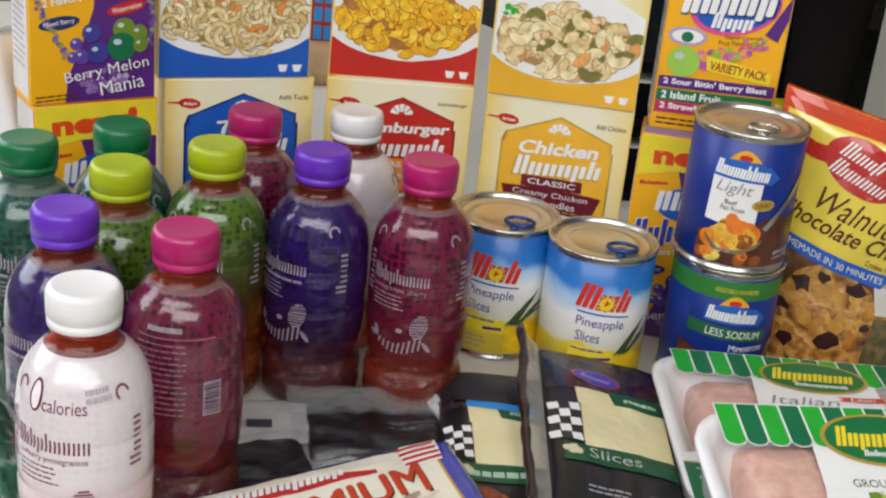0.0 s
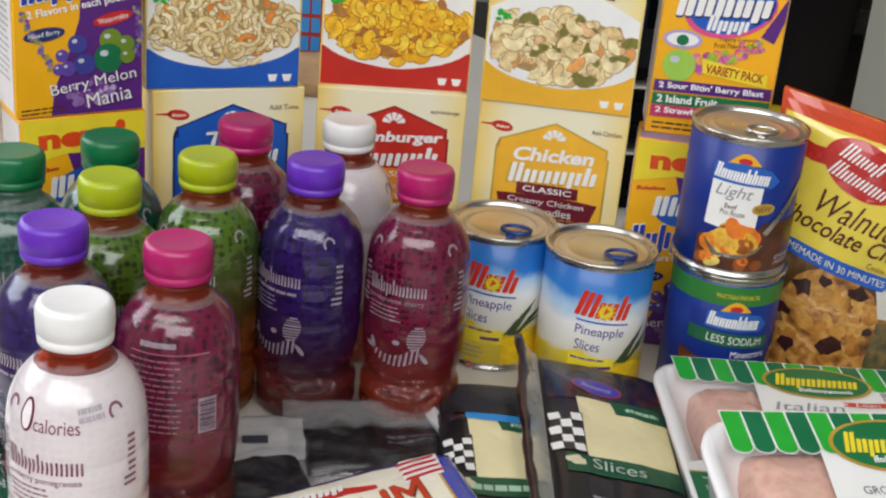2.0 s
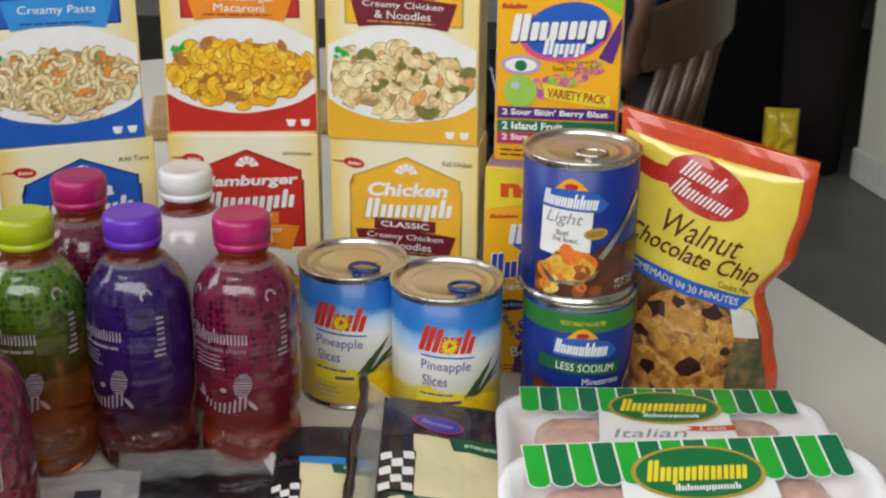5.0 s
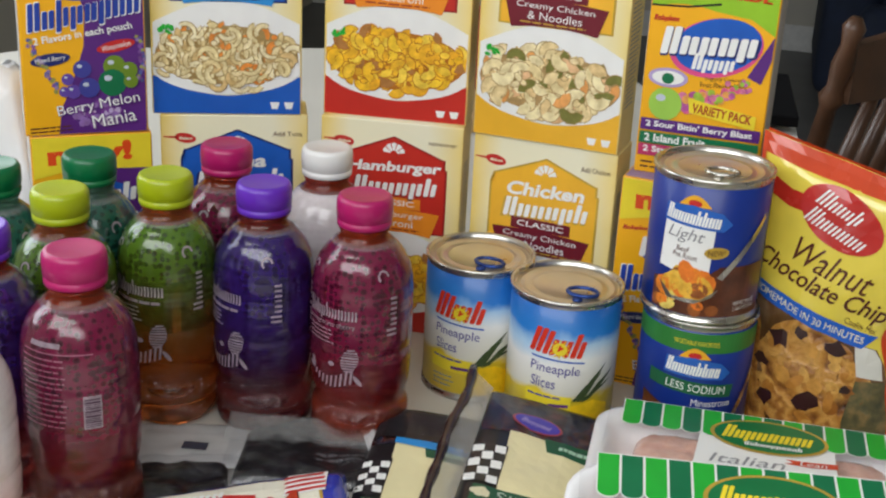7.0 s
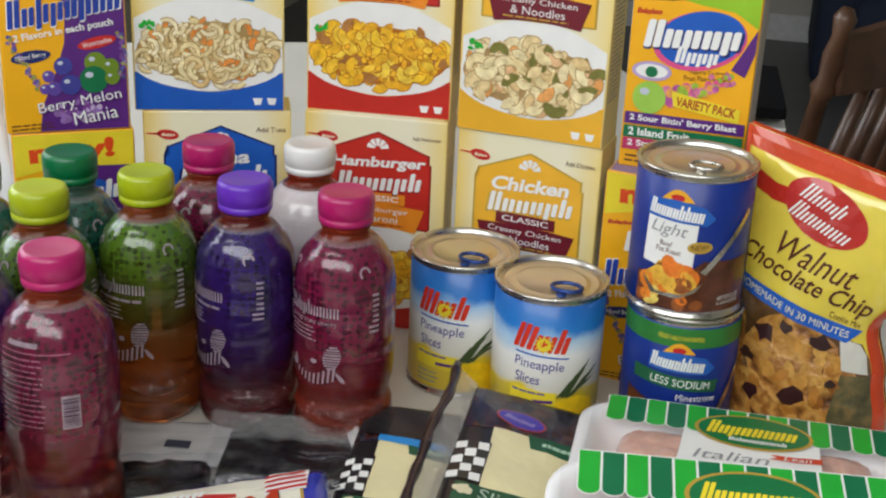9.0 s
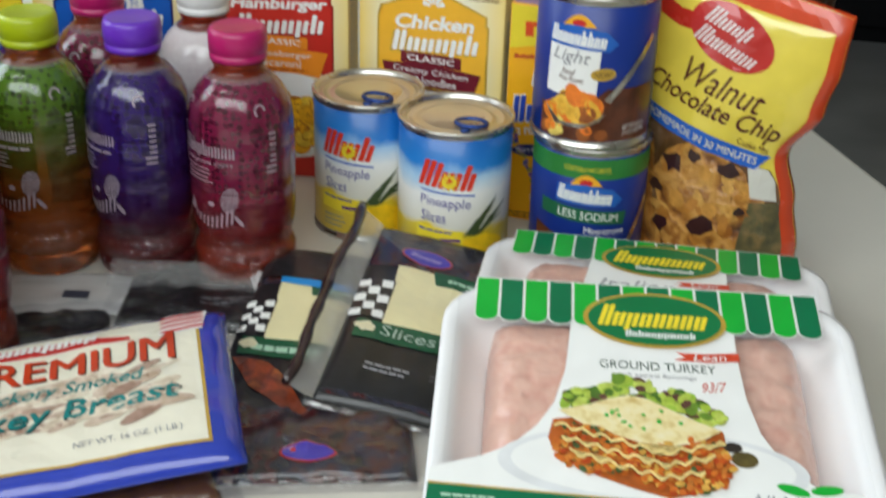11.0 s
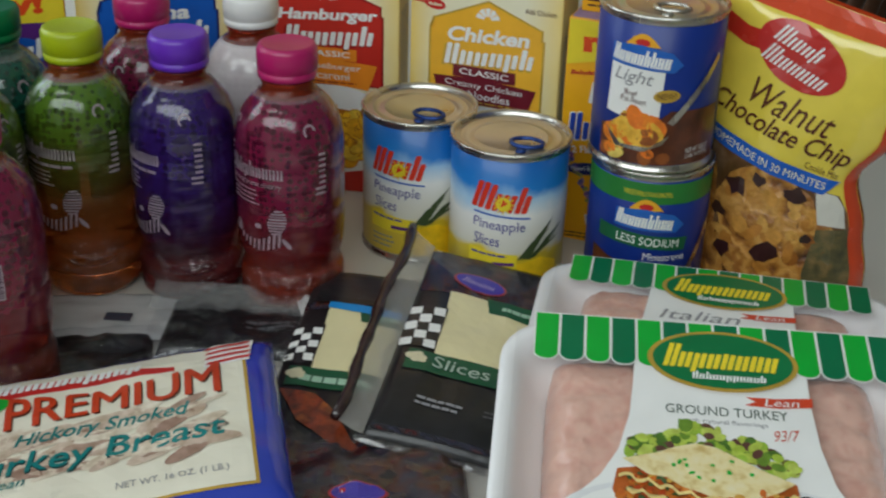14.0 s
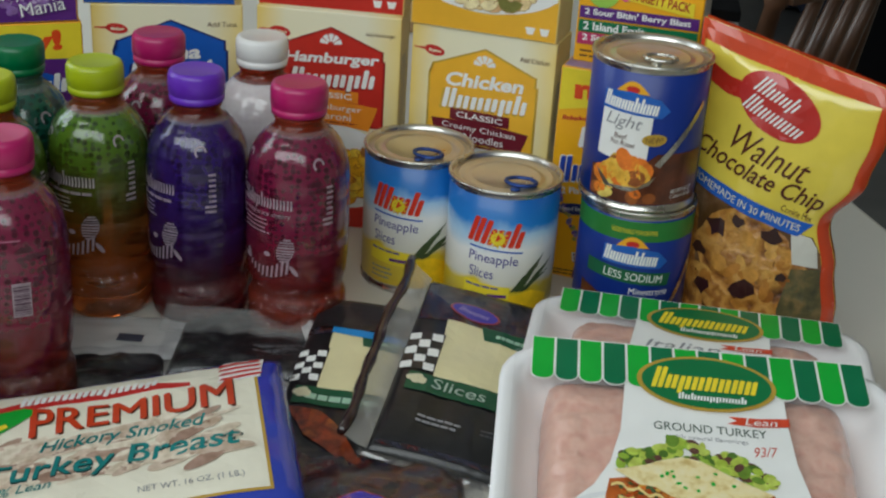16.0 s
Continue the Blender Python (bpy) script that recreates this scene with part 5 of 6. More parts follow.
# ---------------------------------------------------------------- cookie mix pouch
def side(v, xs):
    """One side of the pouch at height v, eased between evenly spaced widths."""
    k = min(len(xs) - 2, int(v * (len(xs) - 1)))
    t = v * (len(xs) - 1) - k
    t = t * t * (3 - 2 * t)
    return xs[k] + (xs[k + 1] - xs[k]) * t


POUCH_R = (0.086, 0.085, 0.078, 0.068, 0.088, 0.095, 0.097)
POUCH_L = (-0.040, -0.040, -0.040, -0.042, -0.046, -0.050, -0.051)


def pouch_at(u, v, l):
    """u -1..1 across, v 0..1 up the front of the standing pouch, l in metres outwards."""
    xr, xl = side(v, POUCH_R), side(v, POUCH_L)
    hw, cx = (xr - xl) / 2, (xr + xl) / 2
    x = cx + u * hw
    z = 0.222 * v - 0.014 * u * v
    bulge = (0.036 * (1 - v) ** 0.5 * (1 - 0.25 * (1 - v)) + 0.004) * max(0.0, 1 - u * u) ** 0.6
    if v > 0.93:
        bulge *= max(0.0, (1 - v) / 0.07)
    wr = (0.0026 * noise.noise((u * 2.4, v * 5.0, 3.1)) + 0.0012 * math.sin(7 * u + 9 * v) * v + 0.0010 * noise.noise((u * 7, v * 12, 1.1))) * (1 - u * u)
    return (x, 0.012 * v - bulge + wr - l, z)


def pouch_back(u, v):
    x, y, z = pouch_at(u, v, 0)
    return (x, 2 * (0.012 * v) - y * 0.55 + 0.0015, z)


def pouch_grid(fn, nu=36, nv=44):
    bm = bmesh.new()
    g = [[bm.verts.new(fn(-1 + 2 * i / nu, j / nv)) for i in range(nu + 1)] for j in range(nv + 1)]
    for j in range(nv):
        for i in range(nu):
            bm.faces.new((g[j][i], g[j][i + 1], g[j + 1][i + 1], g[j + 1][i]))
    return bm


po = thing("cookie_mix_pouch", pose(0.335, 1.040, 0, 0, 0, -18), "glossy yellow and red cookie mix pouch standing on the table", "food pouch")
PY = mat("pouch yellow film", (0.80, 0.64, 0.08), 0.2, vary=0.06, coat=0.9, bump=0.6, bscale=22)
PR = mat("pouch red film", (0.60, 0.06, 0.015), 0.25, coat=0.5, bump=0.2, bscale=40)
part("front_film", pouch_grid(lambda u, v: pouch_at(u, v, 0)), PY, po, smooth=True)
part("back_film", pouch_grid(pouch_back), PR, po, smooth=True)


def pouch_uv(u, v, l):
    """Print in metres: u from the pouch's foot point along its width, v up its front."""
    t = max(0.0, min(1.0, v / 0.222))
    xr, xl = side(t, POUCH_R), side(t, POUCH_L)
    return pouch_at(max(-1.0, min(1.0, (2 * u - xr - xl) / (xr - xl))), t, l)


def pprint(name, bm, material, lift, step=0.008):
    return print_on(name, bm, material, po, pouch_uv, lift, step)


def seal(u0, u1, nu=4, nv=44):
    """A strip of the pouch's front between two shares of its width."""
    bm = bmesh.new()
    g = [[bm.verts.new(pouch_at(u0 + (u1 - u0) * i / nu, j / nv, 0.0012)) for i in range(nu + 1)] for j in range(nv + 1)]
    for j in range(nv):
        for i in range(nu):
            bm.faces.new((g[j][i], g[j][i + 1], g[j + 1][i + 1], g[j + 1][i]))
    return bm


part("side_seal", seal(32 / 36, 1.0), PR, po, smooth=True)
part("side_seal", seal(-1.0, -34 / 36, 2), PR, po, smooth=True)
pprint("top_seal", rect(-0.052, 0.2085, 0.098, 0.2218), PR, 0.0004)
pprint("window_ground", poly([(-0.040, 0.0), (0.0800, 0.0), (0.0795, 0.03), (0.076, 0.06), (0.068, 0.088), (0.061, 0.100), (0.0, 0.112), (-0.040, 0.119)]), blotch("pouch dark food print", [(0.06, 0.026, 0.010), (0.13, 0.06, 0.022), (0.26, 0.16, 0.09)], 30, 0.25, 0.4, 4, 0.7), 0.0005)
COOKIE = blotch("cookie crumb", [(0.04, 0.012, 0.004), (0.20, 0.070, 0.014), (0.46, 0.20, 0.035), (0.60, 0.31, 0.07), (0.30, 0.11, 0.018), (0.50, 0.24, 0.05)], 48, 0.3, 0.9, 6, 0.9, 0.010)
ck = [(0.018 + (0.042 + 0.004 * math.sin(5 * a + 1) + 0.003 * math.sin(9 * a)) * math.cos(a), 0.062 + (0.046 + 0.003 * math.sin(4 * a)) * math.sin(a)) for a in [6.2832 * k / 40 for k in range(40)]]
pprint("cookie_picture", poly(ck), COOKIE, 0.0008, 0.006)
pprint("cookie_picture", poly([(-0.039, 0.002), (0.004, 0.002), (-0.006, 0.020), (-0.022, 0.052), (-0.026, 0.095), (-0.039, 0.108)]), COOKIE, 0.0007)
pprint("milk_picture", poly([(0.046, 0.103), (0.052, 0.078), (0.069, 0.077), (0.0655, 0.092), (0.060, 0.100)]), mat("pouch milky film", (0.66, 0.64, 0.58), 0.25, coat=0.6), 0.0012)
pprint("walnut_picture", poly([(0.052, 0.004), (0.0795, 0.004), (0.0775, 0.050), (0.070, 0.076), (0.052, 0.074), (0.048, 0.040)]), blotch("walnut", [(0.03, 0.03, 0.014), (0.10, 0.085, 0.03), (0.24, 0.15, 0.05)], 90, 0.5, 0.5, 5, 0.4), 0.0010)
crumb = noodles(0.018, 0.062, 0.035, 0.037, 22, "lump", 77, 2.2)
pprint("cookie_crumb", crumb, pal("cookie crumbs", [(0.46, 0.20, 0.035), (0.58, 0.29, 0.06), (0.30, 0.11, 0.018), (0.64, 0.36, 0.09)], 0.3), 0.0009, 0.006)["kind"] = "stuff"
CHIP = mat("chocolate chip", (0.035, 0.010, 0.010), 0.3, vary=0.3, coat=0.5)
for x, y, r in ((-0.008, 0.088, 0.0095), (0.034, 0.094, 0.0090), (0.008, 0.098, 0.006), (-0.012, 0.040, 0.008), (0.020, 0.048, 0.0095), (0.046, 0.066, 0.005), (-0.020, 0.066, 0.006)):
    cr = random.Random(int(1e5 * (x + 1)))
    pprint("chip_picture", poly([(x + r * cr.uniform(0.45, 1.25) * math.cos(0.7 * k), y + r * 0.85 * cr.uniform(0.55, 1.25) * math.sin(0.7 * k)) for k in range(9)]), CHIP, 0.0016, 0.006)
pprint("blue_ribbon", poly([(-0.041, 0.112), (0.010, 0.106), (0.051, 0.100), (0.060, 0.111), (0.010, 0.118), (-0.041, 0.123)]), BLUE, 0.0019)
pprint("ribbon_lettering", words("HOMEMADE IN 30 MINUTES", 0.008, 0.1120, 0.088, 0.0055, -7.2), CREAM, 0.0023)
pprint("product_lettering", words("Walnut", 0.020, 0.152, 0.062, 0.0190, -7, 0.35, 0.012), BROWN, 0.0010)
pprint("product_lettering", words("Chocolate Chip", 0.013, 0.1330, 0.102, 0.0180, -7, 0.35, 0.010), BROWN, 0.0012)
pprint("mix_lettering", words("Cookie Mix", 0.047, 0.1165, 0.022, 0.005, -9), BROWN, 0.0010)
spb = oval(0.020, 0.186, 0.0320, 0.0205, 36, rot=-12)
poly([(-0.049, 0.200), (-0.049, 0.187), (-0.020, 0.181), (-0.005, 0.182), (-0.005, 0.194), (-0.020, 0.193)], spb, 2e-5)
pprint("spoon_emblem", spb, mat("emblem red", (0.50, 0.02, 0.015), 0.25, coat=0.5), 0.0009)
pprint("brand_mark", mark(5, 0.019, 0.1940, 0.034, 0.0125, -12, 92, thick=0.3, lean=0.35), WHITE, 0.0014)
pprint("brand_mark", mark(7, 0.019, 0.1790, 0.046, 0.0125, -12, 93, thick=0.3, lean=0.35), WHITE, 0.0014)

# ---------------------------------------------------------------- turkey trays
TW, TD, TH = 0.236, 0.212, 0.045
FOAM = mat("white foam tray", (0.86, 0.85, 0.86), 0.45, vary=0.03, scale=12, coat=0.2, bump=0.05)
MEAT = blotch("ground turkey", [(0.62, 0.30, 0.22), (0.69, 0.37, 0.28), (0.74, 0.44, 0.34), (0.67, 0.35, 0.26)], 110, 0.35, 0.5, 5, 0.5, 0.004)


def ring_pts(hw, hd, r, z, k=6):
    pts = []
    for cx, cy, a0 in ((hw - r, hd - r, 0), (-hw + r, hd - r, 90), (-hw + r, -hd + r, 180), (hw - r, -hd + r, 270)):
        pts += [Vector((cx + r * math.cos(radians(a0 + j * 90 / k)), cy + r * math.sin(radians(a0 + j * 90 / k)), z)) for j in range(k + 1)]
    return pts


def loft(rings, close=True):
    bm = bmesh.new()
    vs = [[bm.verts.new(p) for p in r] for r in rings]
    n = len(vs[0])
    for a, b in zip(vs, vs[1:]):
        for i in range(n):
            bm.faces.new((a[i], a[(i + 1) % n], b[(i + 1) % n], b[i]))
    if close:
        bm.faces.new(vs[0][::-1])
        bm.faces.new(vs[-1])
    return bm


def turkey_tray(m, label, seed, flavour=""):
    b = thing("turkey_tray", m, label, "meat tray", "ground turkey trays")
    w, d, h = TW / 2, TD / 2, TH
    part("foam_tray", loft([ring_pts(w - 0.022, d - 0.022, 0.02, 0), ring_pts(w - 0.012, d - 0.012, 0.026, 0.006), ring_pts(w - 0.004, d - 0.004, 0.03, h - 0.007), ring_pts(w, d, 0.032, h - 0.004), ring_pts(w, d, 0.032, h - 0.001),
                            ring_pts(w - 0.003, d - 0.003, 0.03, h), ring_pts(w - 0.009, d - 0.009, 0.026, h - 0.001), ring_pts(w - 0.014, d - 0.014, 0.024, h - 0.010), ring_pts(w - 0.030, d - 0.026, 0.022, 0.008)]), FOAM, b, smooth=True)
    bm = bmesh.new()
    n = 46
    g = []
    for j in range(n + 1):
        row = []
        for i in range(n + 1):
            u, v = -1 + 2 * i / n, -1 + 2 * j / n
            e = max(0.0, 1 - u ** 12) ** 0.5 * max(0.0, 1 - v ** 12) ** 0.5
            z = 0.012 + 0.029 * e + 0.0022 * noise.noise((u * 9, v * 9, seed)) + 0.0018 * noise.noise((u * 26, v * 12, seed + 5))
            row.append(bm.verts.new((u * (w - 0.027), v * (d - 0.015), z)))
        g.append(row)
    for j in range(n):
        for i in range(n):
            bm.faces.new((g[j][i], g[j][i + 1], g[j + 1][i + 1], g[j + 1][i]))
    part("ground_turkey", bm, MEAT, b, smooth=True)
    bm = bmesh.new()
    g = []
    n = 20
    for j in range(n + 1):
        row = []
        for i in range(n + 1):
            u, v = -1 + 2 * i / n, -1 + 2 * j / n
            row.append(bm.verts.new((u * (w - 0.008), v * (d - 0.008), h + 0.0008 - 0.0020 * (1 - u * u) * (1 - v * v) + 0.0004 * noise.noise((u * 5, v * 5, seed)))))
        g.append(row)
    for j in range(n):
        for i in range(n):
            bm.faces.new((g[j][i], g[j][i + 1], g[j + 1][i + 1], g[j + 1][i]))
    fm = part("film_wrap", bm, film("tray film", (0.85, 0.85, 0.86), 0.90, 0.15, 25), b, smooth=True)

    def s(u, v, l):
        return (u, d + v + (0.0145 if -0.19 < v < -0.06 else 0.0), h + 0.0012 + l)

    def s0(u, v, l):
        return (u, d + v, h + 0.0012 + l)

    lab = [(-0.044, -0.03), (-0.045, -0.045), (-0.047, -0.070), (-0.053, -0.096), (-0.062, -0.114), (-0.074, -0.128), (-0.090, -0.138), (-0.1165, -0.148), (-0.1165, -0.2095), (0.1165, -0.2095), (0.1165, -0.162), (0.095, -0.153), (0.079, -0.144), (0.065, -0.129), (0.056, -0.110), (0.051, -0.085), (0.049, -0.055), (0.049, -0.03)]
    print_on("paper_band", poly(lab), WHITE, b, s0, 0.0003, 0.02)
    ns = 14
    for i in range(ns):
        x0, x1 = -0.100 + 0.200 * i / ns, -0.100 + 0.200 * (i + 1) / ns
        r = (x1 - x0) / 2
        for wd, mt, lf in ((0.0, WHITE, 0.0010), (0.0011, (GREEN, DKGREEN)[i % 2], 0.0013)):
            pts = [(x0 + wd * 0.7, 0.004 - wd), (x0 + wd * 0.7, -0.029)] + [((x0 + x1) / 2 - (r - wd * 0.7) * math.cos(math.pi * k / 8), -0.029 - (r - wd) * 0.8 * math.sin(math.pi * k / 8)) for k in range(1, 8)] + [(x1 - wd * 0.7, -0.029), (x1 - wd * 0.7, 0.004 - wd)]
            print_on("awning_stripe" if wd else "awning_edge", poly(pts), mt, b, s, lf)
    c = (0.004, -0.0265)
    print_on("brand_oval_rim", oval(c[0], c[1], 0.0410, 0.0235, 40), GOLD, b, s, 0.0016)
    print_on("brand_oval", oval(c[0], c[1], 0.0382, 0.0212, 40), mat("oval green", (0.008, 0.17, 0.05), 0.4), b, s, 0.0019)
    print_on("brand_mark", mark(8, c[0], c[1] + 0.002, 0.062, 0.0185, 0, 95, thick=0.85, lean=0.15), YELLOW, b, s, 0.0022)
    print_on("brand_line", mark(11, c[0] + 0.003, c[1] - 0.0125, 0.040, 0.006, 0, 96, thick=0.7, lean=0), WHITE, b, s, 0.0022)
    print_on("lean_flag", poly([(0.014, -0.0725), (0.020, -0.0695), (0.015, -0.0665), (0.032, -0.0662), (0.050, -0.0640), (0.050, -0.0708), (0.032, -0.0732)]), mat("print tomato", (0.62, 0.06, 0.02), 0.4), b, s, 0.0008)
    print_on("lean_lettering", words("Lean", 0.034, -0.0693, 0.018, 0.0055, 3, 0.3), WHITE, b, s, 0.0011)
    if flavour:
        print_on("product_lettering", words(flavour, -0.010, -0.0765, 0.050, 0.0120, 2, 0.35), GREY, b, s, 0.0006)
    else:
        print_on("product_lettering", words("GROUND TURKEY", 0.004, -0.0785, 0.064, 0.0065, 0, 0, 0.01), mat("print slate green", (0.06, 0.10, 0.07), 0.5), b, s, 0.0006)
        print_on("note_lettering", words("with natural flavorings", 0.003, -0.0865, 0.044, 0.0042), GREY, b, s, 0.0006)
    print_on("ratio_lettering", words("93/7", 0.034, -0.0925, 0.013, 0.0075, 8, 0.3), mat("print coral", (0.6, 0.08, 0.04), 0.4), b, s, 0.0006)
    print_on("printed_plate", oval(-0.002, -0.153, 0.080, 0.027, 36), mat("plate print", (0.74, 0.745, 0.755), 0.4), b, s, 0.0005)
    print_on("printed_plate_inner", oval(-0.002, -0.152, 0.073, 0.023, 36), WHITE, b, s, 0.0007)
    salad = bmesh.new()
    for k, (x, y, rx, ry, q) in enumerate(((-0.036, -0.109, 0.014, 0.009, 46), (-0.015, -0.100, 0.017, 0.010, 60), (0.012, -0.107, 0.017, 0.009, 50), (0.030, -0.116, 0.011, 0.004, 20))):
        merge(salad, noodles(x, y, rx, ry, q, "lump", seed + 10 + k, 1.25))
    print_on("salad_picture", salad, pal("salad bits", [(0.16, 0.30, 0.03), (0.40, 0.56, 0.06), (0.08, 0.18, 0.02), (0.52, 0.64, 0.12), (0.12, 0.05, 0.04), (0.32, 0.50, 0.05), (0.48, 0.62, 0.09)]), b, s, 0.0009)["kind"] = "stuff"
    print_on("olive_picture", oval(0.0455, -0.1445, 0.0070, 0.0056, 20, rot=-6), mat("olive print", (0.10, 0.075, 0.02), 0.4, vary=0.4, scale=200), b, s, 0.0010)
    print_on("olive_picture", oval(0.0400, -0.1365, 0.0050, 0.0036, 16), mat("dark olive print", (0.03, 0.022, 0.018), 0.4, vary=0.4, scale=200), b, s, 0.0012)
    print_on("lasagna_base", poly([(-0.0535, -0.124), (-0.0560, -0.138), (-0.049, -0.152), (-0.029, -0.1625), (-0.012, -0.169), (0.006, -0.174), (0.029, -0.167), (0.0385, -0.155), (0.036, -0.126), (0.0, -0.112)]), mat("lasagna sauce", (0.42, 0.10, 0.015), 0.4, vary=0.3, scale=120), b, s, 0.0011)
    for k in range(3):
        xs = [-0.053 + 0.004 * k + (0.089 - 0.010 * k) * q / 30 for q in range(31)]
        ys = [-0.129 - 0.0085 * k - 0.017 * max(0.0, 1 - abs(x - 0.004) / 0.058) + 0.0019 * math.sin(620 * x + 2 * k) for x in xs]
        print_on("pasta_layer", poly([(x, y - 0.0011) for x, y in zip(xs, ys)] + [(x, y + 0.0011) for x, y in zip(xs[::-1], ys[::-1])]), mat("pasta sheet print", (0.80, 0.62, 0.24), 0.4, vary=0.2, scale=150), b, s, 0.0038)
    las = noodles(-0.027, -0.142, 0.027, 0.019, 260, "lump", seed + 2, 0.70)
    merge(las, noodles(0.012, -0.151, 0.027, 0.021, 300, "lump", seed + 6, 0.70))
    print_on("lasagna_picture", las, pal("lasagna bits", [(0.55, 0.10, 0.01), (0.65, 0.18, 0.02), (0.72, 0.42, 0.08), (0.07, 0.12, 0.04), (0.7, 0.25, 0.04), (0.5, 0.07, 0.01), (0.6, 0.15, 0.02), (0.62, 0.2, 0.03)]), b, s, 0.0013)["kind"] = "stuff"
    top = [(-0.051, -0.1185), (-0.034, -0.1130), (-0.024, -0.1080), (-0.014, -0.1045), (-0.003, -0.1065), (0.008, -0.1130), (0.018, -0.1190), (0.035, -0.1270), (0.027, -0.1330), (0.018, -0.1375), (0.009, -0.1400), (0.000, -0.1425), (-0.012, -0.1375), (-0.021, -0.1345), (-0.029, -0.1290), (-0.038, -0.1280), (-0.044, -0.1235)]
    print_on("lasagna_top", poly(top), blotch("melted cheese", [(0.62, 0.45, 0.16), (0.82, 0.70, 0.36), (0.85, 0.76, 0.5)], 140, 0.4, 0.2), b, s, 0.0029)
    print_on("lasagna_herb", noodles(-0.006, -0.123, 0.022, 0.010, 12, "lump", seed + 3, 0.45), GREEN, b, s, 0.0031)
    print_on("green_foot", poly([(-0.1163, -0.2093), (0.1163, -0.2093), (0.1163, -0.167), (-0.1163, -0.159)]), mat("print pine", (0.004, 0.15, 0.06), 0.4), b, s0, 0.0008)
    print_on("gold_line", poly([(-0.1163, -0.159), (0.1163, -0.167), (0.1163, -0.1662), (-0.1163, -0.1578)]), GOLD, b, s0, 0.001)
    print_on("weight_lettering", words("NET WT 20 OZ", -0.094, -0.1775, 0.029, 0.0058), WHITE, b, s0, 0.0011)
    print_on("foot_lettering", words("P  R  E  M  I  U  M", 0.004, -0.1815, 0.052, 0.0048), mat("pale green ink", (0.4, 0.6, 0.45), 0.5), b, s0, 0.0011)
    print_on("keep_lettering", bars(-0.094, -0.1665, 0.03, 1, 0.002, 0.002, -1, 12), mat("pale green ink", (0.4, 0.6, 0.45), 0.5), b, s0, 0.0011)
    print_on("natural_ground", rect(0.040, -0.190, 0.104, -0.1485, 0.003), WHITE, b, s0, 0.0012)
    print_on("natural_lettering", words("All Natural", 0.070, -0.159, 0.050, 0.0115, 0, 0.25), GREY, b, s0, 0.0014)
    for k in (0, 1):
        print_on("leaf_emblem", oval(0.068 + 0.017 * k, -0.1490 + 0.001 * k, 0.0085, 0.0032, 14, rot=-18 + 26 * k), GREEN, b, s0, 0.0016)
    for k in range(3):
        print_on("badge", oval(0.050 + 0.0185 * k, -0.176, 0.0082, 0.0092, 20), mat("print apple", (0.3, 0.55, 0.04), 0.4), b, s0, 0.0014)
        print_on("badge_text", bars(0.050 + 0.0185 * k, -0.176, 0.009, 3, 0.004, 0.0018, 0, 30 + k), WHITE, b, s0, 0.0017)
    return b


turkey_tray(pose(0.320, 0.862, 0, 0, 0, 2.0), "foam tray of seasoned ground turkey with green striped label", 3, "Italian")
turkey_tray(pose(0.327, 0.716, 0.0265, 0, 0, 7.5) @ pose(0, 0, 0, 12.0, 0, 0), "foam tray of ground turkey leaning tilted on another tray", 5)

# ---------------------------------------------------------------- flat packs of cheese and sliced meat
def pillow(w, h, th, nx=28, ny=28, seed=0.0, wr=0.0012, flat=0.35):
    def top(u, v):
        e = max(0.0, 1 - abs(u) ** 4) ** flat * max(0.0, 1 - abs(v) ** 4) ** flat
        return 0.001 + th * e + wr * noise.noise((u * 3.5, v * 3.5, seed)) * (0.4 + 0.6 * e) + 0.5 * wr * noise.noise((u * 9, v * 7, seed + 2))

    bm = bmesh.new()
    up, dn = [], []
    for j in range(ny + 1):
        a, b2 = [], []
        for i in range(nx + 1):
            u, v = -1 + 2 * i / nx, -1 + 2 * j / ny
            a.append(bm.verts.new((u * w / 2, v * h / 2, top(u, v))))
            b2.append(bm.verts.new((u * w / 2, v * h / 2, 0.0)))
        up.append(a)
        dn.append(b2)
    for j in range(ny):
        for i in range(nx):
            bm.faces.new((up[j][i], up[j][i + 1], up[j + 1][i + 1], up[j + 1][i]))
            bm.faces.new((dn[j][i], dn[j + 1][i], dn[j + 1][i + 1], dn[j][i + 1]))
    for j in range(ny):
        bm.faces.new((up[j][0], up[j + 1][0], dn[j + 1][0], dn[j][0]))
        bm.faces.new((up[j][nx], dn[j][nx], dn[j + 1][nx], up[j + 1][nx]))
    for i in range(nx):
        bm.faces.new((up[0][i], dn[0][i], dn[0][i + 1], up[0][i + 1]))
        bm.faces.new((up[ny][i], up[ny][i + 1], dn[ny][i + 1], dn[ny][i]))

    def surf(x, y, l):
        return (x, y, top(max(-1, min(1, 2 * x / w)), max(-1, min(1, 2 * y / h))) + l)

    return bm, surf


BAGB = mat("black bag film", (0.010, 0.010, 0.012), 0.34, vary=0.4, coat=0.2, bump=0.35, bscale=35)
FOODS = blotch("dark food print", [(0.008, 0.007, 0.010), (0.085, 0.010, 0.010), (0.010, 0.010, 0.016), (0.028, 0.028, 0.050), (0.075, 0.020, 0.012), (0.009, 0.008, 0.010)], 48, 0.25, 0.35, 3, 0.4)
CHEESE = mat("sliced pale cheese", (0.80, 0.72, 0.42), 0.35, vary=0.06, scale=30, coat=0.4)
CLEAR = gloss_film("clear bag film", 0.16, 0.12, 45)


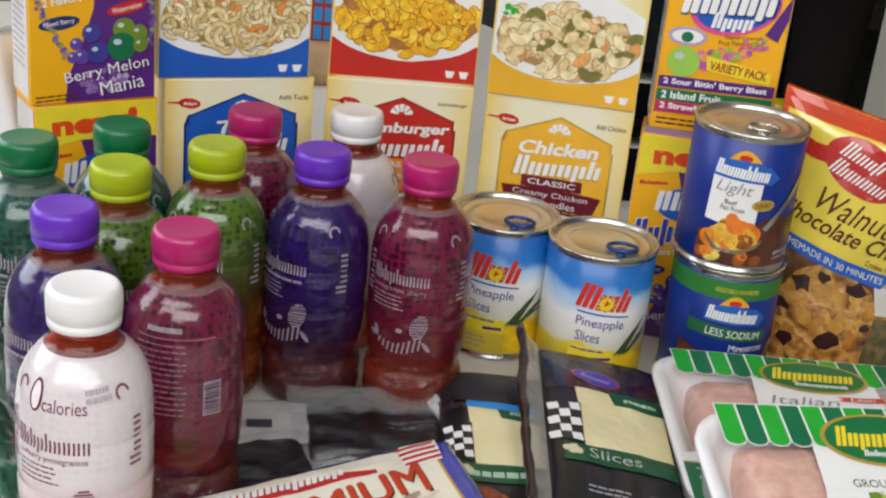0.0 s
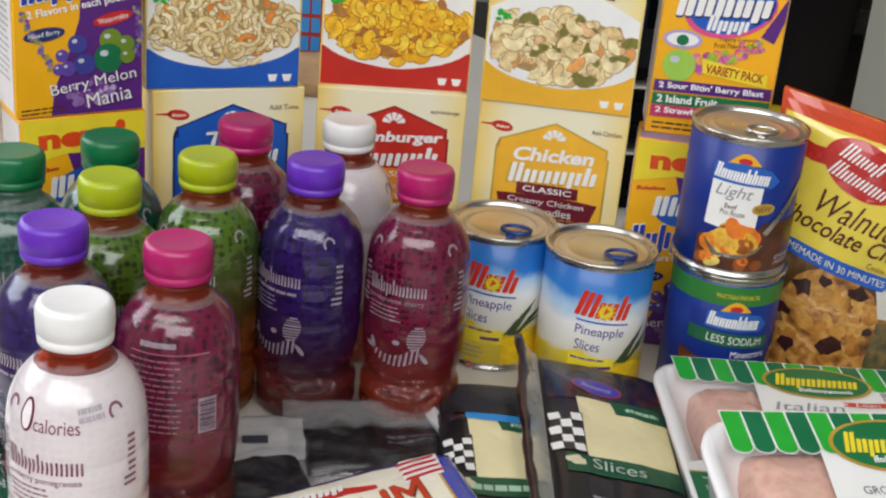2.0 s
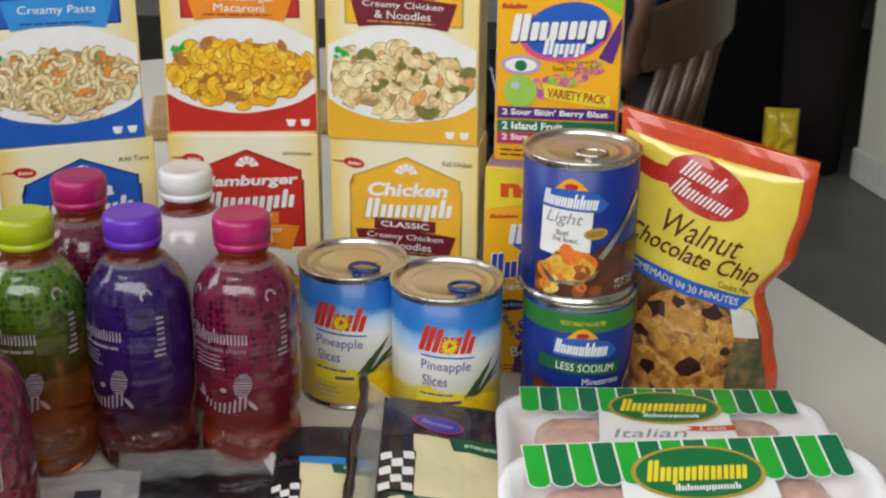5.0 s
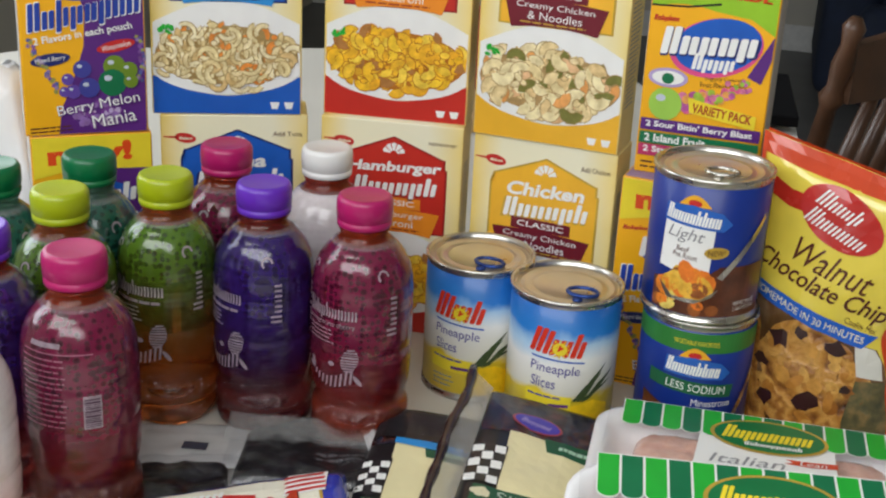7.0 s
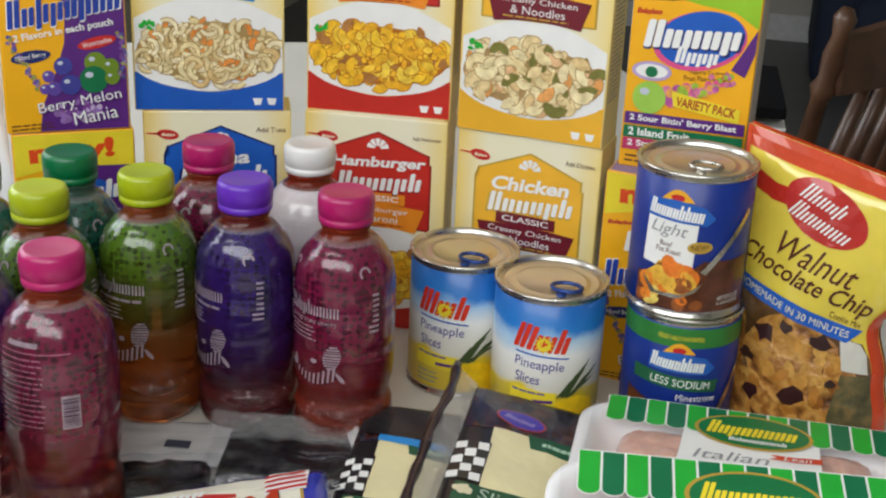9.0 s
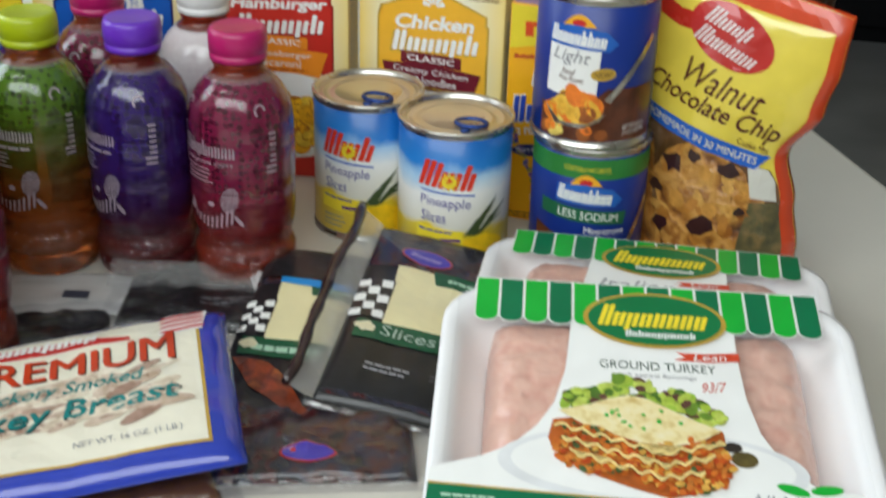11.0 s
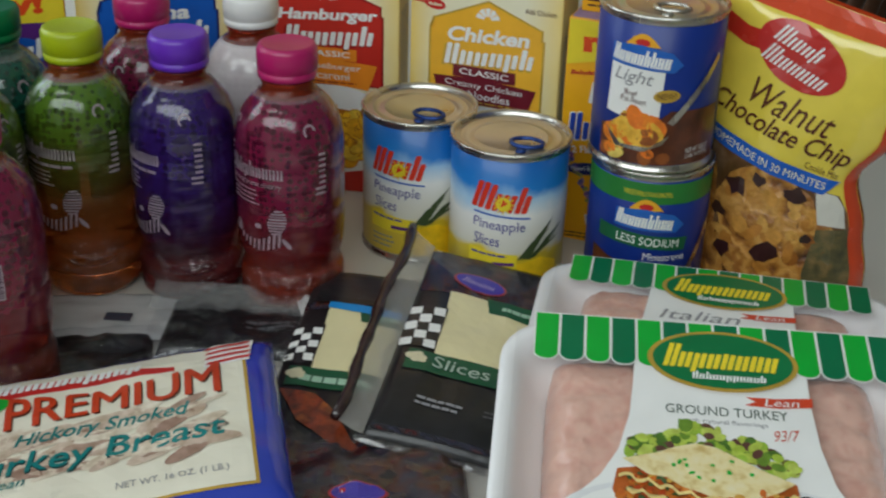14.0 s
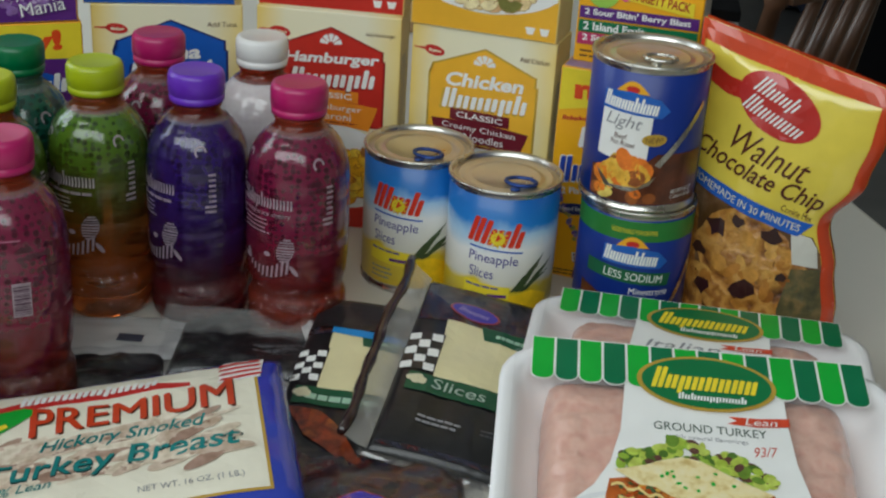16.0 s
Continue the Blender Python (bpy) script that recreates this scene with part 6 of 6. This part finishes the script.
def checker(x0, y0, nx, ny, q):
    """The pale squares of a small checkerboard."""
    bm = bmesh.new()
    for j in range(ny):
        for i in range(nx):
            if (i + j) % 2 == 0:
                x, y = x0 + (i - (nx - 1) / 2) * q, y0 + (j - (ny - 1) / 2) * q * 1.12
                rect(x - q * 0.5, y - q * 0.55, x + q * 0.5, y + q * 0.55, q * 0.1, bm, 6, (i * 7 + j) * 1e-6)
    return bm


def cheese_pack(m, w, h, label, seed, text, pale=False):
    b = thing("cheese_pack", m, label, "cheese pack", "sliced cheese packs")
    bm, s_ = pillow(w, h, 0.009, seed=seed)
    part("bag", bm, BAGB, b, smooth=True)

    def s(x, y, l):
        return s_(x, y - 0.12 * h, l)

    print_on("food_print", rect(-w * 0.48, h * 0.34, w * 0.48, h * 0.60), FOODS, b, s, 0.0004, 0.008)
    print_on("food_print", rect(-w * 0.46, -h * 0.36, w * 0.46, -h * 0.34), FOODS, b, s, 0.0004, 0.008)
    print_on("cheese_window", poly([(-w * 0.23, -h * 0.0), (w * 0.44, -h * 0.0), (w * 0.44, h * 0.35), (-w * 0.26, h * 0.35)]), CHEESE, b, s, 0.0006, 0.008)
    print_on("checker_ground", rect(-w * 0.48, h * 0.03, -w * 0.235, h * 0.25), BLACK, b, s, 0.0008, 0.008)
    print_on("checker_print", checker(-w * 0.365, h * 0.135, 3, 5, w * 0.080), WHITE, b, s, 0.0011, 0.008)["kind"] = "stuff"
    print_on("green_band", poly([(-w * 0.40, -h * 0.088), (w * 0.46, -h * 0.088), (w * 0.46, h * 0.008), (-w * 0.40, h * 0.012)]), mat("print bottle green", (0.012, 0.09, 0.04), 0.35), b, s, 0.0009, 0.008)
    if text:
        print_on("band_lettering", words(text, -w * 0.025, -h * 0.041, w * 0.385, h * 0.054, -3), mat("band ink", (0.42, 0.52, 0.44), 0.5), b, s, 0.0022, 0.006)
    else:
        print_on("band_lettering", bars(0, -h * 0.045, w * 0.6, 1, 0.004, 0.006, 0, 3), mat("pale green ink", (0.4, 0.6, 0.45), 0.5), b, s, 0.0012, 0.008)
    print_on("green_tab", poly([(w * 0.04, h * 0.285), (w * 0.46, h * 0.275), (w * 0.46, h * 0.36), (w * 0.0, h * 0.36)]), mat("print bottle green", (0.012, 0.09, 0.04), 0.35), b, s, 0.0009, 0.008)
    print_on("tab_text", bars(w * 0.26, h * 0.318, w * 0.28, 1, 0.004, 0.004, 0, 41), mat("pale green ink", (0.4, 0.6, 0.45), 0.5), b, s, 0.0012, 0.008)
    print_on("brand_oval_rim", oval(-w * 0.08, h * 0.43, w * 0.20, h * 0.052, 22, rot=-8), mat("oval rim red", (0.35, 0.05, 0.06), 0.3, coat=0.4), b, s, 0.0008, 0.008)
    print_on("brand_oval", oval(-w * 0.08, h * 0.43, w * 0.18, h * 0.045, 22, rot=-8), mat("print royal violet", (0.05, 0.03, 0.40), 0.3, coat=0.4), b, s, 0.0011, 0.008)
    print_on("brand_mark", mark(6, -w * 0.08, h * 0.43, w * 0.24, h * 0.034, -8, 98, thick=0.3), LILAC, b, s, 0.0014, 0.008)
    print_on("cheese_cubes", noodles(-w * 0.33, -h * 0.02, w * 0.10, h * 0.025, 10, "lump", 12), mat("cube print", (0.72, 0.66, 0.45), 0.4), b, s, 0.0012, 0.008)["kind"] = "stuff"
    if text:
        print_on("small_text", bars(-w * 0.08, -h * 0.22, w * 0.34, 2, 0.005, 0.0022, -4, 33), GREY, b, s, 0.0008, 0.008)
    print_on("small_text", bars(w * 0.30, -h * 0.21, w * 0.22, 2, 0.004, 0.0014, 0, 34), mat("faint ink", (0.10, 0.10, 0.11), 0.4), b, s, 0.0008, 0.008)
    return b


# sharp pack leaning on the pineapple tins, with its zip edge standing up
s1 = cheese_pack(pose(0.166, 0.868, 0.0175, 0, 0, 2.5) @ pose(0, 0, 0, 5, 9, 0), 0.096, 0.205, "black pack of sliced cheese leaning on the tins", 1.5, "Slices")
bm = bmesh.new()
rows = []
for k in range(25):
    t = k / 24
    y = -0.103 + 0.21 * t
    wv = 0.0012 * math.sin(t * 9) + 0.0008 * math.sin(t * 17)
    rows.append([bm.verts.new(p) for p in ((-0.0475, y, 0.002), (-0.054 + wv * 0.4, y, 0.003 + 0.003 * t), (-0.060 + wv, y, 0.006 + 0.004 * t), (-0.0645 + wv, y, 0.008 + 0.006 * t))])
for a, b2 in zip(rows, rows[1:]):
    for i in range(3):
        bm.faces.new((a[i], a[i + 1], b2[i + 1], b2[i]))
bmesh.ops.solidify(bm, geom=bm.faces[:], thickness=0.0006)
part("zip_edge", bm, film("zip film", (0.8, 0.78, 0.74), 0.62, 0.1, 70), s1, "clear zip edge", smooth=True)
pts = []
for k in range(25):
    t = k / 24
    wv = 0.0012 * math.sin(t * 9) + 0.0008 * math.sin(t * 17)
    pts.append((-0.0655 + wv, -0.103 + 0.21 * t, 0.009 + 0.006 * t))
part("zip_fold", tube(pts, [0.0030 + 0.0012 * math.sin(0.9 * k) ** 2 for k in range(25)], 8), mat("dark zip film", (0.03, 0.014, 0.014), 0.25, vary=0.4, scale=60, coat=0.4, bump=0.3, bscale=60), s1, "black folded zip", smooth=True)
bm, sf = pillow(0.106, 0.216, 0.002, 20, 20, 8.0, 0.0016)
part("clear_border", bm, CLEAR, s1, smooth=True).matrix_local = pose(0, 0, -0.0012)

s2 = cheese_pack(pose(0.088, 0.845, 0.0105, 0, 0, 5) @ pose(0, 0, 0, 5, 2, 0), 0.080, 0.195, "black pack of pale sliced cheese under another pack", 4.5, "")
w_, h_ = 0.080, 0.195
print_dummy, sfy = pillow(w_, h_, 0.009, seed=4.5)
print_dummy.free()


def sfz(x, y, l):
    return sfy(x, y - 0.12 * h_, l)


print_on("blue_tab", poly([(-w_ * 0.27, h_ * 0.345), (w_ * 0.46, h_ * 0.325), (w_ * 0.46, h_ * 0.365), (-w_ * 0.27, h_ * 0.39)]), SKYBLUE, s2, sfz, 0.0013, 0.008)
print_on("black_header", rect(-w_ * 0.47, h_ * 0.38, w_ * 0.47, h_ * 0.60), BAGB, s2, sfz, 0.0017, 0.008)
print_on("chilli_print", poly([(-w_ * 0.42, -h_ * 0.11), (-w_ * 0.12, -h_ * 0.12), (w_ * 0.06, -h_ * 0.19), (w_ * 0.26, -h_ * 0.31), (w_ * 0.42, -h_ * 0.36), (w_ * 0.10, -h_ * 0.33), (-w_ * 0.20, -h_ * 0.25)]), blotch("chilli print", [(0.05, 0.012, 0.008), (0.30, 0.05, 0.012), (0.12, 0.02, 0.008), (0.36, 0.10, 0.02)], 60, 0.3, 0.3, 4, 0.3), s2, sfz, 0.0013, 0.008)


def food_bag(m, w, h, th, label, seed, cover, oval_at=None):
    b = thing("meat_pack", m, label, "meat pack", "bagged meats")
    bm, s = pillow(w, h, th, 44, 40, seed, 0.0030)
    part("bag", bm, cover, b, smooth=True)
    bm, s2_ = pillow(w + 0.024, h + 0.018, th + 0.0022, 44, 40, seed, 0.0034)
    part("clear_border", bm, gloss_film("crinkled film", 0.075, 0.12, 55), b, smooth=True)
    if oval_at:
        x, y = oval_at
        print_on("brand_oval_rim", oval(x, y, 0.017, 0.008, 22, rot=-4), RED, b, s, 0.0007, 0.006)
        print_on("brand_oval", oval(x, y, 0.0155, 0.0068, 22, rot=-4), mat("print royal violet", (0.05, 0.03, 0.40), 0.3, coat=0.4), b, s, 0.0010, 0.006)
    return b, s


food_bag(pose(0.112, 0.748, 0.001, 0, 0, 16), 0.150, 0.105, 0.009, "dark printed meat pack lying flat on the table", 6.5, FOODS, (0.012, -0.035))
g1, gs = food_bag(pose(0.005, 0.892, 0.001, 0, 0, 12), 0.115, 0.095, 0.009, "black deli pack with zip edge lying before the bottles", 9.5, BAGB)
print_on("small_text", bars(0.02, -0.02, 0.04, 2, 0.006, 0.003, 3, 14), mat("faint ink", (0.10, 0.10, 0.11), 0.4), g1, gs, 0.0008, 0.008)
# clear zip edge, its pale glint put into the film's whitish colour
bm, sf = pillow(0.011, 0.082, 0.004, 10, 24, 2.2, 0.003)
part("zip_edge", bm, film("zip glint film", (0.82, 0.80, 0.80), 0.35, 0.15, 90), g1, smooth=True).matrix_local = pose(0.0435, -0.014, 0.012, 4, -25, 15)
bm, sf = pillow(0.120, 0.024, 0.0022, 24, 8, 7.7, 0.0016)
part("zip_header", bm, film("thin header film", (0.78, 0.77, 0.76), 0.89, 0.10, 60), g1, smooth=True).matrix_local = pose(-0.010, 0.008, 0.014, 28, 0, -3)
g2, gs2 = food_bag(pose(-0.092, 0.795, 0.001, 0, 0, 22), 0.120, 0.085, 0.009, "black deli pack with a clear zip top", 12.5, BAGB)
bm, sf = pillow(0.16, 0.062, 0.0025, 30, 14, 5.2, 0.002)
hd = part("zip_header", bm, film("milky header film", (0.78, 0.77, 0.76), 0.30, 0.2, 40), g2, smooth=True)
hd.matrix_local = pose(0.020, 0.070, 0.001, 0, 0, -4)
part("header_stamp", box(-0.009, -0.0045, 0, 0.009, 0.0045, 0.0008), mat("stamp grey", (0.06, 0.06, 0.09), 0.5), g2).matrix_local = pose(0.036, 0.062, 0.0055, 0, 0, -12)

# sliced turkey breast pack with the blue border
pk = thing("turkey_breast_pack", pose(-0.018, 0.696, 0.024, 0, 0, 24) @ pose(0, 0, 0, 3, -6.5, 0), "blue-edged pack of sliced smoked turkey breast on other packs", "meat pack", "bagged meats")
PW, PH = 0.220, 0.152
bm, s = pillow(PW, PH, 0.012, 40, 30, 15.5, 0.0016, 0.3)
PB = mat("pack blue film", (0.02, 0.045, 0.42), 0.2, vary=0.1, coat=0.6, bump=0.25, bscale=30)
part("bag", bm, PB, pk, smooth=True)
U0, U1, V0, V1 = -PW * 0.44, PW * 0.415, -PH * 0.40, PH * 0.44
print_on("gold_edge", rect(U0 - 0.002, V0 - 0.002, U1 + 0.002, V1 + 0.001), GOLD, pk, s, 0.0004, 0.008)
print_on("label_ground", rect(U0, V0, U1, V1), mat("label cream", (0.84, 0.80, 0.66), 0.3, vary=0.04, coat=0.5), pk, s, 0.0007, 0.008)
ham = pal("sliced turkey", [(0.46, 0.33, 0.27), (0.62, 0.50, 0.42), (0.78, 0.70, 0.60), (0.38, 0.25, 0.20), (0.68, 0.57, 0.48), (0.80, 0.74, 0.64)])
slices = bmesh.new()
rnd = random.Random(2)
for k in range(70):
    oval(U0 + 0.02 + 0.145 * (k / 69) + rnd.uniform(-0.008, 0.008), 0.0 + rnd.uniform(-0.030, 0.012), rnd.uniform(0.009, 0.024), rnd.uniform(0.0015, 0.006), 14, slices, rnd.uniform(-10, 35), k * 8e-6)
print_on("sliced_turkey_picture", slices, ham, pk, s, 0.0009, 0.008)["kind"] = "stuff"
arc = [(U0 + 0.01 + (U1 - U0 - 0.05) * k / 12, V1 - 0.016 + 0.008 * math.sin(math.pi * k / 12)) for k in range(13)]
print_on("red_arc", poly([(U0 + 0.01, V1 - 0.02)] + arc + [(U1 - 0.04, V1 - 0.02)]), RED, pk, s, 0.0010, 0.008)
print_on("brand_mark", mark(10, -0.01, V1 - 0.010, 0.085, 0.011, 0, 99), WHITE, pk, s, 0.0014, 0.008)
for k, (dx, dy, ink) in enumerate(((0.0012, -0.0012, mat("print umber", (0.09, 0.03, 0.015), 0.35)), (-0.0007, 0, mat("print brick", (0.55, 0.05, 0.012), 0.35)), (0.0004, 0.0003, mat("print brick", (0.55, 0.05, 0.012), 0.35)))):
    wd = words("PREMIUM", 0.016 + dx, V1 - 0.036 + dy, 0.122, 0.027)
    for v in wd.verts:
        y0 = V1 - 0.0495
        v.co.y = y0 + (v.co.y - y0) * (0.80 + 0.32 * (2 * (v.co.x - 0.016) / 0.122) ** 2) + 0.03 * (v.co.x - 0.016)
    print_on("premium_lettering", wd, ink, pk, s, 0.0013 + 0.0002 * k, 0.008)
print_on("smoked_lettering", words("Hickory Smoked", 0.010, V1 - 0.063, 0.095, 0.015, 2, 0.3, 0.015), TEAL, pk, s, 0.0015, 0.008)
print_on("breast_lettering", words("Turkey Breast", 0.0048, V1 - 0.0862, 0.150, 0.0225, 2, 0.2, 0.012), mat("print deep teal", (0.01, 0.05, 0.05), 0.35), pk, s, 0.0013, 0.008)
print_on("breast_lettering", words("Turkey Breast", 0.004, V1 - 0.085, 0.148, 0.022, 2, 0.2, 0.010), TEAL, pk, s, 0.0016, 0.008)
print_on("lean_lettering", words("97% Lean", -0.05, V1 - 0.100, 0.04, 0.008, 3, 0.3), TEAL, pk, s, 0.0014, 0.008)
print_on("weight_lettering", words("NET WT. 16 OZ. (1 LB.)", 0.048, V0 + 0.012, 0.060, 0.0065), GREY, pk, s, 0.0014, 0.008)
print_on("small_text", bars(-0.05, V0 + 0.008, 0.06, 1, 0.003, 0.002, 0, 61), GREY, pk, s, 0.0014, 0.008)
fl = bmesh.new()
for k in range(4):
    poly([(U1 - 0.022, V1 - 0.020 + 0.006 * k), (U1 + 0.004, V1 - 0.017 + 0.006 * k), (U1 + 0.006, V1 - 0.014 + 0.006 * k), (U1 - 0.020, V1 - 0.017 + 0.006 * k)], fl)
print_on("flag_ground", poly([(U1 - 0.023, V1 - 0.022), (U1 + 0.004, V1 - 0.019), (U1 + 0.008, V1 + 0.006), (U1 - 0.018, V1 + 0.004)]), WHITE, pk, s, 0.0012, 0.008)
print_on("flag_stripes", fl, RED, pk, s, 0.0016, 0.008)["kind"] = "stuff"
print_on("green_badge", poly([(-0.098, V1 - 0.056), (-0.060, V1 - 0.040), (-0.040, V1 - 0.024), (-0.050, V1 - 0.018), (-0.085, V1 - 0.020), (-0.100, V1 - 0.034)]), GREEN, pk, s, 0.0016, 0.008)
print_on("badge_mark", poly([(-0.096, V1 - 0.052), (-0.058, V1 - 0.037), (-0.060, V1 - 0.033), (-0.094, V1 - 0.044)]), YELLOW, pk, s, 0.0019, 0.008)
und, us = food_bag(pose(0.0, 0.690, 0.001, 0, 0, 30), 0.15, 0.12, 0.011, "brown meat pack lying under the blue pack", 18.5, blotch("brown meat print", [(0.03, 0.012, 0.008), (0.14, 0.06, 0.025), (0.06, 0.02, 0.01)], 30, 0.25, 0.2, 4, 0.5))

# green bag at the table's left
gb = food_bag(pose(-0.262, 0.770, 0.001, 0, 0, 30), 0.09, 0.14, 0.03, "dark green glossy vegetable bag beside the bottles", 22.5, mat("green bag film", (0.01, 0.10, 0.045), 0.25, vary=0.2, coat=0.5, bump=0.3, bscale=30))

# white plastic carrier bag behind the bottles
bm = bmesh.new()
rings = []
for j in range(15):
    t = j / 14
    ring = []
    for i in range(40):
        a = 6.2832 * i / 40
        r = 0.075 * (1 - 0.45 * t ** 1.5) * (1 + 0.16 * noise.noise((math.cos(a) * 1.6, math.sin(a) * 1.6, t * 2.5)) + 0.05 * noise.noise((math.cos(a) * 5, math.sin(a) * 5, t * 8)))
        ring.append(bm.verts.new((r * math.cos(a), r * 0.7 * math.sin(a), 0.215 * t + 0.015 * t * noise.noise((math.cos(a) * 2, math.sin(a) * 2, 7)))))
    rings.append(ring)
for a, b2 in zip(rings, rings[1:]):
    for i in range(40):
        bm.faces.new((a[i], a[(i + 1) % 40], b2[(i + 1) % 40], b2[i]))
bm.faces.new(rings[0][::-1])
bm.faces.new(rings[-1])
solid("carrier_bag", bm, mat("white bag film", (0.78, 0.78, 0.79), 0.35, vary=0.04, coat=0.3, bump=0.2, bscale=40), "crumpled white plastic carrier bag standing on the table", "plastic bag", m=pose(-0.352, 1.06, 0), smooth=True)

# ---------------------------------------------------------------- things behind the cartons
rb = thing("cracker_box", pose(-0.155, 1.90, 0, 0, 0, 4), "red cracker carton with blue markings on the table", "food box")
part("carton", box(-0.06, 0, 0, 0.06, 0.045, 0.125, 0.0012), mat("red carton", (0.38, 0.025, 0.02), 0.45), rb)
for k in range(4):
    part("blue_mark", box(-0.018, -0.0008, 0.014 + 0.026 * k, -0.006, -0.0001, 0.034 + 0.026 * k, 0), SKYBLUE, rb)
    part("blue_mark", box(-0.003, -0.0008, 0.014 + 0.026 * k, 0.009, -0.0001, 0.034 + 0.026 * k, 0), SKYBLUE, rb)
solid("cutting_board", box(-0.12, -0.08, 0, 0.12, 0.08, 0.018, 0.004, 2), mat("pale board wood", (0.45, 0.28, 0.13), 0.5, vary=0.2, scale=30), "pale wooden cutting board lying on the white table", "cutting board", m=pose(-0.15, 1.80, 0, 0, 0, 12))
st = thing("paper_stack", pose(0.250, 1.50, 0, 0, 0, 4), "uneven stack of dark folders and papers on the table", "papers")
rnd = random.Random(6)
for k in range(13):
    o = rnd.uniform(-0.016, 0.010)
    part("folder" if k not in (5, 11) else "sheet", box(-0.065 + o, -0.09, 0.012 * k, 0.065 + o, 0.09, 0.012 * k + (0.0112 if k not in (5, 11) else 0.003), 0.001), dark if k not in (5, 11) else WHITE, st)
bm, sf = pillow(0.095, 0.235, 0.04, 20, 30, 31.0, 0.012)
bm.transform(pose(0, 0, 0.1175, 90, 0, 0))
solid("snack_bag", bm, mat("yellow bag film", (0.78, 0.55, 0.02), 0.25, coat=0.4, bump=0.3, bscale=40), "crumpled yellow foil bag standing on the floor", "food bag", m=pose(0.985, 3.76, FL, 0, 0, -6), smooth=True)

# potted plant by the partition
pl = thing("potted_plant", pose(1.115, 3.95, FL), "leafy green plant in a tall brown pot", "plant")
part("pot", lathe([(0, 0), (0.09, 0), (0.10, 0.3), (0.115, 0.60), (0.122, 0.60), (0.122, 0.64), (0.105, 0.64), (0.10, 0.58), (0, 0.58)], 32), mat("brown glazed pot", (0.007, 0.003, 0.0025), 0.9), pl, smooth=True)
leafm = pal("plant leaves", [(0.022, 0.050, 0.018), (0.030, 0.062, 0.024), (0.016, 0.036, 0.013), (0.040, 0.072, 0.034)])
rnd = random.Random(12)
for k in range(42):
    a, e, L = rnd.uniform(0, 6.28), rnd.uniform(0.3, 1.4), rnd.uniform(0.12, 0.26)
    bm = bmesh.new()
    sp = []
    wdt = rnd.uniform(0.018, 0.03)
    for j in range(7):
        t = j / 6
        rr, zz = L * t * math.cos(e), 0.66 + L * t * math.sin(e) + 0.05 - 0.13 * t * t
        c = Vector((rr * math.cos(a), rr * math.sin(a), zz))
        sd = Vector((-math.sin(a), math.cos(a), 0)) * wdt * math.sin(math.pi * min(1, t * 0.95 + 0.04))
        sp.append((bm.verts.new(c - sd), bm.verts.new(c + Vector((0, 0, -0.006))), bm.verts.new(c + sd)))
    for p, q in zip(sp, sp[1:]):
        bm.faces.new((p[0], p[1], q[1], q[0]))
        bm.faces.new((p[1], p[2], q[2], q[1]))
    part("leaf", bm, leafm, pl)
